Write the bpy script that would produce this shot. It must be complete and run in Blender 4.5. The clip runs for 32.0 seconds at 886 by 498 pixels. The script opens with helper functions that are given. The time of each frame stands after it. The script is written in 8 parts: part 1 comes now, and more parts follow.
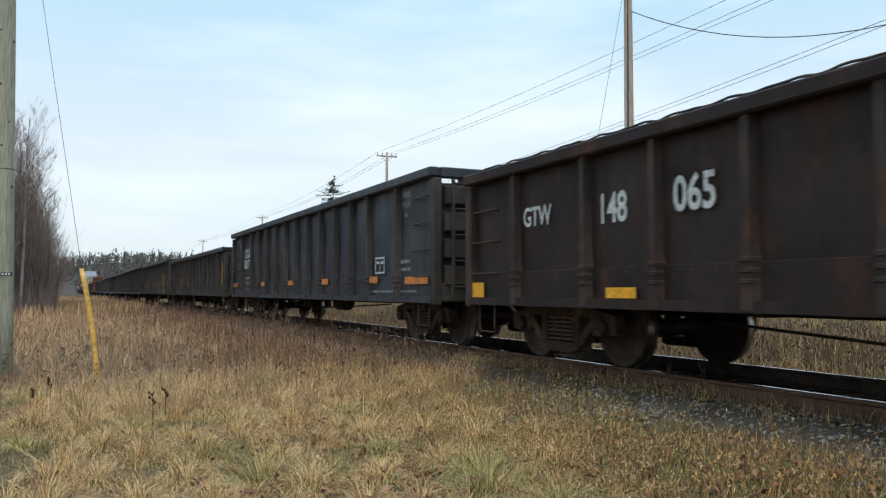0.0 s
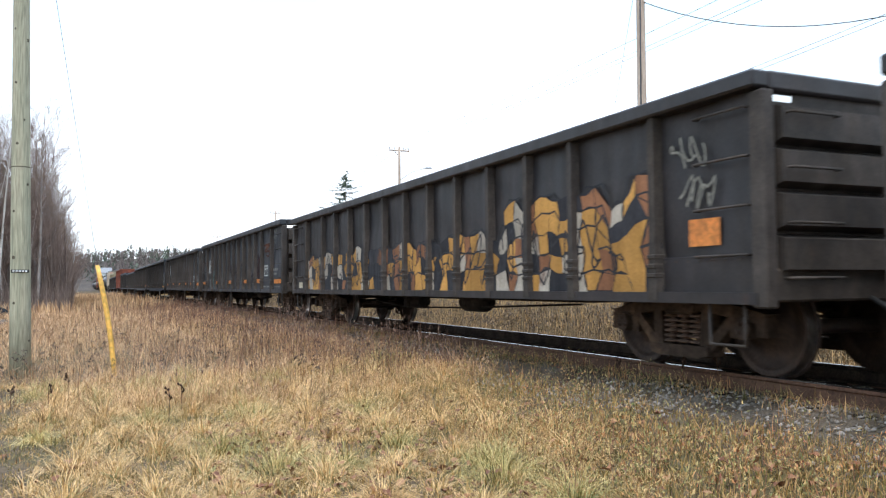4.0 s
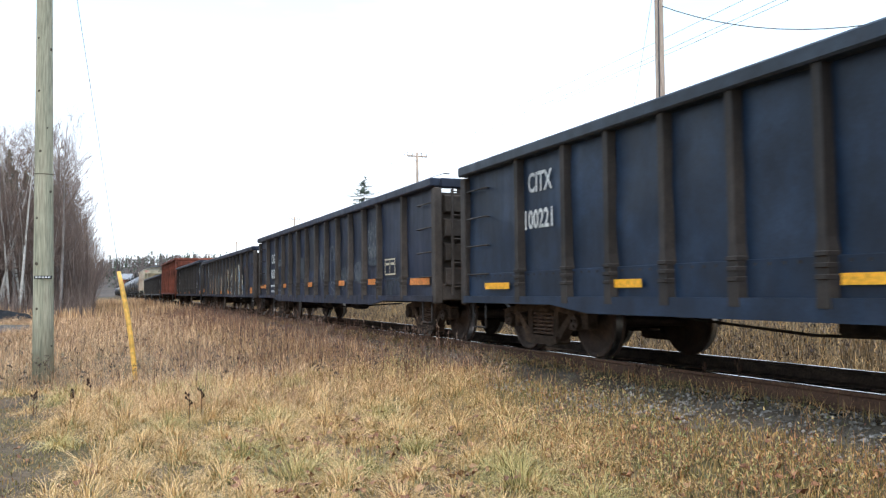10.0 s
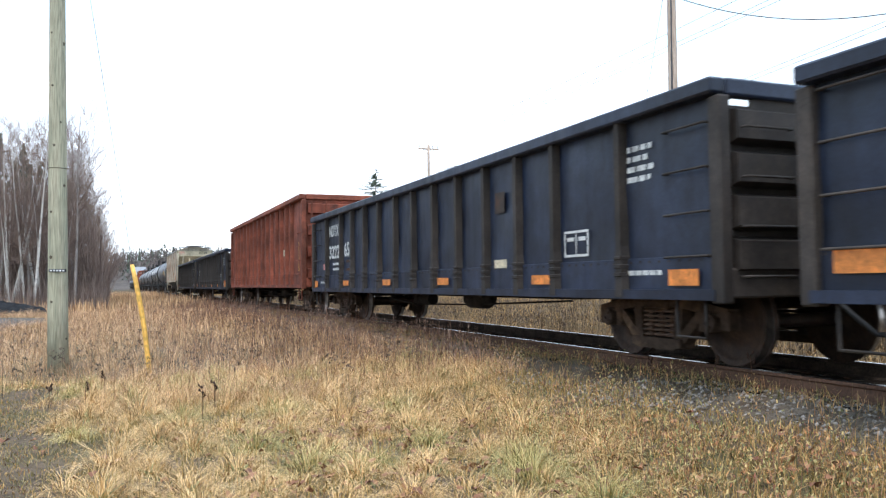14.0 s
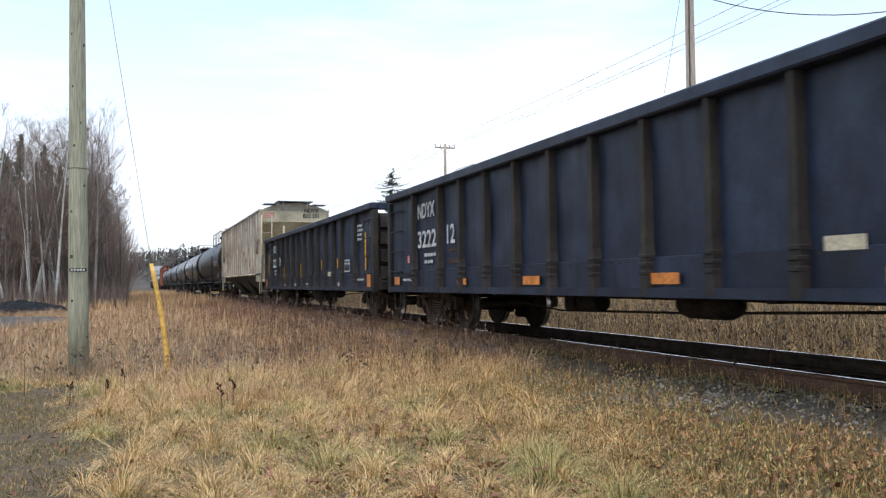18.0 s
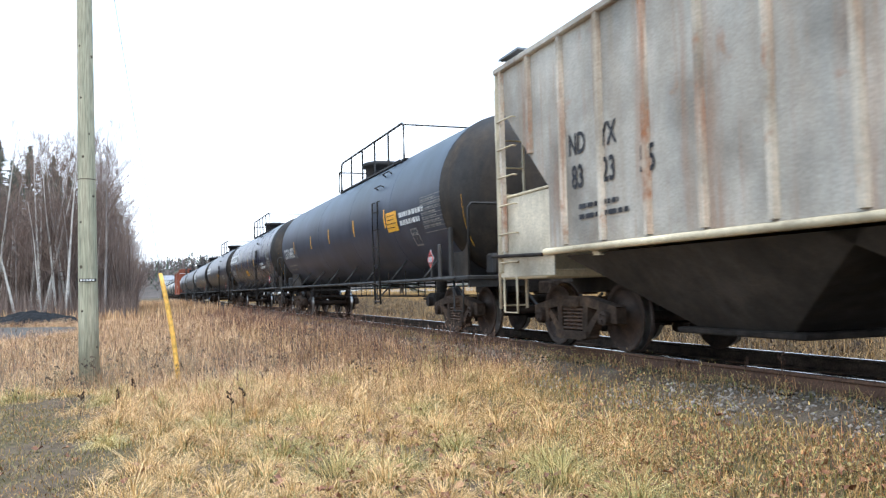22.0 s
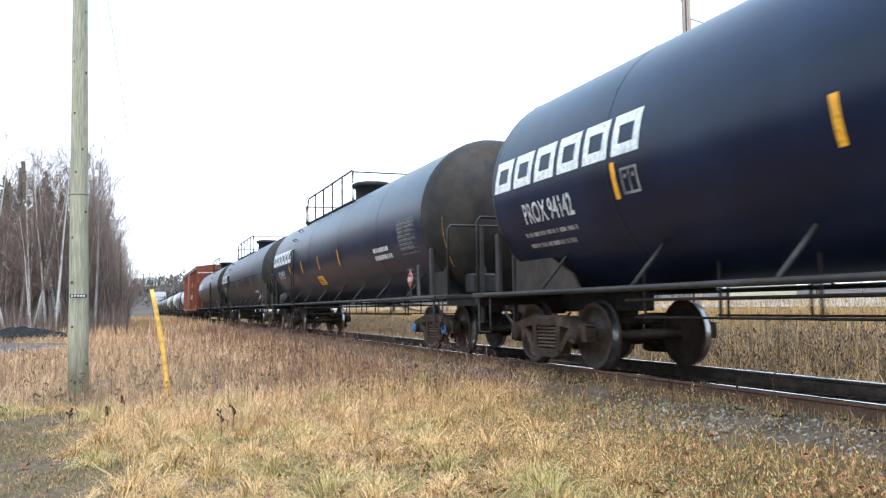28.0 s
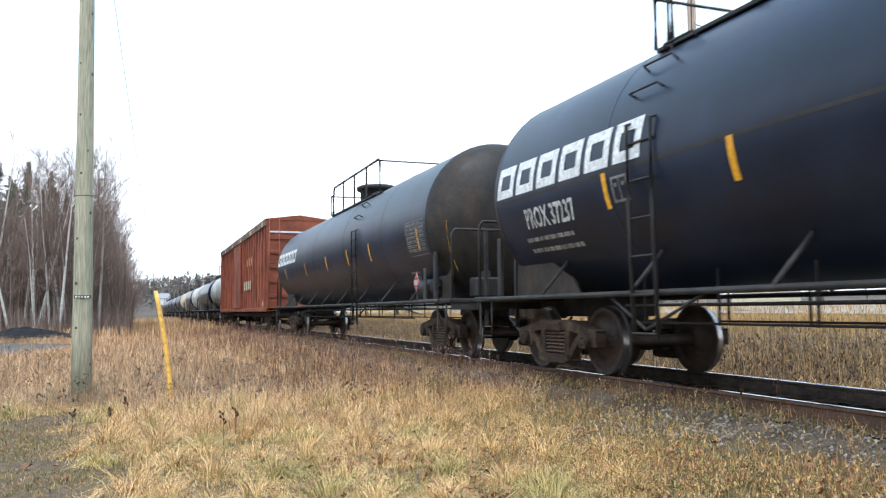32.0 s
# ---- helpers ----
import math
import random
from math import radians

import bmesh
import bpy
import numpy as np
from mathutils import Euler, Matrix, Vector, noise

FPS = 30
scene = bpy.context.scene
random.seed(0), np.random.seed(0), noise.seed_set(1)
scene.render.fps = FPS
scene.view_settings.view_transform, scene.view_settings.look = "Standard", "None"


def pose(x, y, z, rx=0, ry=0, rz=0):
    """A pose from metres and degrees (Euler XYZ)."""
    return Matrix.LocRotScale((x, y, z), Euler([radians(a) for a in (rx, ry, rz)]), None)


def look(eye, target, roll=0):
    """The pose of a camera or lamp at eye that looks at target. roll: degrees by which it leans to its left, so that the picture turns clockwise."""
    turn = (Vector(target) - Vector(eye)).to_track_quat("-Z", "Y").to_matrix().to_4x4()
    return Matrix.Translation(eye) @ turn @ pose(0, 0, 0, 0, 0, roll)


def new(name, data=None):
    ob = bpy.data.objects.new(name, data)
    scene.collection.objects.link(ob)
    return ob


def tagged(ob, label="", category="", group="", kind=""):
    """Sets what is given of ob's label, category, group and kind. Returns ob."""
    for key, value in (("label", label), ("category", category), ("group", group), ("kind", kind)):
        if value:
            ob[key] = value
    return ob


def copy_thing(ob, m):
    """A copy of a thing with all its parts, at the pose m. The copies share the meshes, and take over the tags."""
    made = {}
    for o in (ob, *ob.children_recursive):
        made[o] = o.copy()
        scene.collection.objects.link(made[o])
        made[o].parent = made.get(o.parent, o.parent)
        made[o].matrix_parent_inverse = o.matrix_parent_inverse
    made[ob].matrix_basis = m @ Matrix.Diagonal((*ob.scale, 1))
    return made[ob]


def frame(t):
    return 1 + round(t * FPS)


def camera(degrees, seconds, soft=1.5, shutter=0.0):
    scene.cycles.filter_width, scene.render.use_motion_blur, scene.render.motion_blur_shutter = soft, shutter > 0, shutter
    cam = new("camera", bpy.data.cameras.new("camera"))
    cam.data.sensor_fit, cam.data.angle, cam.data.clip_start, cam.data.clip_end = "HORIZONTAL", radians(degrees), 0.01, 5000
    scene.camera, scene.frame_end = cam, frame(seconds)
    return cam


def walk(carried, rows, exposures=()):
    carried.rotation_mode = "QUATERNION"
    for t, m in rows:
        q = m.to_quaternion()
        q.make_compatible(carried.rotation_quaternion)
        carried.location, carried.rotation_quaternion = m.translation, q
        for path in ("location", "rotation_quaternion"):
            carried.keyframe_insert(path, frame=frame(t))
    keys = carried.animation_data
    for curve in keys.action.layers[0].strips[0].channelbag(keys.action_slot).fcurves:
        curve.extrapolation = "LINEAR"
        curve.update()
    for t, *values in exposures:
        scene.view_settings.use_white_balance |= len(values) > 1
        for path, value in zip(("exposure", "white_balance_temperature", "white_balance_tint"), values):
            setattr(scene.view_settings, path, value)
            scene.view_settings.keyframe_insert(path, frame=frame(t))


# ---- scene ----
EYE_Z = 0.885  # above the rail heads, which lie at z = 0
cam = camera(58.0, 32.0, soft=1.25, shutter=0.14)


def aim(yaw, pitch, roll):
    return pose(0, 0, EYE_Z, 90 + pitch, 0, yaw) @ pose(0, 0, 0, 0, 0, roll)


walk(cam, [
    (0, aim(-25.22, 3.01, -0.05)),
    (0.5, aim(-25.01, 3.00, 0.03)),
    (1, aim(-24.97, 2.87, -0.14)),
    (1.5, aim(-24.84, 2.73, -0.17)),
    (2, aim(-24.90, 2.31, -0.14)),
    (2.5, aim(-24.83, 2.20, -0.38)),
    (3, aim(-24.57, 2.29, -0.58)),
    (3.5, aim(-24.35, 2.44, -0.50)),
    (5.5, aim(-24.22, 3.00, -0.42)),
    (6, aim(-24.21, 3.12, -0.21)),
    (6.5, aim(-24.19, 2.85, -0.23)),
    (7, aim(-24.57, 2.43, -0.40)),
    (7.5, aim(-24.45, 2.60, -0.62)),
    (8, aim(-24.30, 2.89, -0.71)),
    (8.5, aim(-23.99, 3.08, -0.80)),
    (9, aim(-23.65, 3.14, -0.86)),
    (9.5, aim(-23.07, 3.08, -0.55)),
    (10, aim(-22.98, 2.98, -0.53)),
    (10.5, aim(-22.90, 2.86, -0.47)),
    (11, aim(-22.82, 2.75, -0.54)),
    (11.5, aim(-22.73, 2.74, -0.47)),
    (12, aim(-22.67, 2.65, -0.42)),
    (12.5, aim(-22.56, 2.52, -0.32)),
    (13, aim(-22.46, 2.24, -0.36)),
    (13.5, aim(-22.63, 1.91, -0.41)),
    (14, aim(-22.15, 2.47, -0.60)),
    (14.5, aim(-21.82, 2.41, -0.79)),
    (15, aim(-21.53, 2.31, -0.84)),
    (15.5, aim(-21.28, 2.31, -0.84)),
    (17.5, aim(-20.84, 2.51, -0.62)),
    (18, aim(-20.95, 2.39, -0.66)),
    (18.5, aim(-21.44, 2.53, -0.96)),
    (19, aim(-21.49, 2.70, -1.09)),
    (19.5, aim(-21.66, 2.72, -1.01)),
    (20, aim(-21.76, 3.06, -1.04)),
    (20.5, aim(-21.21, 3.07, -0.94)),
    (21, aim(-20.82, 2.67, -0.98)),
    (21.5, aim(-20.78, 2.58, -1.23)),
    (22, aim(-20.39, 2.83, -1.34)),
    (22.5, aim(-19.95, 3.09, -1.39)),
    (23, aim(-19.98, 3.10, -1.29)),
    (23.5, aim(-19.98, 2.86, -1.11)),
    (24, aim(-19.84, 2.62, -1.26)),
    (24.5, aim(-19.78, 2.83, -1.05)),
    (25, aim(-19.84, 3.25, -0.74)),
    (25.5, aim(-19.83, 3.46, -0.64)),
    (27.5, aim(-20.87, 3.87, -0.96)),
    (28, aim(-20.93, 4.14, -0.92)),
    (28.5, aim(-20.93, 4.34, -1.02)),
    (29, aim(-20.84, 4.36, -0.76)),
    (29.5, aim(-20.59, 4.23, -0.60)),
    (30, aim(-20.67, 4.40, -0.48)),
    (30.5, aim(-20.68, 4.70, -0.32)),
    (31, aim(-20.80, 4.73, -0.22)),
    (31.5, aim(-20.68, 4.56, -0.26)),
    (32, aim(-20.66, 4.41, -0.46)),
], exposures=[(0, -0.38, 6235, 4.5), (0.4, -0.25, 6285, 6.5), (1, 0.2, 6335, 9.5), (2, 0.55, 6285, 10.5), (3, 0.45, 6285, 10.5), (6, 0.4, 6285, 10.5), (7, 1, 6135, 10.5), (8, 0.45, 6285, 10.5), (9, 0.4, 6285, 10.5), (11, 0.35, 6285, 10.5), (12, 0.3, 6285, 10.5), (13, 0.08, 6335, 10.5), (14, 0.5, 6185, 10.5), (15, 1.1, 5885, 9.5), (15.5, 1.1, 5885, 9.5), (18, 0, 6335, 11.5), (19, 0.1, 6335, 11.5), (20, 0.75, 6135, 10.5), (22, 0.64, 6085, 10.5), (24, 0.82, 6085, 10.5), (25, 0.72, 6085, 10.5), (28, 0.7, 6135, 10.5), (29, 0.72, 6135, 10.5), (30, 0.65, 6185, 10.5), (31, 0.56, 6235, 10.5), (32, 0.56, 6285, 10.5)])

# ---- sky and sun ----
SUN_AZ, SUN_EL = radians(-150), radians(70)
world = bpy.data.worlds.new("world")
scene.world = world
world.use_nodes = True
wn, wl = world.node_tree.nodes, world.node_tree.links
wn.clear()
w_out, w_bg = wn.new("ShaderNodeOutputWorld"), wn.new("ShaderNodeBackground")
w_sky = wn.new("ShaderNodeTexSky")
w_sky.sky_type, w_sky.sun_disc = "NISHITA", False
w_sky.sun_elevation, w_sky.sun_rotation = SUN_EL, SUN_AZ
w_sky.air_density, w_sky.dust_density, w_sky.ozone_density = 1.0, 1.5, 1.0
w_co, w_map, w_noise = wn.new("ShaderNodeTexCoord"), wn.new("ShaderNodeMapping"), wn.new("ShaderNodeTexNoise")
w_map.inputs["Scale"].default_value = (1.2, 1.2, 6.0)
w_noise.inputs["Scale"].default_value, w_noise.inputs["Detail"].default_value = 2.2, 7
w_ramp = wn.new("ShaderNodeValToRGB")
w_ramp.color_ramp.elements[0].position, w_ramp.color_ramp.elements[0].color = 0.40, (0, 0, 0, 1)
w_ramp.color_ramp.elements[1].position, w_ramp.color_ramp.elements[1].color = 0.72, (0.7, 0.7, 0.7, 1)
wl.new(w_co.outputs["Generated"], w_map.inputs["Vector"])
wl.new(w_map.outputs["Vector"], w_noise.inputs["Vector"])
wl.new(w_noise.outputs["Fac"], w_ramp.inputs["Fac"])
# white haze at the horizon thins to pale blue higher up
w_sep, w_haze = wn.new("ShaderNodeSeparateXYZ"), wn.new("ShaderNodeValToRGB")
w_haze.color_ramp.interpolation = "EASE"
w_haze.color_ramp.elements[0].position, w_haze.color_ramp.elements[0].color = 0.12, (8.6, 9.0, 9.6, 1)
w_haze.color_ramp.elements[1].position, w_haze.color_ramp.elements[1].color = 0.40, (5.9, 8.3, 9.8, 1)
w_top = w_haze.color_ramp.elements.new(0.8)
w_top.color = (3.4, 6.2, 9.8, 1)
wl.new(w_co.outputs["Generated"], w_sep.inputs[0])
wl.new(w_sep.outputs["Z"], w_haze.inputs["Fac"])
w_mix, w_cloud = wn.new("ShaderNodeMix"), wn.new("ShaderNodeMix")
w_mix.data_type = w_cloud.data_type = "RGBA"
w_mix.inputs[0].default_value = 0.75
wl.new(w_sky.outputs["Color"], w_mix.inputs[6])
wl.new(w_haze.outputs["Color"], w_mix.inputs[7])
wl.new(w_ramp.outputs["Color"], w_cloud.inputs[0])
wl.new(w_mix.outputs[2], w_cloud.inputs[6])
w_cloud.inputs[7].default_value = (9.0, 9.6, 10.2, 1)
wl.new(w_cloud.outputs[2], w_bg.inputs["Color"])
w_bg.inputs["Strength"].default_value = 0.15
wl.new(w_bg.outputs["Background"], w_out.inputs["Surface"])

sun_data = bpy.data.lights.new("sun", "SUN")
sun_data.energy, sun_data.angle, sun_data.color = 2.0, radians(24), (1.0, 0.94, 0.86)
sun = new("sun", sun_data)
sun.matrix_basis = look((0, 0, 0), (-math.sin(SUN_AZ) * math.cos(SUN_EL), -math.cos(SUN_AZ) * math.cos(SUN_EL), -math.sin(SUN_EL)))


# ---- materials ----
def shader(name):
    m = bpy.data.materials.new(name)
    m.use_nodes = True
    nodes, links = m.node_tree.nodes, m.node_tree.links
    return m, nodes, links, nodes["Principled BSDF"]


def ramp(nodes, stops):
    r = nodes.new("ShaderNodeValToRGB")
    el = r.color_ramp.elements
    while len(el) < len(stops):
        el.new(0.5)
    for e, (p, c) in zip(el, stops):
        e.position, e.color = p, (*c, 1) if len(c) == 3 else c
    return r


def noise_node(nodes, links, scale, detail=6, stretch=(1, 1, 1), rough=0.55, coord="Object"):
    tc, mp, nz = nodes.new("ShaderNodeTexCoord"), nodes.new("ShaderNodeMapping"), nodes.new("ShaderNodeTexNoise")
    mp.inputs["Scale"].default_value = stretch
    nz.inputs["Scale"].default_value, nz.inputs["Detail"].default_value, nz.inputs["Roughness"].default_value = scale, detail, rough
    links.new(tc.outputs[coord], mp.inputs["Vector"])
    links.new(mp.outputs["Vector"], nz.inputs["Vector"])
    return nz


def mixed(nodes, links, fac, a, b, mode="MIX"):
    mx = nodes.new("ShaderNodeMix")
    mx.data_type, mx.blend_type = "RGBA", mode
    for socket, value in ((mx.inputs[0], fac), (mx.inputs[6], a), (mx.inputs[7], b)):
        if isinstance(value, (int, float)):
            socket.default_value = value
        elif isinstance(value, tuple):
            socket.default_value = (*value, 1)
        else:
            links.new(value, socket)
    return mx.outputs[2]


def bumped(nodes, links, bsdf, height, strength, distance):
    b = nodes.new("ShaderNodeBump")
    b.inputs["Strength"].default_value, b.inputs["Distance"].default_value = strength, distance
    links.new(height, b.inputs["Height"])
    links.new(b.outputs["Normal"], bsdf.inputs["Normal"])


def rough_surface(name, stops, scale, rough=0.9, bump=0.4, metal=0.0, fine=6.0, stretch=(1, 1, 1), distance=0.02):
    """Two-scale coloured noise with relief."""
    m, nodes, links, bsdf = shader(name)
    big, small = noise_node(nodes, links, scale, 5, stretch), noise_node(nodes, links, scale * fine, 5, stretch)
    r = ramp(nodes, stops)
    links.new(big.outputs["Fac"], r.inputs["Fac"])
    g = ramp(nodes, [(0.3, (0.62, 0.62, 0.62)), (0.7, (1.25, 1.25, 1.25))])
    links.new(small.outputs["Fac"], g.inputs["Fac"])
    links.new(mixed(nodes, links, 1.0, r.outputs["Color"], g.outputs["Color"], "MULTIPLY"), bsdf.inputs["Base Color"])
    bsdf.inputs["Roughness"].default_value, bsdf.inputs["Metallic"].default_value = rough, metal
    if not metal and rough > 0.75:
        bsdf.inputs["Specular IOR Level"].default_value = 0.12
    bumped(nodes, links, bsdf, small.outputs["Fac"], bump, distance)
    return m


def weathered_paint(name, colour, rust=0.3, dust=0.35, rough=0.55, dust_colour=(0.065, 0.05, 0.037), rust_colour=(0.085, 0.034, 0.018), relief=0.25, seed=0.0, gloss=0.3, even=False, runs=0.0):
    """Old vehicle paint: faded patches, rust blooms, dust that ran down in streaks."""
    m, nodes, links, bsdf = shader(name)
    patch = noise_node(nodes, links, 0.9, 6)
    streak = noise_node(nodes, links, 2.2, 6, (1, 2.2, 0.22), 0.65)
    blot = noise_node(nodes, links, 1.7, 9, (1, 1, 0.6), 0.68)
    grain = noise_node(nodes, links, 38, 4)
    patch.noise_dimensions = blot.noise_dimensions = streak.noise_dimensions = "4D"
    drip = noise_node(nodes, links, 5.5, 4, (1, 1, 0.06), 0.7)
    drip.noise_dimensions = "4D"
    info = nodes.new("ShaderNodeObjectInfo")
    for n, k in ((patch, 1.0), (blot, 2.3), (streak, 3.1), (drip, 4.7)):
        shift = nodes.new("ShaderNodeMath")
        shift.operation = "MULTIPLY_ADD"
        shift.inputs[1].default_value, shift.inputs[2].default_value = 9.0, seed + k
        links.new(info.outputs["Random"], shift.inputs[0])
        links.new(shift.outputs[0], n.inputs["W"])
    dark, light = tuple(c * 0.55 for c in colour), tuple(min(1, c * 1.45 + 0.003) for c in colour)
    r = ramp(nodes, [(0.33, dark), (0.5, colour), (0.66, light)])
    links.new(patch.outputs["Fac"], r.inputs["Fac"])
    ds = ramp(nodes, [(0.42, (0, 0, 0)), (0.72, (dust, dust, dust))])
    links.new(streak.outputs["Fac"], ds.inputs["Fac"])
    col = mixed(nodes, links, ds.outputs["Color"], r.outputs["Color"], dust_colour)
    if runs:
        dp = ramp(nodes, [(0.52, (0, 0, 0)), (0.70, (runs, runs, runs))])
        links.new(drip.outputs["Fac"], dp.inputs["Fac"])
        col = mixed(nodes, links, dp.outputs["Color"], col, rust_colour)
    lim = 0.70 - 0.22 * rust
    rs = ramp(nodes, [(lim, (0, 0, 0)), (lim + 0.10, (min(1, 0.35 + rust),) * 3)])
    links.new(blot.outputs["Fac"], rs.inputs["Fac"])
    col = mixed(nodes, links, rs.outputs["Color"], col, rust_colour)
    if not even and max(colour) < 0.25:
        scuff = noise_node(nodes, links, 3.4, 8, (1, 1, 0.8), 0.72)
        sc = ramp(nodes, [(0.36, (0.45, 0.45, 0.45)), (0.50, (1, 1, 1)), (0.64, (1.7, 1.65, 1.6))])
        links.new(scuff.outputs["Fac"], sc.inputs["Fac"])
        col = mixed(nodes, links, 0.55, col, sc.outputs["Color"], "MULTIPLY")
    gr = ramp(nodes, [(0.3, (0.8, 0.8, 0.8)), (0.7, (1.15, 1.15, 1.15))])
    links.new(grain.outputs["Fac"], gr.inputs["Fac"])
    links.new(mixed(nodes, links, 1.0, col, gr.outputs["Color"], "MULTIPLY"), bsdf.inputs["Base Color"])
    bsdf.inputs["Specular IOR Level"].default_value = gloss
    spread = 0.01 if even else 0.1
    rr = ramp(nodes, [(0.3, (rough - spread,) * 3), (0.75, (min(1, rough + 2.5 * spread),) * 3)])
    links.new(streak.outputs["Fac"], rr.inputs["Fac"])
    links.new(rr.outputs["Color"], bsdf.inputs["Roughness"])
    bumped(nodes, links, bsdf, patch.outputs["Fac"], relief, 0.03)
    return m


def per_piece(name, stops, rough=0.85, seed_scale=0.0, translucent=0.0):
    """A colour for every blade, leaf or stone of a joined mesh."""
    m, nodes, links, bsdf = shader(name)
    geo = nodes.new("ShaderNodeNewGeometry")
    r = ramp(nodes, stops)
    if seed_scale:
        nz = noise_node(nodes, links, seed_scale, 3)
        ad = nodes.new("ShaderNodeMath")
        ad.operation = "MULTIPLY_ADD"
        ad.inputs[1].default_value = 0.75
        sc = nodes.new("ShaderNodeMath")
        sc.operation = "MULTIPLY_ADD"
        links.new(nz.outputs["Fac"], sc.inputs[0])
        sc.inputs[1].default_value, sc.inputs[2].default_value = 1.3, -0.52
        links.new(geo.outputs["Random Per Island"], ad.inputs[0])
        links.new(sc.outputs[0], ad.inputs[2])
        links.new(ad.outputs[0], r.inputs["Fac"])
    else:
        links.new(geo.outputs["Random Per Island"], r.inputs["Fac"])
    links.new(r.outputs["Color"], bsdf.inputs["Base Color"])
    bsdf.inputs["Roughness"].default_value = rough
    return m


def plain(name, colour, rough=0.6, metal=0.0, wear=0.25, scale=6.0):
    return rough_surface(name, [(0.3, tuple(c * (1 - wear) for c in colour)), (0.7, tuple(min(1, c * (1 + wear * 0.6)) for c in colour))], scale, rough, 0.15, metal, 5.0, distance=0.004)


M = {}
M["soil"] = rough_surface("soil_and_thatch", [(0.25, (0.065, 0.047, 0.031)), (0.45, (0.135, 0.095, 0.062)), (0.6, (0.10, 0.08, 0.04)), (0.8, (0.19, 0.14, 0.092))], 0.9, 0.95, 0.6, fine=14)
# brown bed between the rails, its colour darkened to hold the train's shadow
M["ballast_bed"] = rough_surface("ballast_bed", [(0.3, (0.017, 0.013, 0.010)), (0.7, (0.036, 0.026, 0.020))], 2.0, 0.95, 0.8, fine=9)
M["shoulder"] = rough_surface("brown_gravel_shoulder", [(0.3, (0.075, 0.052, 0.034)), (0.5, (0.125, 0.092, 0.064)), (0.7, (0.18, 0.145, 0.11))], 2.2, 0.95, 0.7, fine=22)
M["lot"] = rough_surface("old_asphalt_lot", [(0.3, (0.095, 0.082, 0.07)), (0.7, (0.15, 0.13, 0.112))], 0.6, 0.9, 0.4, fine=22)
M["tarp"] = rough_surface("black_heap", [(0.3, (0.012, 0.012, 0.014)), (0.7, (0.03, 0.03, 0.03))], 3, 0.8, 0.6)
M["gravel_bank"] = rough_surface("gravel_bank", [(0.3, (0.26, 0.245, 0.22)), (0.7, (0.40, 0.38, 0.34))], 0.8, 0.95, 0.4, fine=15)
M["hill"] = rough_surface("bare_wooded_hill", [(0.3, (0.085, 0.07, 0.062)), (0.7, (0.15, 0.12, 0.10))], 0.02, 1.0, 0.8, fine=12, distance=2)
M["rail_side"] = rough_surface("rusty_rail", [(0.3, (0.083, 0.042, 0.027)), (0.7, (0.165, 0.087, 0.052))], 6, 0.85, 0.4, 0.2)
# darker copy of the rusty rail: the train's shade painted on the far rail
M["rail_shaded"] = rough_surface("shaded_rail", [(0.3, (0.040, 0.031, 0.026)), (0.7, (0.095, 0.070, 0.054))], 6, 0.8, 0.4)
M["rail_head"] = plain("polished_rail_head", (0.50, 0.51, 0.53), 0.22, 1.0, 0.12, 3)
M["tie"] = rough_surface("creosoted_tie", [(0.3, (0.021, 0.016, 0.012)), (0.7, (0.048, 0.036, 0.027))], 5, 0.95, 0.6, stretch=(0.4, 4, 4))
# darker than the shoulder stones: shade under the train put into their colour
M["bed_stone"] = per_piece("shaded_track_stones", [(0.0, (0.012, 0.010, 0.008)), (0.5, (0.027, 0.020, 0.016)), (1.0, (0.054, 0.041, 0.032))], 0.9)
M["stone"] = per_piece("ballast_stones", [(0.0, (0.095, 0.075, 0.055)), (0.35, (0.18, 0.15, 0.12)), (0.7, (0.28, 0.24, 0.205)), (1.0, (0.42, 0.37, 0.325))], 0.9)
M["straw"] = per_piece("straw_grass", [(0.0, (0.113, 0.063, 0.022)), (0.25, (0.399, 0.238, 0.088)), (0.6, (0.764, 0.480, 0.202)), (1.0, (0.987, 0.691, 0.349))], 0.75, 3.2)
M["green"] = per_piece("green_grass", [(0.0, (0.08, 0.115, 0.035)), (0.5, (0.18, 0.21, 0.07)), (1.0, (0.36, 0.33, 0.13))], 0.7, 2.5)
M["thatch"] = per_piece("short_mixed_grass", [(0.0, (0.071, 0.073, 0.016)), (0.3, (0.193, 0.154, 0.037)), (0.55, (0.432, 0.260, 0.076)), (0.8, (0.637, 0.384, 0.127)), (1.0, (0.342, 0.120, 0.051))], 0.8, 2.2)
M["weed"] = per_piece("dead_weed_stalks", [(0.0, (0.16, 0.078, 0.040)), (0.3, (0.39, 0.212, 0.108)), (0.65, (0.67, 0.405, 0.205)), (1.0, (0.90, 0.595, 0.325))], 0.85, 0.8)
M["goldenrod"] = per_piece("dead_goldenrod", [(0.0, (0.059, 0.026, 0.019)), (0.4, (0.164, 0.076, 0.048)), (0.8, (0.316, 0.156, 0.092)), (1.0, (0.516, 0.281, 0.158))], 0.9, 0.45)
M["track_weed"] = per_piece("grey_brown_weeds", [(0.0, (0.060, 0.040, 0.024)), (0.35, (0.14, 0.097, 0.055)), (0.7, (0.28, 0.20, 0.11)), (1.0, (0.48, 0.35, 0.195))], 0.9, 0.6)
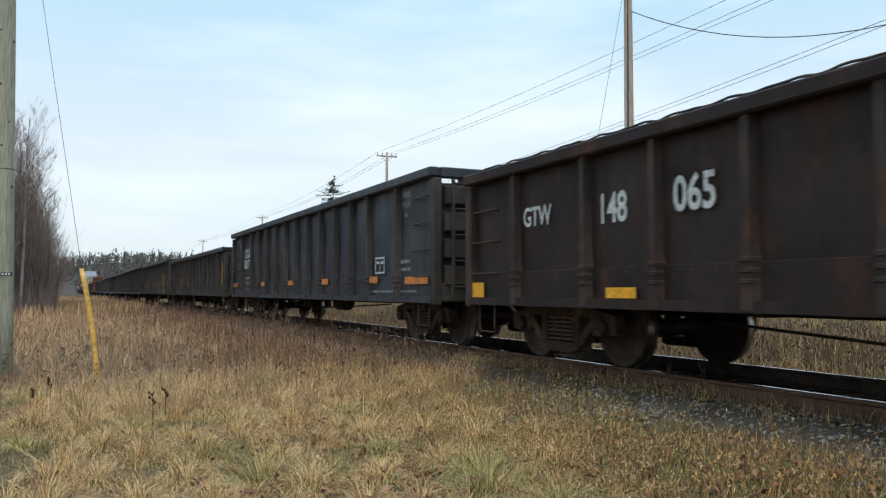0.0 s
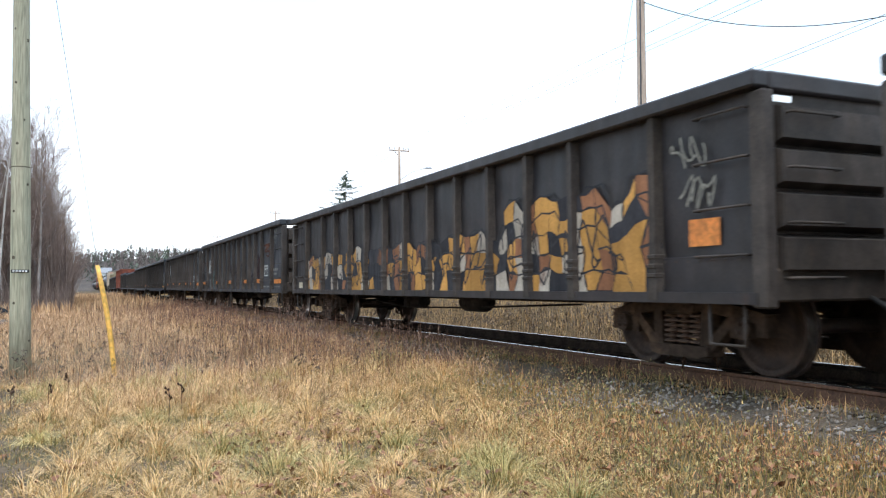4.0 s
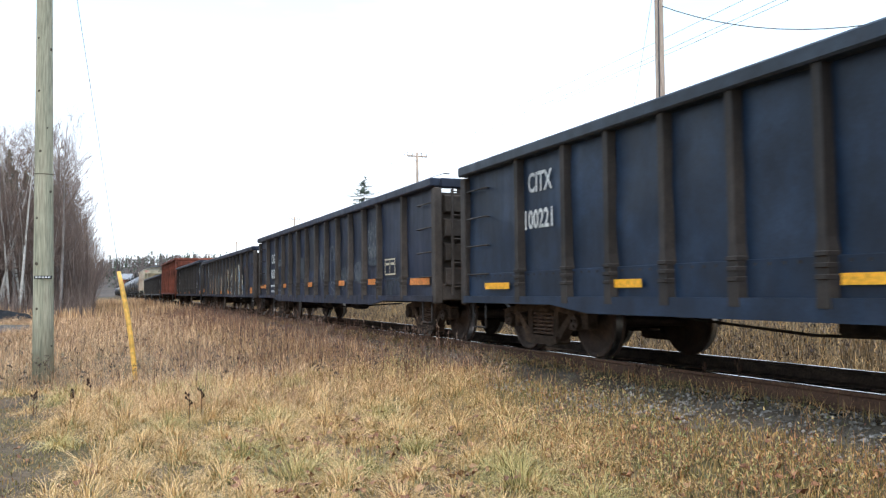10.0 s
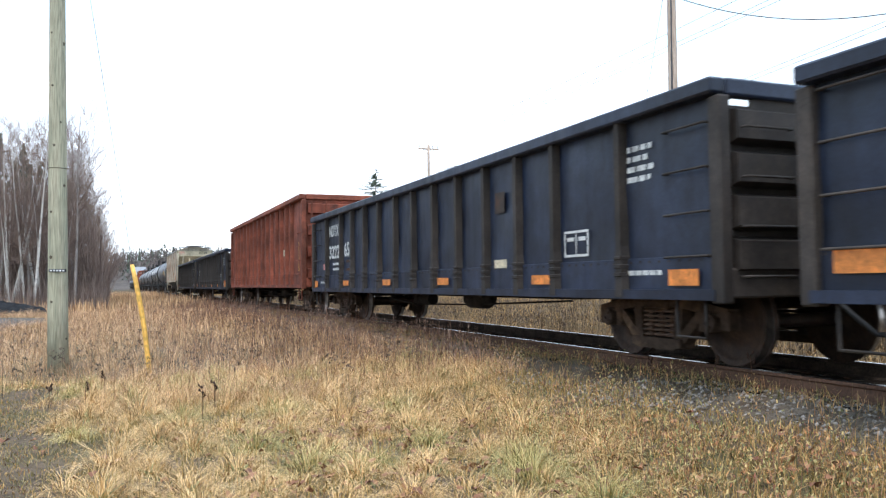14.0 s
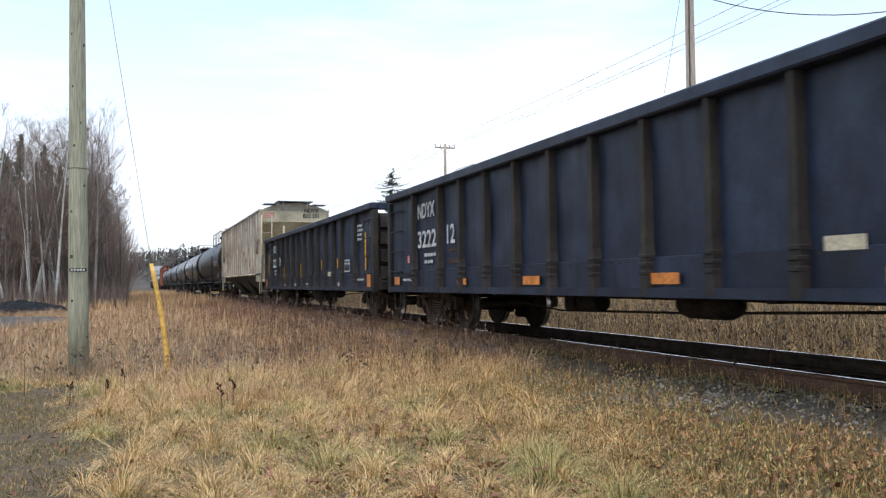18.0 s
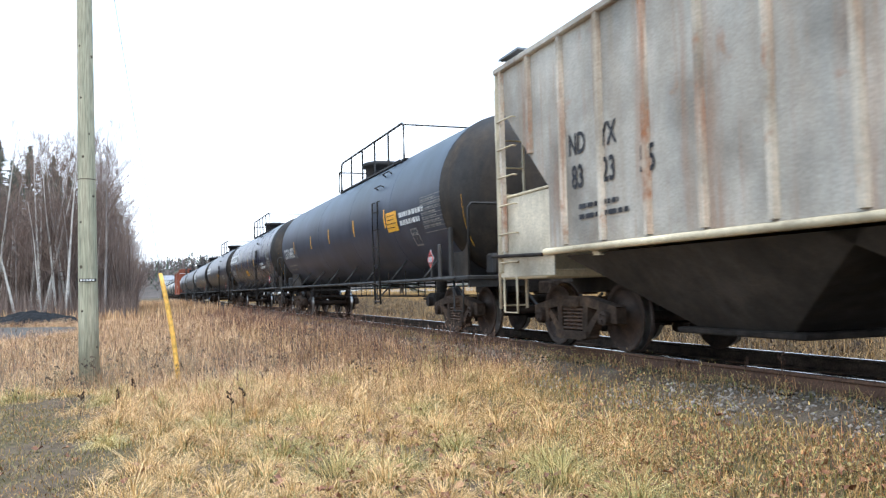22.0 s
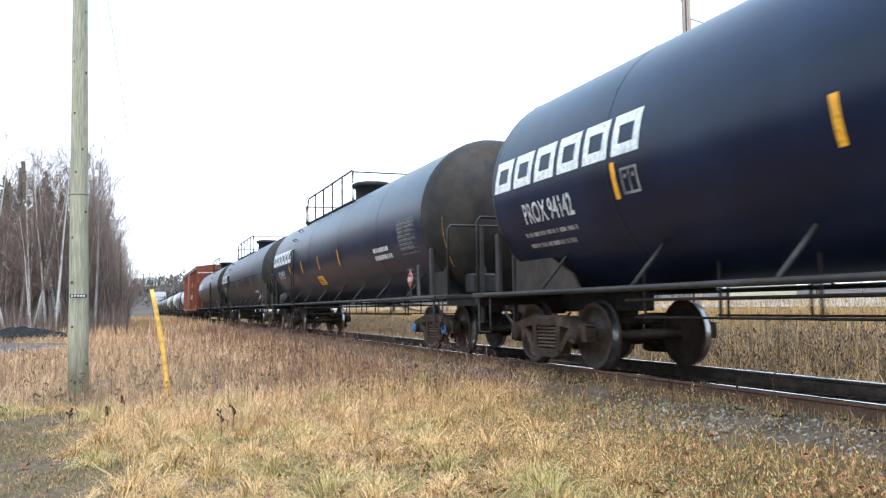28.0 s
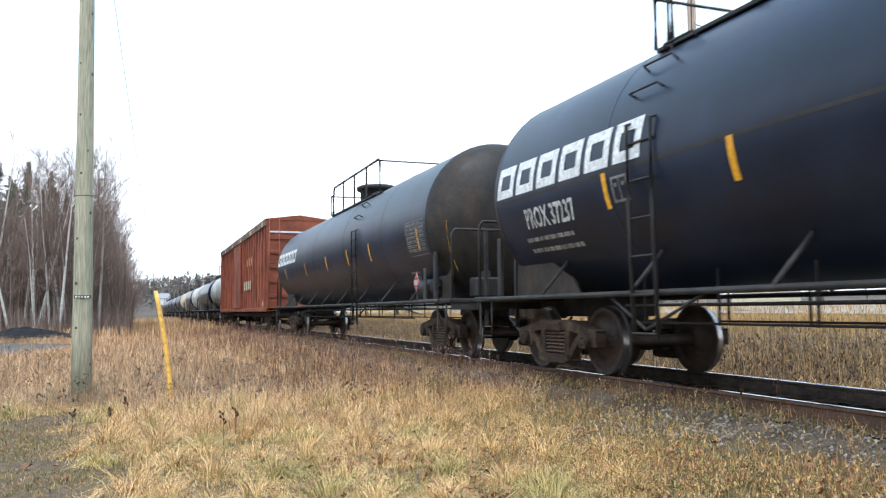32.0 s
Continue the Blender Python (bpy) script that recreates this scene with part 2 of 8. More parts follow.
M["turf"] = per_piece("olive_turf", [(0.0, (0.066, 0.068, 0.02)), (0.25, (0.155, 0.14, 0.046)), (0.5, (0.28, 0.215, 0.092)), (0.72, (0.39, 0.29, 0.135)), (0.86, (0.26, 0.13, 0.08)), (1.0, (0.18, 0.075, 0.055))], 0.85, 1.8)
M["green_straw"] = per_piece("half_green_straw", [(0.0, (0.106, 0.112, 0.029)), (0.3, (0.282, 0.246, 0.077)), (0.65, (0.539, 0.413, 0.150)), (1.0, (0.798, 0.602, 0.262))], 0.75, 2.4)
M["leafy"] = per_piece("leafy_autumn_weeds", [(0.0, (0.075, 0.11, 0.03)), (0.22, (0.20, 0.21, 0.06)), (0.45, (0.40, 0.30, 0.11)), (0.65, (0.56, 0.38, 0.15)), (0.84, (0.52, 0.22, 0.075)), (1.0, (0.28, 0.09, 0.05))], 0.75, 1.6)
M["rust_weed"] = per_piece("rusty_low_weeds", [(0.0, (0.075, 0.072, 0.022)), (0.25, (0.22, 0.17, 0.06)), (0.5, (0.44, 0.275, 0.105)), (0.75, (0.56, 0.32, 0.13)), (1.0, (0.40, 0.15, 0.06))], 0.8, 2.6)
M["seed_head"] = per_piece("brown_seed_heads", [(0.0, (0.07, 0.04, 0.032)), (0.6, (0.18, 0.11, 0.08)), (1.0, (0.36, 0.245, 0.17))], 0.95)
M["dark_head"] = per_piece("dark_seed_heads", [(0.0, (0.035, 0.024, 0.02)), (0.6, (0.10, 0.068, 0.05)), (1.0, (0.24, 0.17, 0.12))], 0.95)
M["field"] = per_piece("pale_field_grass", [(0.0, (0.212, 0.120, 0.043)), (0.5, (0.427, 0.253, 0.097)), (1.0, (0.640, 0.399, 0.162))], 0.85, 0.12)
M["dead_leaf"] = per_piece("fallen_leaves", [(0.0, (0.16, 0.06, 0.03)), (0.5, (0.28, 0.115, 0.05)), (1.0, (0.38, 0.20, 0.095))], 0.7)
M["bark"] = rough_surface("grey_bark", [(0.3, (0.20, 0.165, 0.145)), (0.7, (0.38, 0.33, 0.295))], 3, 0.95, 0.5, stretch=(3, 3, 0.5))
M["birch"] = rough_surface("pale_birch_bark", [(0.3, (0.46, 0.41, 0.36)), (0.7, (0.70, 0.64, 0.57))], 2, 0.9, 0.4, stretch=(1, 1, 3))
M["twig"] = per_piece("bare_twigs", [(0.0, (0.115, 0.075, 0.060)), (0.6, (0.21, 0.145, 0.116)), (1.0, (0.36, 0.265, 0.21))], 0.95)
M["ridge_twig"] = per_piece("ridge_woods", [(0.0, (0.095, 0.075, 0.068)), (0.6, (0.15, 0.118, 0.105)), (1.0, (0.21, 0.165, 0.14))], 0.95)
M["needle"] = per_piece("spruce_needles", [(0.0, (0.045, 0.065, 0.045)), (0.6, (0.09, 0.12, 0.08)), (1.0, (0.15, 0.175, 0.12))], 0.8)
M["pole_wood"] = rough_surface("treated_pole_wood", [(0.3, (0.32, 0.315, 0.225)), (0.55, (0.42, 0.39, 0.28)), (0.75, (0.52, 0.46, 0.335))], 1.6, 0.9, 0.5, stretch=(5, 5, 0.35), distance=0.01)
M["old_pole"] = rough_surface("weathered_pole_wood", [(0.3, (0.40, 0.29, 0.22)), (0.7, (0.66, 0.53, 0.43))], 1.6, 0.9, 0.5, stretch=(6, 6, 0.3), distance=0.01)
M["knot"] = plain("dark_knot", (0.12, 0.10, 0.07), 0.9)
M["guard"] = plain("yellow_plastic", (0.90, 0.50, 0.10), 0.5, 0, 0.12, 3)
M["wire"] = plain("dark_wire", (0.05, 0.05, 0.055), 0.6, 0.3)
M["steel"] = plain("galvanised_steel", (0.4, 0.41, 0.42), 0.5, 0.7)
M["black"] = plain("black_plate", (0.015, 0.015, 0.016), 0.6)
M["white"] = plain("white_paint", (0.78, 0.78, 0.76), 0.6, 0, 0.12, 4)
M["house_wall"] = plain("cream_clapboard", (0.62, 0.55, 0.38), 0.7, 0, 0.1, 2)
M["house_roof"] = plain("grey_shingle", (0.34, 0.34, 0.35), 0.9, 0, 0.2, 2)


# ---- mesh helpers ----
class Geo:
    """Collects boxes, tubes and prisms into one mesh."""

    def __init__(self):
        self.v, self.f, self.s, self.m = [], [], [], []

    def add(self, verts, faces, smooth=False, slot=0):
        k = len(self.v)
        self.v += [tuple(p) for p in verts]
        self.f += [tuple(i + k for i in face) for face in faces]
        self.s += [smooth] * len(faces)
        self.m += [slot] * len(faces)
        return self

    def box(self, x0, x1, y0, y1, z0, z1, c=0.0, slot=0):
        if not c:
            v = [(x, y, z) for z in (z0, z1) for y in (y0, y1) for x in (x0, x1)]
            return self.add(v, [(0, 2, 3, 1), (4, 5, 7, 6), (0, 1, 5, 4), (2, 6, 7, 3), (0, 4, 6, 2), (1, 3, 7, 5)], False, slot)
        c = min(c, (x1 - x0) * 0.45, (y1 - y0) * 0.45, (z1 - z0) * 0.45)
        v, idx = [], {}
        for sx in (0, 1):
            for sy in (0, 1):
                for sz in (0, 1):
                    p = [(x0, x1)[sx], (y0, y1)[sy], (z0, z1)[sz]]
                    q = [(x0 + c, x1 - c)[sx], (y0 + c, y1 - c)[sy], (z0 + c, z1 - c)[sz]]
                    for a in range(3):
                        idx[sx, sy, sz, a] = len(v)
                        v.append(tuple(p[i] if i == a else q[i] for i in range(3)))
        f = []
        for a in range(3):
            b, d = (a + 1) % 3, (a + 2) % 3
            for s in (0, 1):
                ring = []
                for sb, sd in ((0, 0), (1, 0), (1, 1), (0, 1)):
                    k = [0, 0, 0]
                    k[a], k[b], k[d] = s, sb, sd
                    ring.append(idx[(*k, a)])
                f.append(tuple(ring if s else ring[::-1]))
            for sb in (0, 1):
                for sd in (0, 1):
                    k0, k1 = [0, 0, 0], [0, 0, 0]
                    k0[a], k0[b], k0[d] = 0, sb, sd
                    k1[a], k1[b], k1[d] = 1, sb, sd
                    q = (idx[(*k0, b)], idx[(*k1, b)], idx[(*k1, d)], idx[(*k0, d)])
                    f.append(q if (sb == sd) else q[::-1])
        for sx in (0, 1):
            for sy in (0, 1):
                for sz in (0, 1):
                    q = tuple(idx[sx, sy, sz, a] for a in range(3))
                    f.append(q if (sx + sy + sz) % 2 else q[::-1])
        return self.add(v, f, False, slot)

    def cyl(self, p0, p1, r, n=12, r2=None, cap=True, slot=0):
        p0, p1 = Vector(p0), Vector(p1)
        q = (p1 - p0).to_track_quat("Z", "Y")
        r2 = r if r2 is None else r2
        ring = [(math.cos(2 * math.pi * i / n), math.sin(2 * math.pi * i / n)) for i in range(n)]
        v = [p0 + q @ Vector((r * a, r * b, 0)) for a, b in ring] + [p1 + q @ Vector((r2 * a, r2 * b, 0)) for a, b in ring]
        self.add(v, [(i, (i + 1) % n, n + (i + 1) % n, n + i) for i in range(n)], n > 5, slot)
        if cap:
            self.add(v[:n], [tuple(range(n))[::-1]], False, slot)
            self.add(v[n:], [tuple(range(n))], False, slot)
        return self

    def tube(self, pts, r, n=6, slot=0):
        pts = [Vector(p) for p in pts]
        rings = []
        for i, p in enumerate(pts):
            d = (pts[min(i + 1, len(pts) - 1)] - pts[max(i - 1, 0)]).normalized()
            q = d.to_track_quat("Z", "Y")
            rr = r[i] if isinstance(r, (list, tuple)) else r
            rings.append([p + q @ Vector((rr * math.cos(2 * math.pi * k / n), rr * math.sin(2 * math.pi * k / n), 0)) for k in range(n)])
        v = [p for ring in rings for p in ring]
        f = [(a * n + k, a * n + (k + 1) % n, (a + 1) * n + (k + 1) % n, (a + 1) * n + k) for a in range(len(pts) - 1) for k in range(n)]
        f += [tuple(range(n))[::-1], tuple(range(len(v) - n, len(v)))]
        return self.add(v, f, n > 4, slot)

    def turned(self, profile, axis="y", n=24, at=(0, 0, 0), slot=0, smooth=True):
        """A profile of (radius, along) turned about an axis through a point."""
        v = []
        for r, a in profile:
            for k in range(n):
                c, s = r * math.cos(2 * math.pi * k / n), r * math.sin(2 * math.pi * k / n)
                p = {"x": (a, c, s), "y": (c, a, s), "z": (c, s, a)}[axis]
                v.append((p[0] + at[0], p[1] + at[1], p[2] + at[2]))
        f = [(a * n + k, (a + 1) * n + k, (a + 1) * n + (k + 1) % n, a * n + (k + 1) % n) for a in range(len(profile) - 1) for k in range(n)]
        return self.add(v, f, smooth, slot)

    def prism(self, pts, a0, a1, axis="x", slot=0):
        """A convex outline pushed along an axis. Its points are (y, z) for x, (x, z) for y, (x, y) for z."""
        def put(p, a):
            return {"x": (a, p[0], p[1]), "y": (p[0], a, p[1]), "z": (p[0], p[1], a)}[axis]
        n = len(pts)
        v = [put(p, a0) for p in pts] + [put(p, a1) for p in pts]
        f = [(i, (i + 1) % n, n + (i + 1) % n, n + i) for i in range(n)] + [tuple(range(n))[::-1], tuple(range(n, 2 * n))]
        return self.add(v, f, False, slot)

    def mesh(self, name):
        me = bpy.data.meshes.new(name)
        me.from_pydata(self.v, [], self.f)
        me.polygons.foreach_set("use_smooth", self.s)
        me.polygons.foreach_set("material_index", self.m)
        me.update()
        return me


def part(name, shape, material, parent=None, label="", at=None):
    """Links a shape as one mesh object, under a thing or under a part."""
    me = shape.mesh(name) if isinstance(shape, Geo) else shape
    ob = new(name, me)
    mats = material if isinstance(material, (list, tuple)) else [material]
    while len(me.materials) < len(mats):
        me.materials.append(None)
    for slot, m in zip(ob.material_slots, mats):
        slot.link = "OBJECT"
        slot.material = m
    if parent:
        ob.parent = parent
    if at is not None:
        ob.matrix_basis = at if isinstance(at, Matrix) else Matrix.Translation(at)
    return tagged(ob, label)


def thing(name, label, category, group="", at=None):
    ob = tagged(new(name), label, category, group)
    ob.empty_display_size = 0.2
    if at is not None:
        ob.matrix_basis = at if isinstance(at, Matrix) else Matrix.Translation(at)
    return ob


def quick_mesh(name, verts, faces):
    """A mesh from arrays of vertices and of triangles."""
    me = bpy.data.meshes.new(name)
    me.vertices.add(len(verts))
    me.vertices.foreach_set("co", np.ascontiguousarray(verts, dtype=np.float32).ravel())
    n = len(faces)
    me.loops.add(3 * n)
    me.loops.foreach_set("vertex_index", np.ascontiguousarray(faces, dtype=np.int32).ravel())
    me.polygons.add(n)
    me.polygons.foreach_set("loop_start", np.arange(0, 3 * n, 3, dtype=np.int32))
    me.update(calc_edges=True)
    return me


# ---- ground ----
XC = 6.65          # the track's middle
RAIL_X = (XC - 0.7525, XC + 0.7525)
PROFILE_X = np.array([-4000, -9, -2, 2.6, 4.3, 5.2, 5.5, 5.82, 6.05, 7.3, 8.0, 8.5, 9.8, 13, 17, 22, 34, 38, 47, 56, 4000.0])
PROFILE_Z = np.array([-0.45, -0.5, -0.53, -0.52, -0.40, -0.31, -0.20, -0.165, -0.205, -0.215, -0.235, -0.33, -0.50, -0.27, 0.0, 0.15, 0.30, 0.75, 1.3, 1.45, 1.45])


def wobble(x, y):
    return (np.sin(x * 1.7 + 0.3) * np.cos(y * 1.3) + 0.6 * np.sin(x * 3.1 + y * 2.3 + 1.0) + 0.5 * np.sin(y * 4.1 - x * 1.1)) / 2.1


def trodden(x, y, ragged=0.4):
    """The bare, trodden patch beside the pole."""
    return (x + ragged * wobble(x * 1.5 + 1, y * 1.6) < 0.62 - 0.115 * y) & (y + 1.2 * ragged * wobble(x * 1.1, y * 0.7) < 12.0)


def ground_z(x, y):
    x, y = np.asarray(x, float), np.asarray(y, float)
    z = np.interp(x, PROFILE_X, PROFILE_Z)
    calm = np.clip(np.abs(x - XC) / 1.6 - 1.0, 0, 1)
    z = z + 0.035 * wobble(x, y) * calm
    ridge = np.clip((y - 430) / 420, 0, 1)
    side = 0.72 + 0.28 * np.sin(x * 0.006 + 0.9) + 0.05 * np.sin(x * 0.031)
    z = z + 27 * (ridge * ridge * (3 - 2 * ridge)) * side
    return z


gx = np.unique(np.concatenate([np.linspace(-12, 14, 131), np.linspace(-60, 70, 105), np.linspace(-600, 700, 66), [-4000, -2000, -1200, 1200, 2000, 4000], PROFILE_X]))
gy = np.unique(np.concatenate([np.linspace(-4, 30, 120), np.linspace(-40, 120, 100), np.linspace(-400, 1000, 90), [-4000, -2000, -1000, 1400, 2000, 4000]]))
GX, GY = np.meshgrid(gx, gy, indexing="ij")
gv = np.stack([GX, GY, ground_z(GX, GY)], -1).reshape(-1, 3)
ii, jj = np.meshgrid(np.arange(len(gx) - 1), np.arange(len(gy) - 1), indexing="ij")
a = (ii * len(gy) + jj).ravel()
b, c, d = a + len(gy), a + len(gy) + 1, a + 1
gme = quick_mesh("ground", gv, np.concatenate([np.stack([a, b, c], -1), np.stack([a, c, d], -1)]))
gme.polygons.foreach_set("use_smooth", np.ones(len(gme.polygons), bool))
centre = (gv[a] + gv[c]) / 2
kind_of = np.zeros(len(a), np.int32)
# strip between the rails, painted dark as shade under the cars
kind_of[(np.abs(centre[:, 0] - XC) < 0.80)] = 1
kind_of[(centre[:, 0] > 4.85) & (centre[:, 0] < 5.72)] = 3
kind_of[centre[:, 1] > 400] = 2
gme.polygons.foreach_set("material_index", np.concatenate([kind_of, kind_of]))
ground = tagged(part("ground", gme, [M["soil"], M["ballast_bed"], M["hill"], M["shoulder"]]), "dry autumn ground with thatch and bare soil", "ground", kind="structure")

# old asphalt lot beside the pole
lot = Geo()
ring = []
for k in range(40):
    t = 2 * math.pi * k / 40
    ring.append((-9.5 + 7.0 * math.cos(t) * (1 + 0.06 * math.sin(5 * t)), 35.5 + 8.6 * math.sin(t) * (1 + 0.07 * math.cos(3 * t))))
lv = [(-9.5, 35.5, float(ground_z(-9.5, 35.5)) + 0.06)] + [(x, y, float(ground_z(x, y)) + 0.05) for x, y in ring]
lot.add(lv, [(0, 1 + k, 1 + (k + 1) % 40) for k in range(40)])
tagged(part("pavement", lot, M["lot"]), "worn pale grey asphalt lot edge beside dry grass", "pavement", kind="structure")

# road bank across the field
bank = Geo()
ys = np.linspace(-60, 400, 60)
bv = []
for y in ys:
    for x in (35.6, 37.2, 39.4, 41.5):
        bv.append((x, y, float(ground_z(x, y)) + 0.06 + 0.05 * math.sin(y * 0.7 + x)))
bank.add(bv, [(4 * i + k, 4 * i + k + 1, 4 * i + k + 5, 4 * i + k + 4) for i in range(len(ys) - 1) for k in range(3)], True)
tagged(part("road", bank, M["gravel_bank"]), "pale grey gravel road bank beyond the field", "road", kind="structure")

# ---- track ----
Y0, Y1 = -30.0, 520.0
RAIL = [(-0.07, -0.178), (0.07, -0.178), (0.07, -0.165), (0.012, -0.145), (0.012, -0.05), (0.036, -0.035), (0.036, -0.006), (0.026, 0.0), (-0.026, 0.0), (-0.036, -0.006), (-0.036, -0.035), (-0.012, -0.05), (-0.012, -0.145), (-0.07, -0.165)]
for rx in RAIL_X:
    g = Geo()
    v = [(rx + p[0], y, p[1]) for y in (Y0, Y1) for p in RAIL]
    n = len(RAIL)
    for i in range(n):
        g.add([v[i], v[(i + 1) % n], v[n + (i + 1) % n], v[n + i]], [(0, 1, 2, 3)], False, 1 if i in (6, 7, 8) else 0)
    rail = tagged(part("rail", g, [M["rail_side"] if rx < XC else M["rail_shaded"], M["rail_head"]]), "rusty steel rail with a polished running face", "rail", "rails of the track", "structure")
tie_mesh = Geo().box(-1.08, 1.3, -0.115, 0.115, -0.35, -0.182, 0.015).mesh("tie")
plate_mesh = Geo().box(-0.09, 0.09, -0.16, 0.16, -0.19, -0.1795, 0.004).mesh("tie_plate")
spike_mesh = Geo().box(-0.012, 0.012, -0.012, 0.012, -0.18, -0.15).box(-0.02, 0.02, -0.016, 0.016, -0.155, -0.142).mesh("spike")
track = tagged(thing("track_bed", "creosoted wooden ties under the rails", "track", at=(XC, 0, 0)), kind="structure")
rest = Geo()
for k in range(int((Y1 - Y0) / 0.53)):
    y = Y0 + 0.53 * k
    if 1.0 < y < 60:
        part("tie", tie_mesh, M["tie"], track, at=pose(random.uniform(-0.04, 0.04), y, random.uniform(-0.012, 0.006), 0, 0, random.uniform(-1, 1)))
        if y < 26:
            for sx in (-0.7525, 0.7525):
                part("tie_plate", plate_mesh, M["rail_side"], track, at=(sx, y, 0))
    else:
        rest.box(-1.08, 1.3, y - 0.115, y + 0.115, -0.35, -0.19)
tagged(part("tie", rest, M["tie"], track), kind="stuff")

# ballast stones
rng = np.random.default_rng(5)


def stones(name, xs, ys, size, lift=0.0):
    n = len(xs)
    base = np.array([[1, 0, 0], [-1, 0, 0], [0, 1, 0], [0, -1, 0], [0, 0, 1], [0, 0, -1]], float)
    tri = np.array([[0, 2, 4], [2, 1, 4], [1, 3, 4], [3, 0, 4], [2, 0, 5], [1, 2, 5], [3, 1, 5], [0, 3, 5]])
    r = base[None] * (size[:, None, None] * rng.uniform(0.55, 1.25, (n, 6, 1)))
    r += rng.normal(0, 0.22, (n, 6, 3)) * size[:, None, None]
    r[:, :, 2] *= 0.7
    z = ground_z(xs, ys) + lift
    v = r + np.stack([xs, ys, z + size * 0.15], -1)[:, None]
    f = tri[None] + (np.arange(n) * 6)[:, None, None]
    return quick_mesh(name, v.reshape(-1, 3), f.reshape(-1, 3))


def strip(n, lo, hi, near, far, power=1.7):
    """Places in a strip along the track, denser towards the near end."""
    y = near + (far - near) * rng.random(n) ** power
    return rng.uniform(lo, hi, n), y


sx1, sy1 = strip(15500, 5.8, 8.3, -7.0, 60, 1.6)
sx2, sy2 = strip(24000, 4.55, 5.8, -7.0, 45, 1.45)
keep = wobble(sx2 * 1.1, sy2 * 0.5) + rng.normal(0, 0.25, len(sx2)) > np.where(sx2 > 5.5, 0.35, np.where(sx2 < 4.8, 0.2, -0.05))
sx2, sy2 = sx2[keep], sy2[keep]
sx3, sy3 = strip(3200, -7, 0.6, 3.2, 12, 1.4)
keep = wobble(sx3 * 0.7 + 2, sy3 * 0.8) > 0.15
sx3, sy3 = sx3[keep], sy3[keep]
for xs, ys, lo, hi, stuff, lab in ((sx1, sy1, 0.016, 0.034, "bed_stone", "brown dusty ballast stones between the rails, darkened as train shade"), (sx2, sy2, 0.011, 0.034, "stone", "pale grey ballast stones on the shoulder"), (sx3, sy3, 0.004, 0.014, "stone", "fine gravel in the trodden grass")):
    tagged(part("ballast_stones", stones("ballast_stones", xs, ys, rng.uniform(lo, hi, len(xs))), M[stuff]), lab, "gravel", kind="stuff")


# ---- grass ----
def blades(name, x, y, length, width, lean, heading, material, label, bend=0.5, z=None, category="grass"):
    """One joined mesh of curved blades: a quad and a tip each."""
    n = len(x)
    z = ground_z(x, y) - 0.01 if z is None else z
    d = np.stack([np.cos(heading), np.sin(heading)], -1)
    turn = heading + np.pi / 2 + rng.normal(0, 0.7, n)
    s = np.stack([np.cos(turn), np.sin(turn)], -1) * (width / 2)[:, None]
    reach, rise = length * np.sin(lean), length * np.cos(lean)
    p0 = np.stack([x, y], -1)
    p1 = p0 + d * (reach * (0.5 - 0.28 * bend))[:, None]
    p2 = p0 + d * reach[:, None]
    z1, z2 = z + rise * (0.5 + 0.12 * bend), z + rise * (1 - 0.25 * bend * np.sin(lean))
    v = np.empty((n, 5, 3))
    v[:, 0, :2], v[:, 0, 2] = p0 - s, z
    v[:, 1, :2], v[:, 1, 2] = p0 + s, z
    v[:, 2, :2], v[:, 2, 2] = p1 + s * 0.8, z1
    v[:, 3, :2], v[:, 3, 2] = p1 - s * 0.8, z1
    v[:, 4, :2], v[:, 4, 2] = p2, z2
    f = np.array([[0, 1, 2], [0, 2, 3], [3, 2, 4]])[None] + (np.arange(n) * 5)[:, None, None]
    return tagged(part(name, quick_mesh(name, v.reshape(-1, 3), f.reshape(-1, 3)), material), label, category, kind="stuff")


def scatter(n, x0, x1, y0, y1, power=1.0):
    return rng.uniform(x0, x1, n), y0 + (y1 - y0) * rng.random(n) ** power


# pale straw tussocks near the camera
def tussock_places(n, gap):
    px, py = [], []
    while len(px) < n:
        x, y = rng.uniform(-3.6, 4.9), 4.0 + 9.0 * rng.random()
        if x > 2.75 + 0.19 * y or (trodden(x, y) and rng.random() > 0.012):
            continue
        if all((x - a) ** 2 + (y - b) ** 2 > gap * gap for a, b in zip(px, py)):
            px.append(x)
            py.append(y)
    return np.array(px), np.array(py)


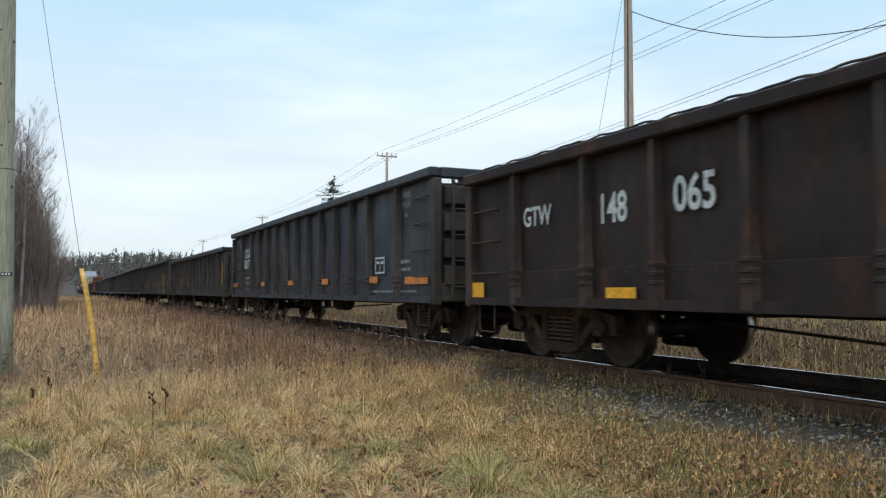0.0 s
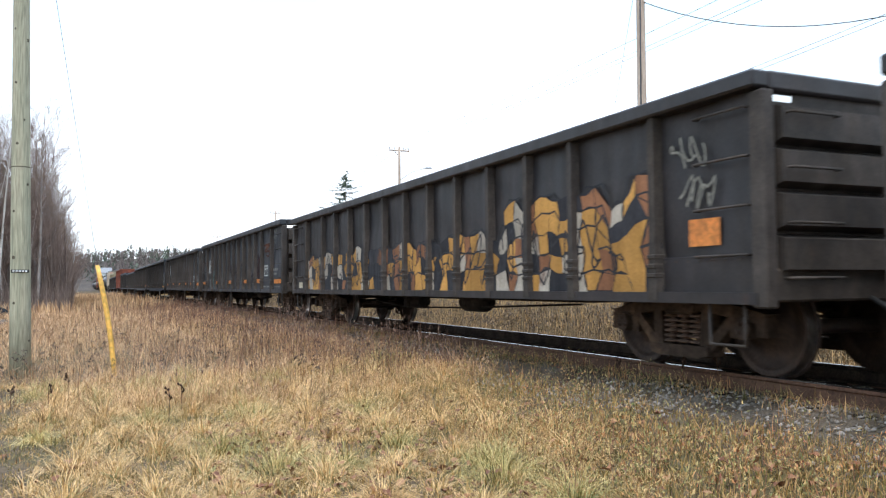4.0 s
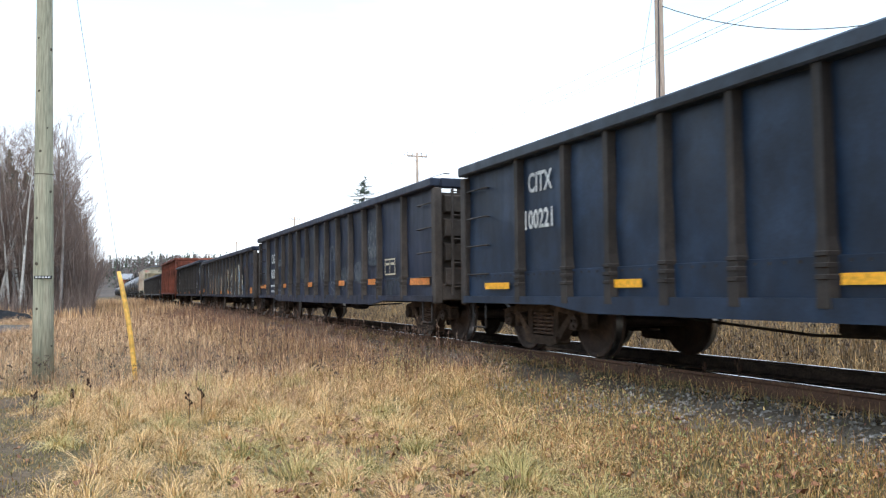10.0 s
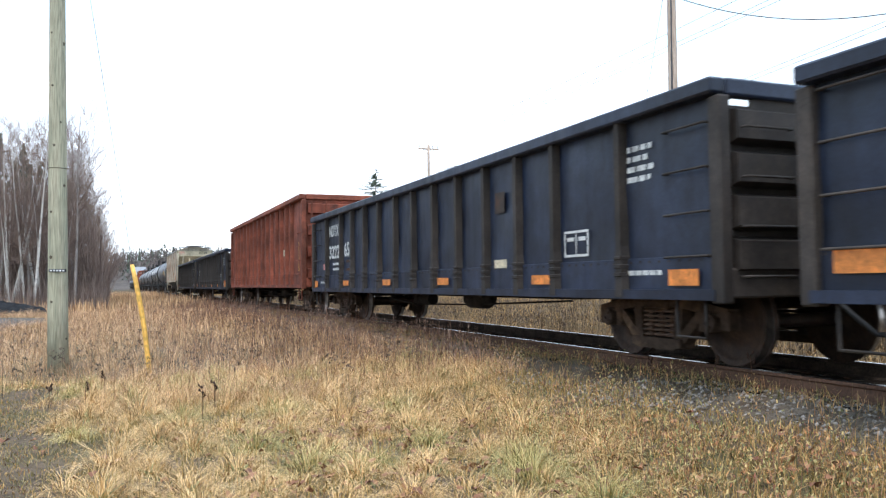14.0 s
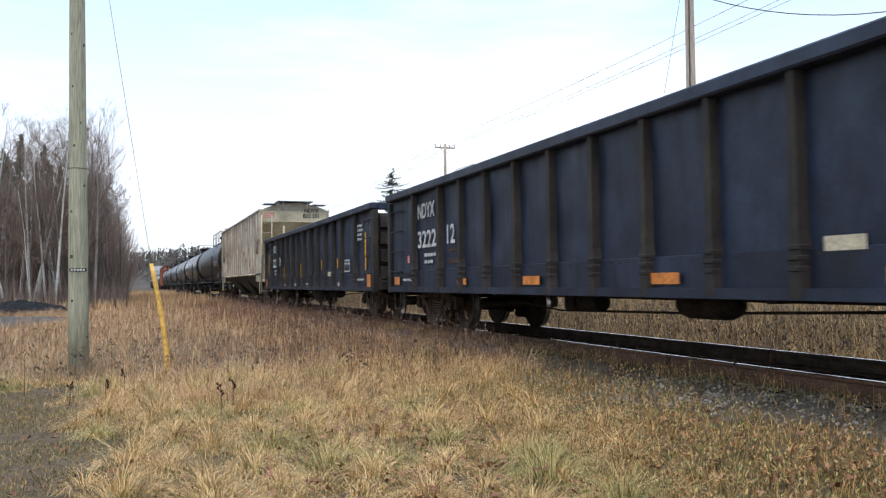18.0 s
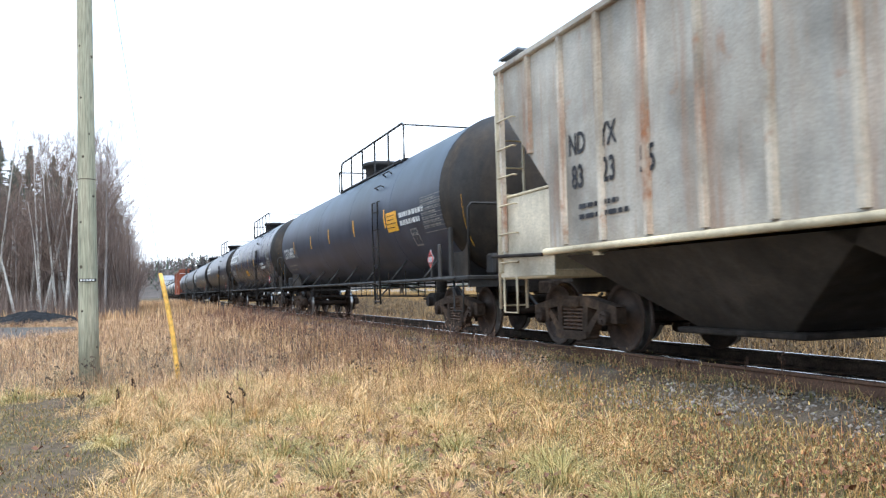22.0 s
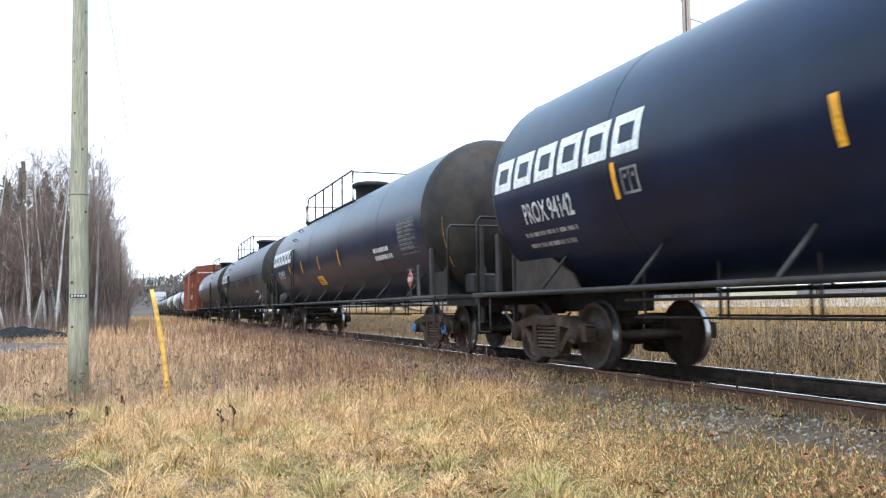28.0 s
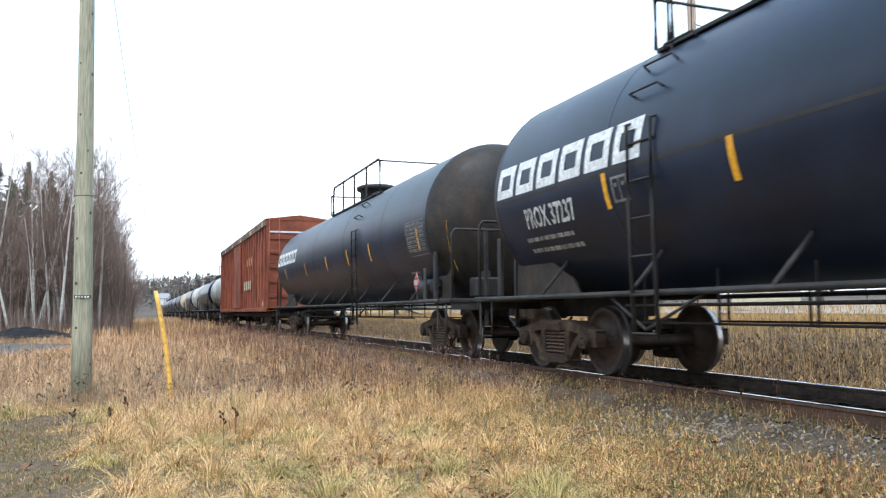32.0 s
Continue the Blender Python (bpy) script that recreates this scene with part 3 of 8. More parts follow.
def arching(name, x, y, length, width, rise, heading, material, label, z=None):
    """Fine blades that rise, arch over and hang: four widths along each, in one joined mesh."""
    n = len(x)
    z = ground_z(x, y) - 0.015 if z is None else z
    d = np.stack([np.cos(heading), np.sin(heading)], -1)
    turn = heading + np.pi / 2 + rng.normal(0, 0.5, n)
    side = np.stack([np.cos(turn), np.sin(turn)], -1) * (width / 2)[:, None]
    p, lift, ang = np.stack([x, y], -1).copy(), z.copy(), rise.copy()
    curl = rng.uniform(0.45, 1.05, n) * (0.75 + 0.35 * np.cos(rise))
    v = np.empty((n, 7, 3))
    for k, (step, w) in enumerate(((0.0, 1.0), (0.32, 0.95), (0.34, 0.7))):
        p, lift = p + d * (step * length * np.cos(ang))[:, None], lift + step * length * np.sin(ang)
        v[:, 2 * k, :2], v[:, 2 * k, 2] = p - side * w, lift
        v[:, 2 * k + 1, :2], v[:, 2 * k + 1, 2] = p + side * w, lift
        if k:
            ang = ang - curl
    v[:, 6, :2], v[:, 6, 2] = p + d * (0.34 * length * np.cos(ang))[:, None], np.maximum(lift + 0.34 * length * np.sin(ang), z + 0.01)
    f = np.array([[0, 1, 3], [0, 3, 2], [2, 3, 5], [2, 5, 4], [4, 5, 6]])[None] + (np.arange(n) * 7)[:, None, None]
    return tagged(part(name, quick_mesh(name, v.reshape(-1, 3), f.reshape(-1, 3)), material), label, "grass", kind="stuff")


def mounds(cx, cy, size, per, core, reach, low=0.25):
    """Blades of rounded tussocks: steep in the middle, flatter at the rim."""
    k = np.repeat(np.arange(len(cx)), per)
    n = len(k)
    ang, rad = rng.uniform(0, 2 * np.pi, n), np.sqrt(rng.random(n))
    x, y = cx[k] + rad * core * size[k] * np.cos(ang), cy[k] + rad * core * size[k] * np.sin(ang)
    rise = np.clip(1.5 - rad * (1.5 - low) + rng.normal(0, 0.16, n), 0.1, 1.55)
    sweep = np.array([0.35, -0.2])
    head = np.arctan2(np.sin(ang) + sweep[1], np.cos(ang) + sweep[0]) + rng.normal(0, 0.55, n)
    return x, y, reach * size[k] * rng.uniform(0.6, 1.12, n), rise, head


tx, ty = tussock_places(112, 0.46)
size = rng.uniform(0.62, 1.15, len(tx))
mostly = rng.random(len(tx)) < 0.72
for pick, mat, lab in ((mostly, "straw", "large pale straw-coloured grass tussocks"), (~mostly, "green_straw", "tussocks of half-green straw grass")):
    x, y, ln, rise, hd = mounds(tx[pick], ty[pick], size[pick], 520, 0.20, 0.50, 0.1)
    arching("straw_tussocks", x, y, ln, rng.uniform(0.002, 0.0045, len(x)), rise, hd, M[mat], lab)
pick = rng.random(len(tx)) < 0.6
x, y, ln, rise, hd = mounds(tx[pick], ty[pick] - 0.10, size[pick], 90, 0.10, 0.27, 0.15)
arching("green_tufts", x, y, ln, rng.uniform(0.004, 0.008, len(x)), rise, hd, M["green"], "green grass at the foot of dry tussocks")
tx, ty = tussock_places(190, 0.2)
size = rng.uniform(0.35, 0.75, len(tx))
x, y, ln, rise, hd = mounds(tx, ty, size, 150, 0.17, 0.44, 0.1)
arching("small_tussocks", x, y, ln, rng.uniform(0.0025, 0.005, len(x)), rise, hd, M["straw"], "small straw-coloured grass tufts")
x, y = scatter(14000, -2.8, 4.9, 3.1, 13.5, 1.2)
keep = ~trodden(x, y, 0.7) & (x < 2.8 + 0.22 * y) & (wobble(x * 1.9, y * 1.7) > -0.25)
x, y = x[keep], y[keep]
arching("matted_straw", x, y, rng.uniform(0.12, 0.34, len(x)), rng.uniform(0.003, 0.006, len(x)), rng.uniform(0.15, 0.7, len(x)), rng.uniform(0, 6.283, len(x)), M["straw"], "matted dead straw between the tussocks")
# short mixed grass between them
x, y = scatter(90000, -7.5, 5.1, 3.0, 13, 1.25)
thin = (wobble(x * 0.7 + 2, y * 0.8) > 0.15) & (x < 0.6)
keep = ~thin | (rng.random(len(x)) < 0.5)
x, y = x[keep], y[keep]
worn = trodden(x, y, 0.6)
blades("short_grass", x, y, rng.uniform(0.04, 0.13, len(x)) * np.where(worn, 0.5, 1.0), rng.uniform(0.004, 0.009, len(x)), np.abs(rng.normal(0.6, 0.35, len(x))).clip(0, 1.4), rng.uniform(0, 6.283, len(x)), M["thatch"], "short green and tan trodden grass", 0.7)
# low turf of the trodden patch
x, y = scatter(110000, -7.5, 1.0, 3.0, 12.6, 1.1)
keep = trodden(x - 0.2 - rng.exponential(0.12, len(x)), y - 0.3, 0.5) & (rng.random(len(x)) < np.where(wobble(x * 0.7 + 2, y * 0.8) + 0.35 * wobble(x * 3.1, y * 3.7) > 0.08, 0.22, 1.0))
x, y = x[keep], y[keep]
blades("trodden_turf", x, y, rng.uniform(0.025, 0.08, len(x)), rng.uniform(0.004, 0.009, len(x)), np.abs(rng.normal(1.05, 0.35, len(x))).clip(0, 1.5), rng.uniform(0, 6.283, len(x)), M["turf"], "short olive and brown trodden turf", 0.6)
# sparser turf and tufts where the camera stands
x, y = scatter(42000, -7.5, 5.0, -6.0, 3.1)
blades("short_grass", x, y, rng.uniform(0.03, 0.11, len(x)), rng.uniform(0.005, 0.011, len(x)), np.abs(rng.normal(0.7, 0.35, len(x))).clip(0, 1.4), rng.uniform(0, 6.283, len(x)), M["thatch"], "short green and tan grass underfoot", 0.7)
tx, ty = rng.uniform(0.6, 4.2, 60), rng.uniform(-6, 2.9, 60)
size = rng.uniform(0.5, 1.0, 60)
x, y, ln, rise, hd = mounds(tx, ty, size, 110, 0.12, 0.42, 0.1)
arching("small_tussocks", x, y, ln, rng.uniform(0.003, 0.007, len(x)), rise, hd, M["straw"], "small straw-coloured tufts beside the track")
# rusty weeds along the ballast
x, y = scatter(56000, 2.8, 5.86, -6.0, 34, 1.25)
keep = wobble(x * 1.3 + 4, y * 0.7) + rng.normal(0, 0.25, len(x)) > np.where((x > 4.85) & (x < 5.5), 0.02, np.where(x > 5.5, -0.7, -0.35))
x, y = x[keep], y[keep]
blades("rusty_weeds", x, y, rng.uniform(0.05, 0.21, len(x)), rng.uniform(0.003, 0.008, len(x)), np.abs(rng.normal(0.65, 0.4, len(x))).clip(0, 1.4), rng.uniform(0, 6.283, len(x)), M["rust_weed"], "low orange and green weeds by the ballast", 0.5)
# leafy weeds in clumps between the grass and the ballast
wx, wy = scatter(3000, 2.2, 5.75, 2.5, 26, 1.45)
keep = (wobble(wx * 0.9 + 1, wy * 0.6 + 2) + rng.normal(0, 0.3, len(wx)) > np.where((wx > 4.9) & (wx < 5.5), 0.22, -0.05)) & (wx > 1.75 + 0.2 * wy)
wx, wy = wx[keep], wy[keep]
tall = rng.uniform(0.10, 0.34, len(wx)) * np.where(wx > 5.5, 0.6, 1.0)
k = np.repeat(np.arange(len(wx)), 3)
hd = rng.uniform(0, 6.283, len(k))
blades("weed_stems", wx[k] + rng.normal(0, 0.03, len(k)), wy[k] + rng.normal(0, 0.03, len(k)), tall[k] * rng.uniform(0.7, 1.1, len(k)), np.full(len(k), 0.004), rng.uniform(0.05, 0.5, len(k)), hd, M["goldenrod"], "thin brown stems of low weeds", 0.2, category="weeds")
k = np.repeat(np.arange(len(wx)), 26)
q = rng.random(len(k))
hd = rng.uniform(0, 6.283, len(k))
off = rng.normal(0, 0.05, (len(k), 2)) * (0.5 + q)[:, None]
lx, ly = wx[k] + off[:, 0], wy[k] + off[:, 1]
blades("weed_leaves", lx, ly, rng.uniform(0.018, 0.045, len(k)), rng.uniform(0.006, 0.014, len(k)), rng.uniform(0.5, 1.7, len(k)), hd, M["leafy"], "orange and green leaves of low weeds", 0.6, z=ground_z(lx, ly) + tall[k] * q, category="weeds")
# straw grass behind, and tall dead stalks
x, y = scatter(88000, -14, 5.1, 9.5, 48, 1.4)
keep = ~((np.hypot((x + 9.5) / 7.0, (y - 35.5) / 8.6) < 0.98) & (rng.random(len(x)) < 0.97)) & ~trodden(x, y + rng.normal(0, 0.3, len(x)), 0.6)
x, y = x[keep], y[keep]
far = np.clip((y - 9) / 30, 0, 1)
arching("dry_grass", x, y, rng.uniform(0.3, 0.72, len(x)) * (0.85 + 0.3 * wobble(x * 0.7, y * 0.45)), 0.0032 + 0.0065 * far, np.clip(1.5 - np.abs(rng.normal(0, 0.4, len(x))), 0.3, 1.5), rng.uniform(0, 6.283, len(x)), M["weed"], "tall dry brown grass")
x, y = scatter(26000, -9, 5.2, 10.3, 50, 1.5)
keep = (rng.random(len(x)) < np.clip(0.12 + 0.2 * x, 0.1, 1.0)) & (wobble(x * 0.55 + 3, y * 0.33) + rng.normal(0, 0.25, len(x)) > np.where(x > 3.2, -0.4, 0.12)) & ~(np.hypot((x + 9.5) / 7.3, (y - 35.5) / 9.0) < 1) & (x > -6.5 + 0.1 * y) & ~trodden(x, y)
x, y = x[keep], y[keep]
hgt = rng.uniform(0.35, 0.85, len(x)) * np.clip((y - 8.5) / 3.5, 0.45, 1)
ld, hdg = np.abs(rng.normal(0.14, 0.16, len(x))), rng.uniform(0, 6.283, len(x))
blades("dead_weed_stalks", x, y, hgt, 0.004 + 0.006 * np.clip((y - 9) / 30, 0, 1), ld, hdg, M["goldenrod"], "tall dead goldenrod stalks", 0.1, category="weeds")
tipx, tipy, tipz = x + np.cos(hdg) * hgt * np.sin(ld), y + np.sin(hdg) * hgt * np.sin(ld), ground_z(x, y) + hgt * np.cos(ld)
k = np.repeat(np.arange(len(x)), 6)
k = k[(rng.random(len(k)) < 0.75) & (wobble(x[k] * 0.9, y[k] * 0.5) + rng.normal(0, 0.3, len(k)) > 0.05)]
dn = rng.uniform(0, 0.22, len(k))
blades("weed_seed_heads", tipx[k], tipy[k], rng.uniform(0.03, 0.09, len(k)), rng.uniform(0.006, 0.016, len(k)), rng.uniform(0.1, 1.0, len(k)), rng.uniform(0, 6.283, len(k)), M["seed_head"], "brown feathery seed heads of dead weeds", 0.6, z=tipz[k] - dn, category="weeds")
ux, uy = scatter(260, -2.6, 4.2, 10.4, 22, 1.2)
keep = wobble(ux * 0.8, uy * 0.6 + 1) + rng.normal(0, 0.3, len(ux)) > 0.05
ux, uy = ux[keep], uy[keep]
uh = rng.uniform(0.3, 0.62, len(ux))
blades("yarrow_stalks", ux, uy, uh, np.full(len(ux), 0.006), np.full(len(ux), 0.03), rng.uniform(0, 6.283, len(ux)), M["dark_head"], "dark dead yarrow stalks", 0.1, category="weeds")
k = np.repeat(np.arange(len(ux)), 22)
q = rng.normal(0, 0.035, (len(k), 2))
blades("yarrow_heads", ux[k] + q[:, 0], uy[k] + q[:, 1], rng.uniform(0.02, 0.04, len(k)), rng.uniform(0.012, 0.022, len(k)), rng.uniform(0.3, 1.4, len(k)), rng.uniform(0, 6.283, len(k)), M["dark_head"], "flat dark heads of dead yarrow", 0.5, z=ground_z(ux[k], uy[k]) + uh[k] * 0.96 - 3.0 * (q ** 2).sum(1) ** 0.5 * 0.25 - 0.07 * (rng.random(len(k)) < 0.3), category="weeds")
# beyond the track: dark weeds, then the pale field
x, y = scatter(30000, 8.9, 15.5, 2.0, 75, 1.5)
hgt = rng.uniform(0.3, 0.85, len(x)) * np.where(wobble(x * 0.8, y * 0.6) > 0, 1.0, 0.65)
blades("track_weeds", x, y, hgt, rng.uniform(0.007, 0.016, len(x)), np.abs(rng.normal(0.2, 0.22, len(x))), rng.uniform(0, 6.283, len(x)), M["track_weed"], "dense dead weeds behind the track", 0.3, category="weeds")
gx2, gy2 = scatter(24000, 8.5, 14.5, 2.0, 60, 1.5)
arching("track_grass", gx2, gy2, rng.uniform(0.3, 0.7, len(gx2)) * (0.85 + 0.4 * wobble(gx2 * 0.9, gy2 * 0.5)), rng.uniform(0.008, 0.018, len(gx2)), np.clip(1.5 - np.abs(rng.normal(0, 0.45, len(gx2))), 0.3, 1.5), rng.uniform(0, 6.283, len(gx2)), M["field"], "tan dry grass among the weeds behind the track")
k = np.repeat(np.arange(len(x)), 3)
k = k[wobble(x[k] * 0.9 + 2, y[k] * 0.7) + rng.normal(0, 0.3, len(k)) > 0.0]
blades("track_weed_heads", x[k] + rng.normal(0, 0.03, len(k)), y[k] + rng.normal(0, 0.03, len(k)), rng.uniform(0.03, 0.09, len(k)), rng.uniform(0.012, 0.028, len(k)), rng.uniform(0.2, 1.3, len(k)), rng.uniform(0, 6.283, len(k)), M["dark_head"], "dark seed heads of dead weeds", 0.5, z=ground_z(x[k], y[k]) + hgt[k] * rng.uniform(0.6, 1.0, len(k)), category="weeds")
x, y = scatter(80000, 11.5, 42, 2, 150, 1.4)
blades("field_grass", x, y, rng.uniform(0.25, 0.55, len(x)), rng.uniform(0.015, 0.035, len(x)), np.abs(rng.normal(0.25, 0.2, len(x))), rng.uniform(0, 6.283, len(x)), M["field"], "pale yellow field of uncut dry grass", 0.5)
x, y = scatter(22000, -40, 5.0, 46, 150, 1.3)
blades("far_grass", x, y, rng.uniform(0.4, 0.9, len(x)), rng.uniform(0.03, 0.06, len(x)), np.abs(rng.normal(0.2, 0.2, len(x))), rng.uniform(0, 6.283, len(x)), M["weed"], "dry grass verge before the woods", 0.4)

# dark-headed weed stalks in the open grass
def weed_stalk(x, y, tall, seed):
    rnd = random.Random(seed)
    root = thing("weed_stalk", "dead weed stalk with dark seed heads", "weed", "single dead stalks", at=(x, y, float(ground_z(x, y)) - 0.02))
    tip = [(0.02 * math.sin(3 * q) * tall, 0.015 * q, tall * q) for q in np.linspace(0, 1, 6)]
    part("stem", Geo().tube(tip, [0.006, 0.005, 0.005, 0.004, 0.004, 0.003], 5), M["weed_stem"], root)
    for k in range(5):
        q = 0.72 + 0.07 * k
        a = rnd.uniform(0, 6.28)
        p = Vector((0.02 * math.sin(3 * q) * tall, 0.015 * q, tall * q))
        e = p + Vector((math.cos(a) * 0.035, math.sin(a) * 0.035, 0.03))
        part("seed_head", Geo().tube([p, p.lerp(e, 0.5), e, e + Vector((0, 0, 0.022))], [0.003, 0.004, 0.014, 0.004], 6), M["weed_dark"], root)


M["weed_stem"] = plain("brown_stem", (0.16, 0.09, 0.055), 0.9)
M["weed_dark"] = plain("dark_seed_head", (0.06, 0.035, 0.025), 0.95)
for k, (x, y, tall) in enumerate(((0.83, 8.8, 0.36), (1.02, 9.4, 0.30), (-0.35, 10.4, 0.30), (-0.15, 10.9, 0.34), (-0.75, 10.6, 0.26), (5.62, 6.5, 0.30), (5.75, 6.15, 0.34), (5.5, 7.4, 0.22))):
    weed_stalk(x, y, tall, k)

# fallen leaves
lx, ly = scatter(1500, -1.2, 4.8, 3.2, 8.5, 1.4)
keep = ((lx > 0.25 + 0.10 * ly) & (rng.random(len(lx)) < np.where(lx > 2.9, 0.25, 1.0))) | (rng.random(len(lx)) < 0.12)
lx, ly = lx[keep], ly[keep]
n = len(lx)
ang, sz = rng.uniform(0, 6.283, n), rng.uniform(0.025, 0.058, n)
zz = ground_z(lx, ly) + rng.uniform(0.02, 0.09, n)
ring = np.array([[1.1, 0], [0.45, 0.35], [0.1, 0.75], [-0.35, 0.35], [-0.9, 0.1], [-0.35, -0.35], [0.1, -0.75], [0.45, -0.35]])
ca, sa = np.cos(ang)[:, None], np.sin(ang)[:, None]
vx = lx[:, None] + sz[:, None] * (ring[:, 0] * ca - ring[:, 1] * sa)
vy = ly[:, None] + sz[:, None] * (ring[:, 0] * sa + ring[:, 1] * ca)
vz = zz[:, None] + rng.normal(0, 0.012, (n, 8))
f = np.array([[0, 1, 7], [1, 2, 3], [5, 6, 7], [1, 3, 5], [1, 5, 7], [3, 4, 5]])[None] + (np.arange(n) * 8)[:, None, None]
tagged(part("fallen_leaves", quick_mesh("fallen_leaves", np.stack([vx, vy, vz], -1).reshape(-1, 3), f.reshape(-1, 3)), M["dead_leaf"]), "brown fallen oak leaves in the grass", "leaves", kind="stuff")


# ---- poles and wires ----
def wooden_pole(label, x, y, top, r0, r1, material, lean=(0.0, 0.0), knots=0):
    z0 = float(ground_z(x, y)) - 0.25
    root = thing("utility_pole", label, "utility pole", at=(x, y, z0))
    h = top - z0
    pts = [(lean[0] * t * h, lean[1] * t * h, t * h) for t in np.linspace(0, 1, 9)]
    part("shaft", Geo().tube(pts, [r0 + (r1 - r0) * i / 8 for i in range(9)], 20), material, root)
    for k in range(knots):
        t = 0.1 + 0.75 * k / knots + random.uniform(-0.02, 0.02)
        r = r0 + (r1 - r0) * t
        a = random.uniform(-2.6, -0.5)
        px, py = lean[0] * t * h + math.cos(a) * r, lean[1] * t * h + math.sin(a) * r
        part("knot", Geo().cyl((px * 0.96, py * 0.96, t * h), (px * 1.015, py * 1.015, t * h), random.uniform(0.016, 0.03), 8), M["knot"], root)
    return root


near_pole = wooden_pole("greenish treated wooden utility pole in dry grass", -0.888, 14.47, 9.6, 0.162, 0.095, M["pole_wood"], (-0.0105, 0.0), 14)
part("number_plate", Geo().box(-0.13, 0.13, -0.012, 0, 0, 0.05, 0.004), M["black"], near_pole, "small black plate", at=pose(-0.015, -0.152, 1.93))
marks = Geo()
for k in range(5):
    marks.box(-0.11 + k * 0.045, -0.08 + k * 0.045, -0.016, -0.012, 0.012, 0.038)
part("plate_marks", marks, M["white"], near_pole, at=pose(-0.015, -0.152, 1.93))
for z in (3.62,):
    r = 0.163 - 0.0065 * z
    band = Geo().turned([(r, z), (r + 0.002, z + 0.008), (r, z + 0.016)], "z", 20, (-0.0105 * z, 0, 0))
    part("band", band, M["knot"], near_pole)
guy_foot, guy_head = Vector((0.48, 13.7, float(ground_z(0.48, 13.7)))), Vector((-0.90, 14.45, 8.6))
guy = thing("guy_wire", "slack guy wire with a yellow plastic guard", "guy wire", at=guy_foot)
run = guy_head - guy_foot
part("wire", Geo().tube([run * t for t in (0, 0.5, 1)], 0.004, 5), M["wire"], guy)
gpts = [run * t + Vector((0.03 * math.sin(t / 0.19 * math.pi), 0, 0)) for t in np.linspace(0.0, 0.193, 8)]
part("guard", Geo().tube(gpts, [0.036, 0.039, 0.039, 0.039, 0.039, 0.039, 0.038, 0.03], 12), M["guard"], guy, "yellow plastic tube")
part("anchor", Geo().cyl((0, 0, -0.3), (0, 0, 0.05), 0.02, 8), M["steel"], guy)


def line_pole(x, y, top, arm, label, lamp=False, r=0.15):
    root = wooden_pole(label, x, y, top, r, r * 0.72, M["old_pole"])
    h = top - root.location.z
    part("crossarm", Geo().box(-arm / 2, arm / 2, -0.06, 0.06, h - 0.42, h - 0.30, 0.01), M["old_pole"], root)
    for sx in (-arm * 0.46, -arm * 0.22, arm * 0.22, arm * 0.46):
        part("insulator", Geo().turned([(0.0, h - 0.06), (0.03, h - 0.07), (0.045, h - 0.12), (0.03, h - 0.17), (0.05, h - 0.22), (0.02, h - 0.30)], "z", 8, (sx, 0, 0)), M["steel"], root)
    for s in (-1, 1):
        part("brace", Geo().tube([(s * arm * 0.3, -0.07, h - 0.36), (0, -0.09, h - 0.95)], 0.015, 4), M["steel"], root)
    if lamp:
        part("lamp_arm", Geo().tube([(0, 0, h - 3.0), (1.2, 0, h - 2.2), (2.6, 0, h - 1.75)], 0.035, 6), M["steel"], root)
        part("lamp_head", Geo().box(2.5, 3.1, -0.12, 0.12, h - 1.82, h - 1.70, 0.03), M["steel"], root)
    return root


TOP2 = 13.1
line_pole(25.3, 65.3, TOP2, 1.9, "weathered utility pole with crossarm and street lamp", True)
line_pole(28.9, 131, TOP2 + 0.2, 1.9, "weathered utility pole with crossarm along the road")
line_pole(30.1, 202, TOP2 + 0.4, 1.9, "weathered utility pole with crossarm along the road")
line_pole(31.5, 270, TOP2 + 0.6, 1.9, "weathered utility pole with crossarm along the road")
service = wooden_pole("tall weathered brown utility pole behind the track", 18.2, 22.95, 13.8, 0.195, 0.14, M["old_pole"], (0.004, 0.0), 4)
part("conduit", Geo().tube([(-0.20, -0.12, 0.3), (-0.04, -0.12, 13.2)], 0.026, 6), M["wire"], service)
corner = wooden_pole("weathered utility pole at the field edge", 20.7, 14.75, 12.2, 0.19, 0.14, M["old_pole"], (0.04, 0.0))


def wire(label, p, q, sag, r=0.012):
    p, q = Vector(p), Vector(q)
    pts = [p.lerp(q, t) - Vector((0, 0, 4 * sag * t * (1 - t))) for t in np.linspace(0, 1, 13)]
    tagged(part("power_line", Geo().tube(pts, r, 5), M["wire"]), label, "wire", "wires over the track")


span = [(25.3, 65.3, TOP2), (28.9, 131, TOP2 + 0.2), (30.1, 202, TOP2 + 0.4), (31.5, 270, TOP2 + 0.6)]
for off in (-0.87, 0.4, 0.87):
    wire("thin dark power line between poles", (24.0 + off, 2.0, TOP2 - 0.1), (25.3 + off, 65.3, TOP2 - 0.05), 0.6, 0.010)
    for (x0, y0, z0), (x1, y1, z1) in zip(span, span[1:]):
        wire("thin dark power line between poles", (x0 + off, y0, z0 - 0.05), (x1 + off, y1, z1 - 0.05), 0.7, 0.012)
tipx = 18.25
wire("sagging black service cable", (tipx, 22.95, 11.07), (21.06, 14.82, 8.47), 0.66, 0.016)
for dz in (0.0, 0.16):
    wire("thin sagging telephone line", (25.3, 65.3, 9.2 - dz), (21.06, 14.82, 8.64 - dz), 0.5, 0.009)
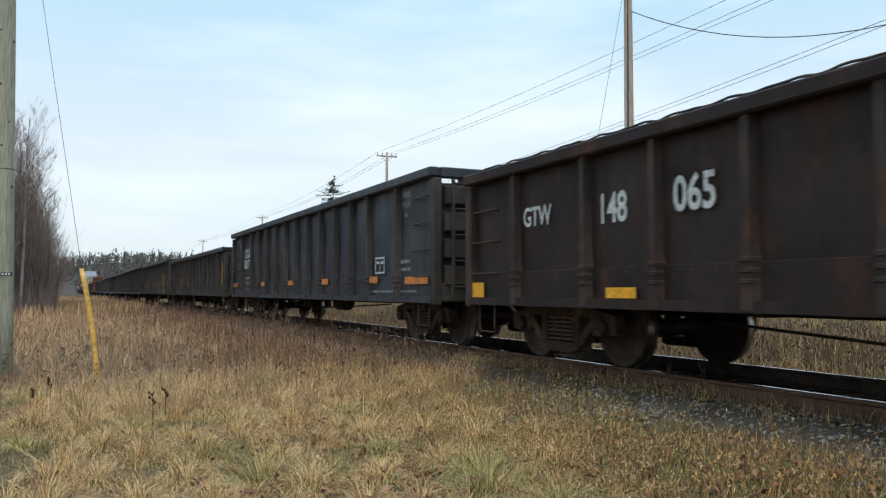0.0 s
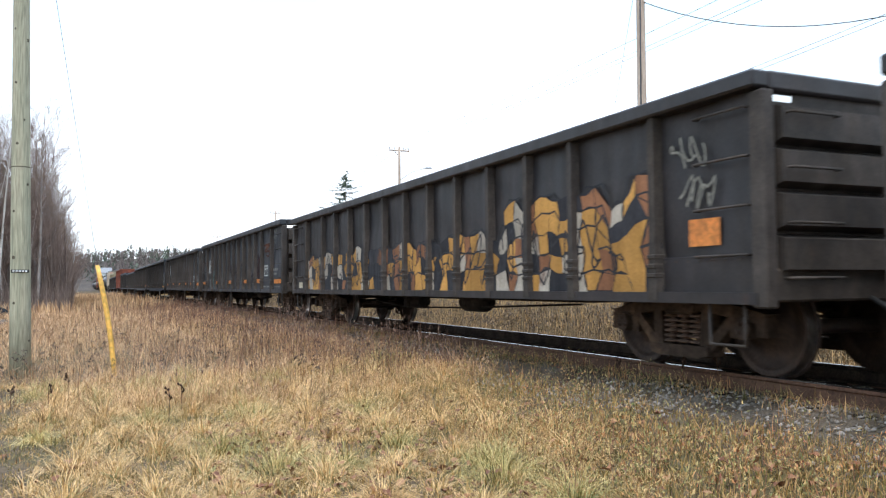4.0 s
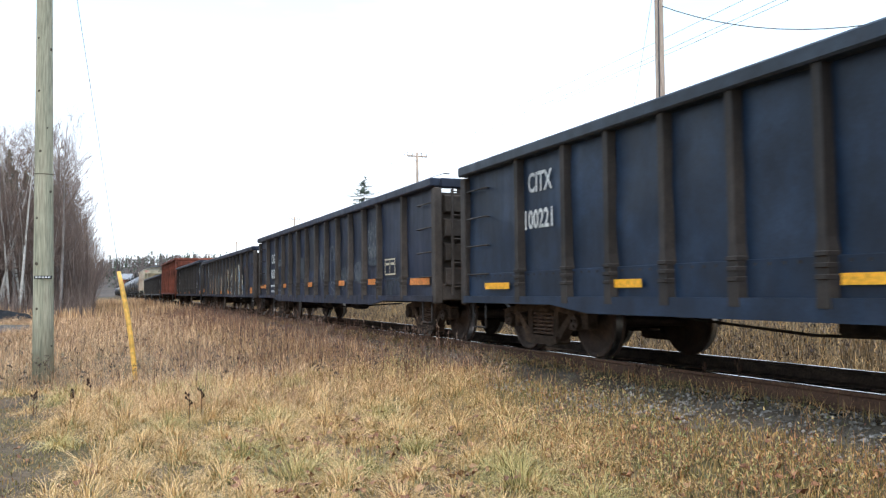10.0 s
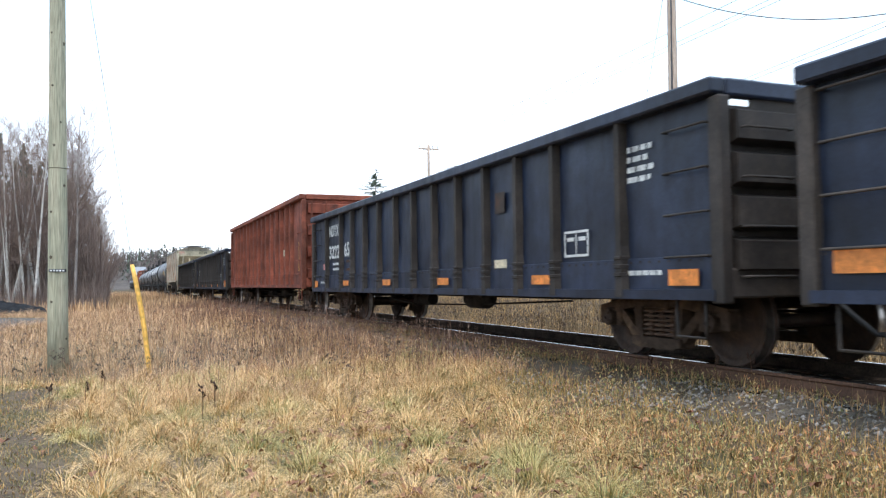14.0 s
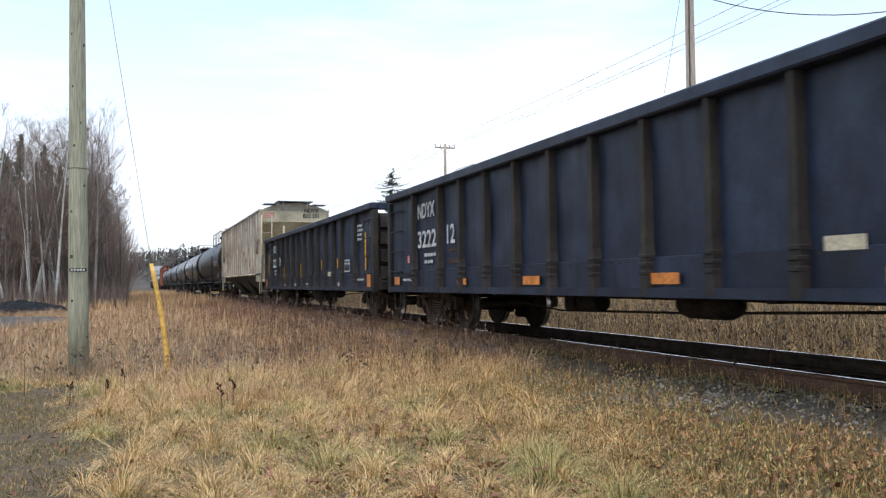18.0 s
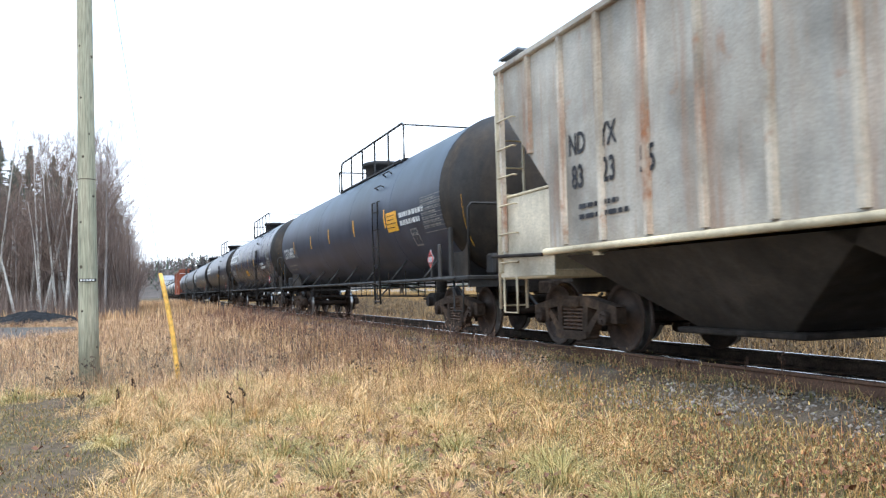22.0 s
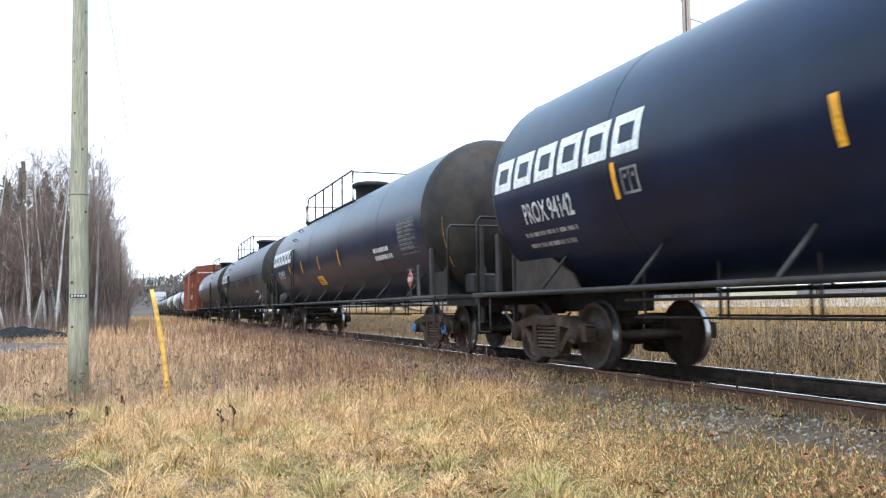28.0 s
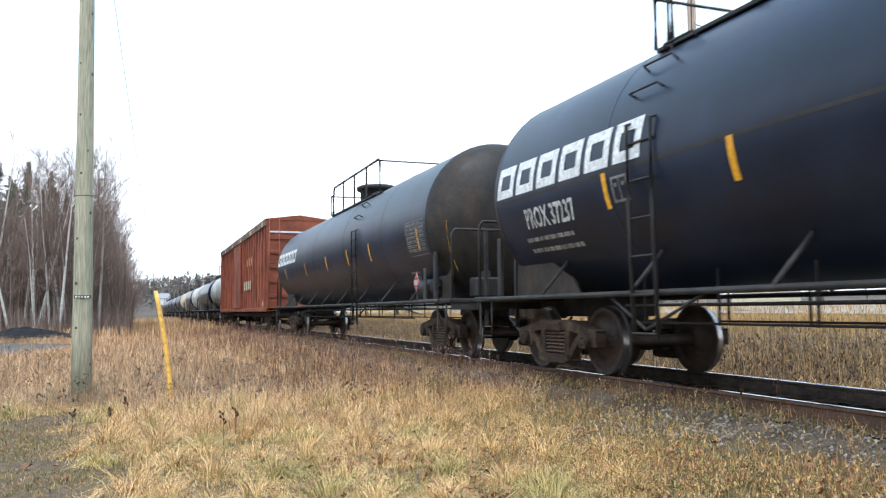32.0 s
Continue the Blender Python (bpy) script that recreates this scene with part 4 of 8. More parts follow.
wire("thin guy wire on a pole", (tipx, 22.95, 12.6), (17.2, 25.5, 0.0), 0.0, 0.007)


# ---- trees ----
def bare_tree(label, height, trunk_r, material, seed, lean=0.08, spread=0.5, twigs=1.0):
    rnd = random.Random(seed)
    root = thing("bare_tree", label, "tree", "bare trees of the woods")
    ax, ay = rnd.uniform(-1, 1) * lean, rnd.uniform(-1, 1) * lean
    bow = rnd.uniform(-0.05, 0.05)
    spine = [Vector((ax * height * t + bow * height * t * t + 0.05 * math.sin(7 * t + seed), ay * height * t, height * t)) for t in np.linspace(0, 1, 10)]
    part("trunk", Geo().tube(spine, [trunk_r * (1 - 0.93 * t) + 0.006 for t in np.linspace(0, 1, 10)], 7), material, root)
    limbs, fine = Geo(), Geo()

    def at_spine(t):
        i = min(8, int(t * 9))
        return spine[i].lerp(spine[i + 1], t * 9 - i)

    def grow(geo, p, d, length, r, level):
        pts, q, way = [p], p.copy(), d.normalized()
        for _ in range(3):
            way = (way + Vector((rnd.uniform(-0.22, 0.22), rnd.uniform(-0.22, 0.22), rnd.uniform(-0.02, 0.26)))).normalized()
            q = q + way * length / 3
            pts.append(q.copy())
        geo.tube(pts, [r, r * 0.75, r * 0.5, r * 0.2], 3 if level else 5)
        if level < 2:
            for _ in range(int((5 if level == 0 else 4) * twigs)):
                i = rnd.randint(1, 2)
                base = pts[i].lerp(pts[i + 1], rnd.random())
                side = Vector((rnd.uniform(-1, 1), rnd.uniform(-1, 1), rnd.uniform(0.0, 0.9))).normalized()
                grow(fine, base, (way + side * 1.1), length * rnd.uniform(0.4, 0.65), max(0.006, r * 0.42), level + 1)

    for k in range(int(26 * twigs)):
        t = rnd.uniform(0.16, 0.98) ** 0.8
        a = rnd.uniform(0, 2 * math.pi)
        up = rnd.uniform(0.35, 1.1) if t > 0.4 else rnd.uniform(-0.15, 0.7)
        d = Vector((math.cos(a) * spread * 2, math.sin(a) * spread * 2, up))
        grow(limbs, at_spine(min(0.99, t)), d, height * (0.30 - 0.20 * t) * rnd.uniform(0.7, 1.25), max(0.010, trunk_r * (1 - 0.9 * t) * 0.4), 0)
    part("branchwork", limbs, M["twig"], root)
    part("crown", fine, M["twig"], root)
    return root


def spruce_tree(label, height, seed, wide=0.27, thin=1.0):
    rnd = random.Random(seed)
    root = thing("spruce_tree", label, "tree", "spruces of the woods")
    part("trunk", Geo().tube([(0, 0, 0), (0.02, 0, height * 0.5), (0, 0, height)], [height * 0.014, height * 0.008, 0.01], 7), M["bark"], root)
    v, f = [], []
    levels = int(height * 5.4)
    for k in range(levels):
        t = 0.10 + 0.90 * k / levels
        reach = height * wide * (1 - t) ** 0.9 + 0.04
        for j in range(rnd.randint(5, 8)):
            if rnd.random() > thin:
                continue
            a, rr = rnd.uniform(0, 2 * math.pi), reach * rnd.uniform(0.35, 1.2)
            z0 = t * height + rnd.uniform(-0.22, 0.16)
            droop = rnd.uniform(0.05, 0.38) * rr
            c, s = math.cos(a), math.sin(a)
            fine = min(1.0, 0.3 + 1.5 * (1 - t))
            steps = max(3, int(rr / 0.16))
            for q in range(steps):
                b = (q + 0.4) / steps
                px, py, pz = c * rr * b, s * rr * b, z0 - droop * b + 0.25 * rr * b * b
                w = fine * (0.10 + 0.34 * rr * (1 - b) * 0.6) * rnd.uniform(0.7, 1.3)
                for side in (-1, 1):
                    i = len(v)
                    v += [(px, py, pz), (px + c * 0.12 - s * side * w, py + s * 0.12 + c * side * w, pz - 0.05 - 0.12 * w), (px + c * 0.34 * fine * rnd.uniform(0.6, 1.2), py + s * 0.34 * fine, pz + 0.03)]
                    f.append((i, i + 1, i + 2))
                i = len(v)
                v += [(px - s * 0.08, py + c * 0.08, pz + 0.04), (px + s * 0.08, py - c * 0.08, pz + 0.04), (px + c * 0.08, py + s * 0.08, pz - 0.34 * rnd.uniform(0.4, 1.3))]
                f.append((i, i + 1, i + 2))
    part("crown", quick_mesh("crown", np.array(v), np.array(f)), M["needle"], root)
    return root


rnd = random.Random(77)
kinds = [bare_tree("slender bare birch with pale bark", 11.5, 0.10, M["birch"], 1, 0.12, 0.4, 1.15), bare_tree("leaning bare aspen with a pale trunk", 10.0, 0.085, M["birch"], 2, 0.2, 0.35, 1.1), bare_tree("bare grey hardwood with fine twigs", 10.5, 0.09, M["bark"], 3, 0.06, 0.5, 1.3), bare_tree("dense bare thicket tree with reddish twigs", 8.0, 0.07, M["bark"], 4, 0.08, 0.55, 1.45), bare_tree("tall bare tree with upswept limbs", 12.2, 0.10, M["bark"], 5, 0.05, 0.38, 1.3), bare_tree("young bare birch at the edge of the woods", 7.0, 0.05, M["birch"], 6, 0.16, 0.4, 1.1)]
spruces = [spruce_tree("dark green spruce in the woods", 13.1, 8, 0.24), spruce_tree("dark green spruce with a ragged top", 11.4, 9, 0.24, 0.85), spruce_tree("tall narrow dark spruce", 13.4, 10, 0.21)]


def plant(proto, x, y, turn, sink=0.1):
    return copy_thing(proto, pose(x, y, float(ground_z(x, y)) - sink, 0, 0, turn))


# the prototypes stand in the woods too
for p, (x, y) in zip(kinds, ((-4.6, 53.0), (-7.0, 52.0), (-3.2, 55.5), (-2.6, 57.5), (-2.4, 54.0), (-5.6, 51.6))):
    p.matrix_basis = pose(x, y, float(ground_z(x, y)) - 0.1, 0, 0, rnd.uniform(0, 360))
for p, (x, y) in zip(spruces, ((-8.26, 67.5), (-6.5, 69.7), (-10.3, 67.2))):
    p.matrix_basis = pose(x, y, float(ground_z(x, y)) - 0.1, 0, 0, rnd.uniform(0, 360))
for k in range(54):
    x = -14.0 + 11.8 * rnd.random()
    y = 52 + rnd.random() * 11 + 0.25 * (x + 12)
    k = rnd.choice((1, 2, 3, 3, 5, 5, 0) if x < -4.5 else (0, 1, 2, 2, 3, 3, 4, 5, 0))
    tree = plant(kinds[k], x, y, 0)
    tip = 9 if k in (0, 1, 5) else 3
    tree.matrix_basis = tree.matrix_basis @ pose(0, 0, 0, rnd.uniform(-tip, tip), rnd.uniform(-tip, 1.4 * tip), 0) @ pose(0, 0, 0, 0, 0, rnd.uniform(0, 360))
for x, y, k in ((-2.3, 60, 3), (-2.0, 63, 3), (-1.7, 68, 3), (-2.5, 66, 2), (-1.5, 74, 3), (-2.0, 80, 2), (-3.0, 72, 4), (-1.3, 86, 3), (-1.6, 95, 2), (-2.6, 58, 3), (-1.9, 71, 5), (-1.4, 78, 5), (-2.9, 61, 4)):
    plant(kinds[k], x, y, rnd.uniform(0, 360))
for x, y, k in ((-9.6, 70, 1), (-7.1, 72, 0), (-4.4, 74, 1), (-13.0, 68, 2), (-4.0, 77, 1), (-10.5, 75, 0), (-5.2, 80, 2), (-4.0, 84, 1), (-8.9, 66, 1), (-7.2, 68, 1), (-5.7, 69.8, 1), (-12.6, 64, 1), (-14.2, 66, 2), (-14.5, 74, 0), (-12.2, 79, 1)):
    plant(spruces[k], x, y, rnd.uniform(0, 360))
lone = spruce_tree("small open spruce beyond the track", 13.1, 21, 0.60, 0.34)
lone.matrix_basis = pose(25.3, 81, float(ground_z(25.3, 81)) - 0.1)
plant(kinds[5], 22.6, 83, 40)
for x, y, k in ((60, 48, 0), (64, 53, 2), (57, 55, 4), (70, 50, 3), (62, 44, 2), (68, 60, 0)):
    plant(kinds[k], x, y, rnd.uniform(0, 360))
for x, y, k in ((66, 47, 0), (72, 56, 1), (60, 58, 2)):
    plant(spruces[k], x, y, rnd.uniform(0, 360))

# unseen woods added beyond the camera's left, to darken reflections on the tanks
for k in range(52):
    q = k / 51
    x, y = -16 - 58 * q + rnd.uniform(-2.5, 2.5), 58 - 52 * q * q + rnd.uniform(-3, 4)
    plant(spruces[k % 3] if k % 3 == 1 else kinds[(3, 5, 2, 1)[k % 4]], x, y, rnd.uniform(0, 360))
q = rng.random(9000)
bx, by = -16 - 60 * q + rng.normal(0, 2.0, 9000), 60 - 52 * q * q + rng.normal(0, 2.5, 9000)
blades("undergrowth", bx, by, rng.uniform(2.0, 8.0, 9000), rng.uniform(0.06, 0.16, 9000), np.abs(rng.normal(0.16, 0.16, 9000)), rng.uniform(0, 6.283, 9000), M["twig"], "grey thicket added out of view to darken the tanks' reflections", 0.1, category="brush")

# brush at the woods' edge
n = 9000
bx = rng.uniform(-16, -0.6, n)
by = 50.0 + rng.random(n) * 12 + 0.5 * np.maximum(0, bx + 4)
blades("brush", bx, by, rng.uniform(0.7, 2.4, n), rng.uniform(0.012, 0.03, n), np.abs(rng.normal(0.2, 0.2, n)), rng.uniform(0, 6.283, n), M["twig"], "reddish bare brush at the edge of the woods", 0.2, category="brush")
bx, by = rng.uniform(-18, -0.9, 9000), rng.uniform(56, 90, 9000)
blades("undergrowth", bx, by, rng.uniform(2.0, 7.0, 9000), rng.uniform(0.03, 0.07, 9000), np.abs(rng.normal(0.16, 0.16, 9000)), rng.uniform(0, 6.283, 9000), M["twig"], "grey thicket deep in the woods", 0.1, category="brush")


# far wooded ridge: bare crowns and dark spruces, joined
def ridge_woods(n, bare):
    x, y = rng.uniform(-260, 420, n), rng.uniform(520, 860, n)
    z = ground_z(x, y) - 1.0
    hgt = rng.uniform(6, 11, n) if bare else rng.uniform(8, 15, n)
    wid = rng.uniform(2.2, 4.5, n) if bare else rng.uniform(1.3, 2.4, n)
    m = 26 if bare else 16
    k = np.repeat(np.arange(n), m)
    q = rng.random(len(k))
    a = rng.uniform(0, 6.283, len(k))
    prof = np.sqrt(np.clip(1 - (2 * q - 0.9) ** 2, 0.05, 1)) if bare else (1.02 - q)
    px, py, pz = x[k] + np.cos(a) * wid[k] * prof * 0.5, y[k] + np.sin(a) * wid[k] * prof * 0.5, z[k] + hgt[k] * (0.12 + 0.8 * q)
    return px, py, pz, hgt[k]


px, py, pz, hh = ridge_woods(2600, True)
blades("far_woods", px, py, hh * 0.28, np.full(len(px), 0.45), np.abs(rng.normal(0.5, 0.4, len(px))), rng.uniform(0, 6.283, len(px)), M["ridge_twig"], "grey-brown bare woods on the far ridge", 0.3, z=pz, category="woods")
px, py, pz, hh = ridge_woods(800, False)
blades("far_spruces", px, py, hh * 0.2, np.full(len(px), 0.9), np.abs(rng.normal(0.9, 0.3, len(px))), rng.uniform(0, 6.283, len(px)), M["needle"], "dark spruces on the far ridge", 0.3, z=pz, category="woods")

# black heap beside the lot
heap, v, nu, nw = Geo(), [], 40, 12
for i in range(nu + 1):
    for k in range(nw + 1):
        u, w = i / nu, k / nw
        x, y = -10.4 + 7.2 * u, 44.6 + 3.0 * w
        z = 0.85 * (math.sin(math.pi * w) ** 0.8) * (math.sin(math.pi * u) ** 0.5) * (0.35 + 0.75 * u + 0.35 * noise.noise(Vector((x * 0.8, y, 2)))) + 0.16 * noise.noise(Vector((x * 2.6, y * 2.6, 1)))
        v.append((x, y, float(ground_z(x, y)) - 0.03 + max(0, z)))
heap.add(v, [(i * (nw + 1) + k, (i + 1) * (nw + 1) + k, (i + 1) * (nw + 1) + k + 1, i * (nw + 1) + k + 1) for i in range(nu) for k in range(nw)])
tagged(part("earth_heap", heap, M["tarp"]), "low heap of black earth at the lot's edge", "heap")


# ---- houses ----
def house(label, x, y, turn, w, d, wall_h, roof_h, wall, z=None):
    z = float(ground_z(x, y)) if z is None else z
    root = thing("house", label, "house", at=pose(x, y, z, 0, 0, turn))
    part("wall", Geo().box(-w / 2, w / 2, -d / 2, d / 2, -0.5, wall_h), wall, root)
    for e in (-1, 1):
        part("gable", Geo().prism([(-d / 2, wall_h), (d / 2, wall_h), (0, wall_h + roof_h)], e * w / 2 - 0.06, e * w / 2 + 0.06), wall, root)
        slope = [(e * (d / 2 + 0.4), wall_h - 0.2), (0, wall_h + roof_h + 0.1), (0, wall_h + roof_h + 0.25), (e * (d / 2 + 0.4), wall_h - 0.05)]
        part("roof", Geo().prism(slope if e > 0 else slope[::-1], -w / 2 - 0.4, w / 2 + 0.4), M["house_roof"], root)
    for k in range(int(wall_h / 0.2)):
        part("clapboard", Geo().prism([(-d / 2 - 0.005, 0.2 * k), (-d / 2 - 0.03, 0.2 * k), (-d / 2 - 0.005, 0.2 * k + 0.19)], -w / 2, w / 2), wall, root)
    return root


house("cream clapboard house beyond the field", 56.5, 61.5, -42, 6, 6, 2.3, 1.5, M["house_wall"])
house("small white house on the far hillside", 10.4, 450, 5, 6, 7, 3.0, 2.4, M["white"], z=5.6)



# ---- the train ----
SPEED, GAIN = 10.456, 0.0048   # metres a second towards -y, and what it gains
HALF = 16.0      # the time at which a car stands at its own place

M["truck"] = rough_surface("greasy_dusty_cast_steel", [(0.3, (0.024, 0.018, 0.014)), (0.55, (0.066, 0.045, 0.033)), (0.8, (0.15, 0.094, 0.060))], 3, 0.85, 0.6)
M["spring"] = rough_surface("rusty_springs", [(0.3, (0.06, 0.036, 0.026)), (0.7, (0.16, 0.10, 0.07))], 8, 0.8, 0.3, 0.2)
M["wheel"] = rough_surface("rusty_wheel_plate", [(0.3, (0.028, 0.018, 0.014)), (0.7, (0.075, 0.045, 0.031))], 5, 0.7, 0.3, 0.3)
M["tread"] = plain("polished_wheel_tread", (0.42, 0.40, 0.38), 0.32, 1.0, 0.15, 4)
M["under"] = rough_surface("sooty_underframe", [(0.3, (0.018, 0.016, 0.015)), (0.7, (0.05, 0.04, 0.034))], 3, 0.85, 0.3)
M["orange_stripe"] = plain("orange_reflector", (0.74, 0.24, 0.045), 0.55, 0, 0.3, 5)
M["yellow_stripe"] = plain("yellow_reflector", (0.92, 0.43, 0.02), 0.45, 0, 0.08, 5)
M["letters"] = rough_surface("worn_white_lettering", [(0.25, (0.30, 0.29, 0.27)), (0.5, (0.62, 0.61, 0.58)), (0.75, (0.74, 0.73, 0.70))], 4, 0.7, 0.1)
M["faint"] = rough_surface("faded_lettering", [(0.3, (0.16, 0.15, 0.14)), (0.7, (0.38, 0.36, 0.33))], 5, 0.8, 0.1)
M["cream_panel"] = plain("cream_patch", (0.62, 0.52, 0.36), 0.7, 0, 0.2, 5)
M["pink_panel"] = plain("pink_label", (0.75, 0.28, 0.24), 0.6, 0, 0.15, 6)
M["red_placard"] = plain("red_placard", (0.58, 0.075, 0.06), 0.5, 0, 0.25, 6)
M["placard_white"] = plain("placard_white", (0.44, 0.44, 0.45), 0.6, 0, 0.2, 8)
M["blue_cap"] = plain("blue_bearing_cap", (0.06, 0.20, 0.45), 0.6, 0, 0.3, 8)
M["load"] = rough_surface("dark_scrap_load", [(0.3, (0.03, 0.026, 0.023)), (0.7, (0.085, 0.07, 0.06))], 3, 0.9, 0.8)
M["grate"] = plain("steel_grating", (0.20, 0.21, 0.23), 0.5, 0.5)


def lettering(words):
    """Meshes of words in the built-in font, one metre high capitals, each centred on its middle."""
    made = {}
    for w in words:
        cu = bpy.data.curves.new("words", "FONT")
        cu.body, cu.size, cu.align_x, cu.align_y, cu.resolution_u, cu.offset = w, 1.37, "CENTER", "CENTER", 3, 0.030
        made[w] = new("words", cu)
    dg = bpy.context.evaluated_depsgraph_get()
    out = {}
    for w, ob in made.items():
        me = bpy.data.meshes.new_from_object(ob.evaluated_get(dg))
        co = np.empty(len(me.vertices) * 3, np.float32)
        me.vertices.foreach_get("co", co)
        out[w] = (co.reshape(-1, 3)[:, :2].copy(), [tuple(p.vertices) for p in me.polygons])
        bpy.data.meshes.remove(me)
        cu = ob.data
        bpy.data.objects.remove(ob)
        bpy.data.curves.remove(cu)
    return out


WORDS = lettering(["GTW", "148", "065", "CIGX", "802073", "IC", "29", "58", "84", "802078", "802076", "802071", "CITX", "100221", "801276", "AEX", "19678",
                   "NDYX", "3222", "65", "12", "3221", "78", "ND", "YX", "83", "23", "55", "CGTX 64872", "PROX 94666", "PROX 94142", "PROX 93610", "PROX 37237", "832 355",
                   "INSIDE", "HEIGHT", "5-6"])


def words_on(car, text, y, z, size, squeeze=0.8, material=None, x=-1.5, bend=None, slope=0.0):
    """Flat writing on the side that faces -x; bend = (middle height, radius) lays it on a tank."""
    co, faces = WORDS[text]
    g = Geo()
    v = []
    for px, py in co:
        yy, zz = y - px * size * squeeze, z + py * size
        xx = x - 0.004
        if bend:
            xx = -math.sqrt(max(0.01, (bend[1] + 0.005) ** 2 - (zz - bend[0]) ** 2))
        v.append((xx, yy, zz))
    g.add(v, faces)
    return part("lettering", g, material or M["letters"], car)


def patch_on(car, name, y0, y1, z0, z1, material, x=-1.5, bend=None, label="", skew=0.0, out=0.004):
    g, n = Geo(), 7 if bend else 1
    v = []
    for k in range(n + 1):
        z = z0 + (z1 - z0) * k / n
        xx = -math.sqrt(max(0.01, (bend[1] + out + 0.002) ** 2 - (z - bend[0]) ** 2)) if bend else x - out
        s = skew * (z - z0)
        v += [(xx, y0 - s, z), (xx, y1 - s, z)]
    g.add(v, [(2 * k, 2 * k + 2, 2 * k + 3, 2 * k + 1) for k in range(n)], bool(bend))
    return part(name, g, material, car, label)


def small_lines(car, y, z, w, rows, h=0.05, gap=0.085, x=-1.5, bend=None, material=None):
    """Small print that cannot be read: bars broken into words."""
    for r in range(rows):
        g = Geo()
        zz, yy = z - r * gap, y
        end = y - w * random.uniform(0.7, 1.0)
        while yy > end:
            ww = random.uniform(0.06, 0.2) if h > 0.052 else random.uniform(0.03, 0.11)
            y1 = max(yy - ww, end - 0.02)
            xs = []
            for q in (zz, zz + h):
                xs.append(-math.sqrt((bend[1] + 0.006) ** 2 - (q - bend[0]) ** 2) if bend else x - 0.004)
            g.add([(xs[0], yy, zz), (xs[0], y1, zz), (xs[1], y1, zz + h), (xs[1], yy, zz + h)], [(0, 1, 2, 3)])
            yy = y1 - (0.03 if h > 0.052 else 0.018)
        part("print_line", g, material or M["faint"], car)


# running gear, shared by all cars
WB, WR = 0.89, 0.457


def build_truck_meshes():
    t = {}
    g = Geo()
    g.prism([(-1.12, 0.50), (-1.12, 0.60), (-0.80, 0.66), (-0.35, 0.74), (0.35, 0.74), (0.80, 0.66), (1.12, 0.60), (1.12, 0.50), (0.78, 0.54), (0.38, 0.60), (-0.38, 0.60), (-0.78, 0.54)], -0.075, 0.075)
    for s in (-1, 1):
        a = [(s * 0.66, 0.56), (s * 0.80, 0.58), (s * 0.42, 0.20), (s * 0.30, 0.26)]
        g.prism(a if s < 0 else a[::-1], -0.065, 0.065)
        b = [(s * 0.42, 0.62), (s * 0.30, 0.62), (s * 0.27, 0.24), (s * 0.40, 0.24)]
        g.prism(b[::-1] if s < 0 else b, -0.07, 0.07)
        c = [(s * 1.15, 0.60), (s * 0.68, 0.62), (s * 0.70, 0.40), (s * 0.79, 0.42), (s * 0.80, 0.54), (s * 0.98, 0.54), (s * 0.99, 0.42), (s * 1.12, 0.42)]
        g.prism([c[0], c[1], c[4], c[5]] if s < 0 else [c[5], c[4], c[1], c[0]], -0.08, 0.08)
        g.box(-0.08, 0.08, min(s * 0.68, s * 0.785), max(s * 0.68, s * 0.785), 0.36, 0.58, 0.012)
        g.box(-0.08, 0.08, min(s * 0.995, s * 1.13), max(s * 0.995, s * 1.13), 0.38, 0.58, 0.012)
    g.prism([(-0.42, 0.17), (-0.30, 0.14), (0.30, 0.14), (0.42, 0.17), (0.42, 0.26), (-0.42, 0.26)], -0.11, 0.11)
    t["frame"] = g.mesh("side_frame")
    coil = [(0.03, 0.27)]
    for k in range(6):
        z = 0.275 + 0.052 * k
        coil += [(0.045, z), (0.085, z + 0.005), (0.092, z + 0.017), (0.085, z + 0.03), (0.045, z + 0.035), (0.03, z + 0.044)]
    g = Geo().turned(coil, "z", 10)
    t["springs"] = g.mesh("coil_spring")
    t["bolster"] = Geo().box(-1.12, 1.12, -0.22, 0.22, 0.57, 0.72, 0.03).box(-0.35, 0.35, -0.3, 0.3, 0.70, 0.80, 0.02).mesh("bolster")
    t["bearing"] = Geo().box(-0.09, 0.09, -0.095, 0.095, 0.545, 0.575, 0.01).cyl((-0.13, 0, WR), (0.10, 0, WR), 0.098, 14).mesh("bearing")
    t["beam"] = Geo().prism([(-0.05, 0.33), (0.05, 0.33), (0.03, 0.45), (-0.03, 0.45)], -0.62, 0.62).box(-0.82, -0.66, -0.06, 0.06, 0.25, 0.55, 0.015).box(0.66, 0.82, -0.06, 0.06, 0.25, 0.55, 0.015).mesh("brake_beam")
    w = Geo()
    for s in (-1, 1):
        p = [(0.085, 0.62), (0.15, 0.655), (0.17, 0.665), (0.34, 0.70), (0.385, 0.685), (0.395, 0.67), (0.482, 0.67)]
        w.turned([(r, s * x) for r, x in p], "x", 32)
        w.turned([(0.482, s * 0.67), (0.486, s * 0.68), (0.484, s * 0.695), (0.466, s * 0.71)], "x", 32)
        w.turned([(0.466, s * 0.71), (0.458, s * 0.74), (0.453, s * 0.79)], "x", 32, slot=1)
        w.turned([(0.453, s * 0.79), (0.451, s * 0.805), (0.445, s * 0.812)], "x", 32)
        w.turned([(0.445, s * 0.812), (0.395, s * 0.812), (0.385, s * 0.79), (0.34, s * 0.745), (0.19, s * 0.76), (0.15, s * 0.82), (0.09, s * 0.83)], "x", 32)
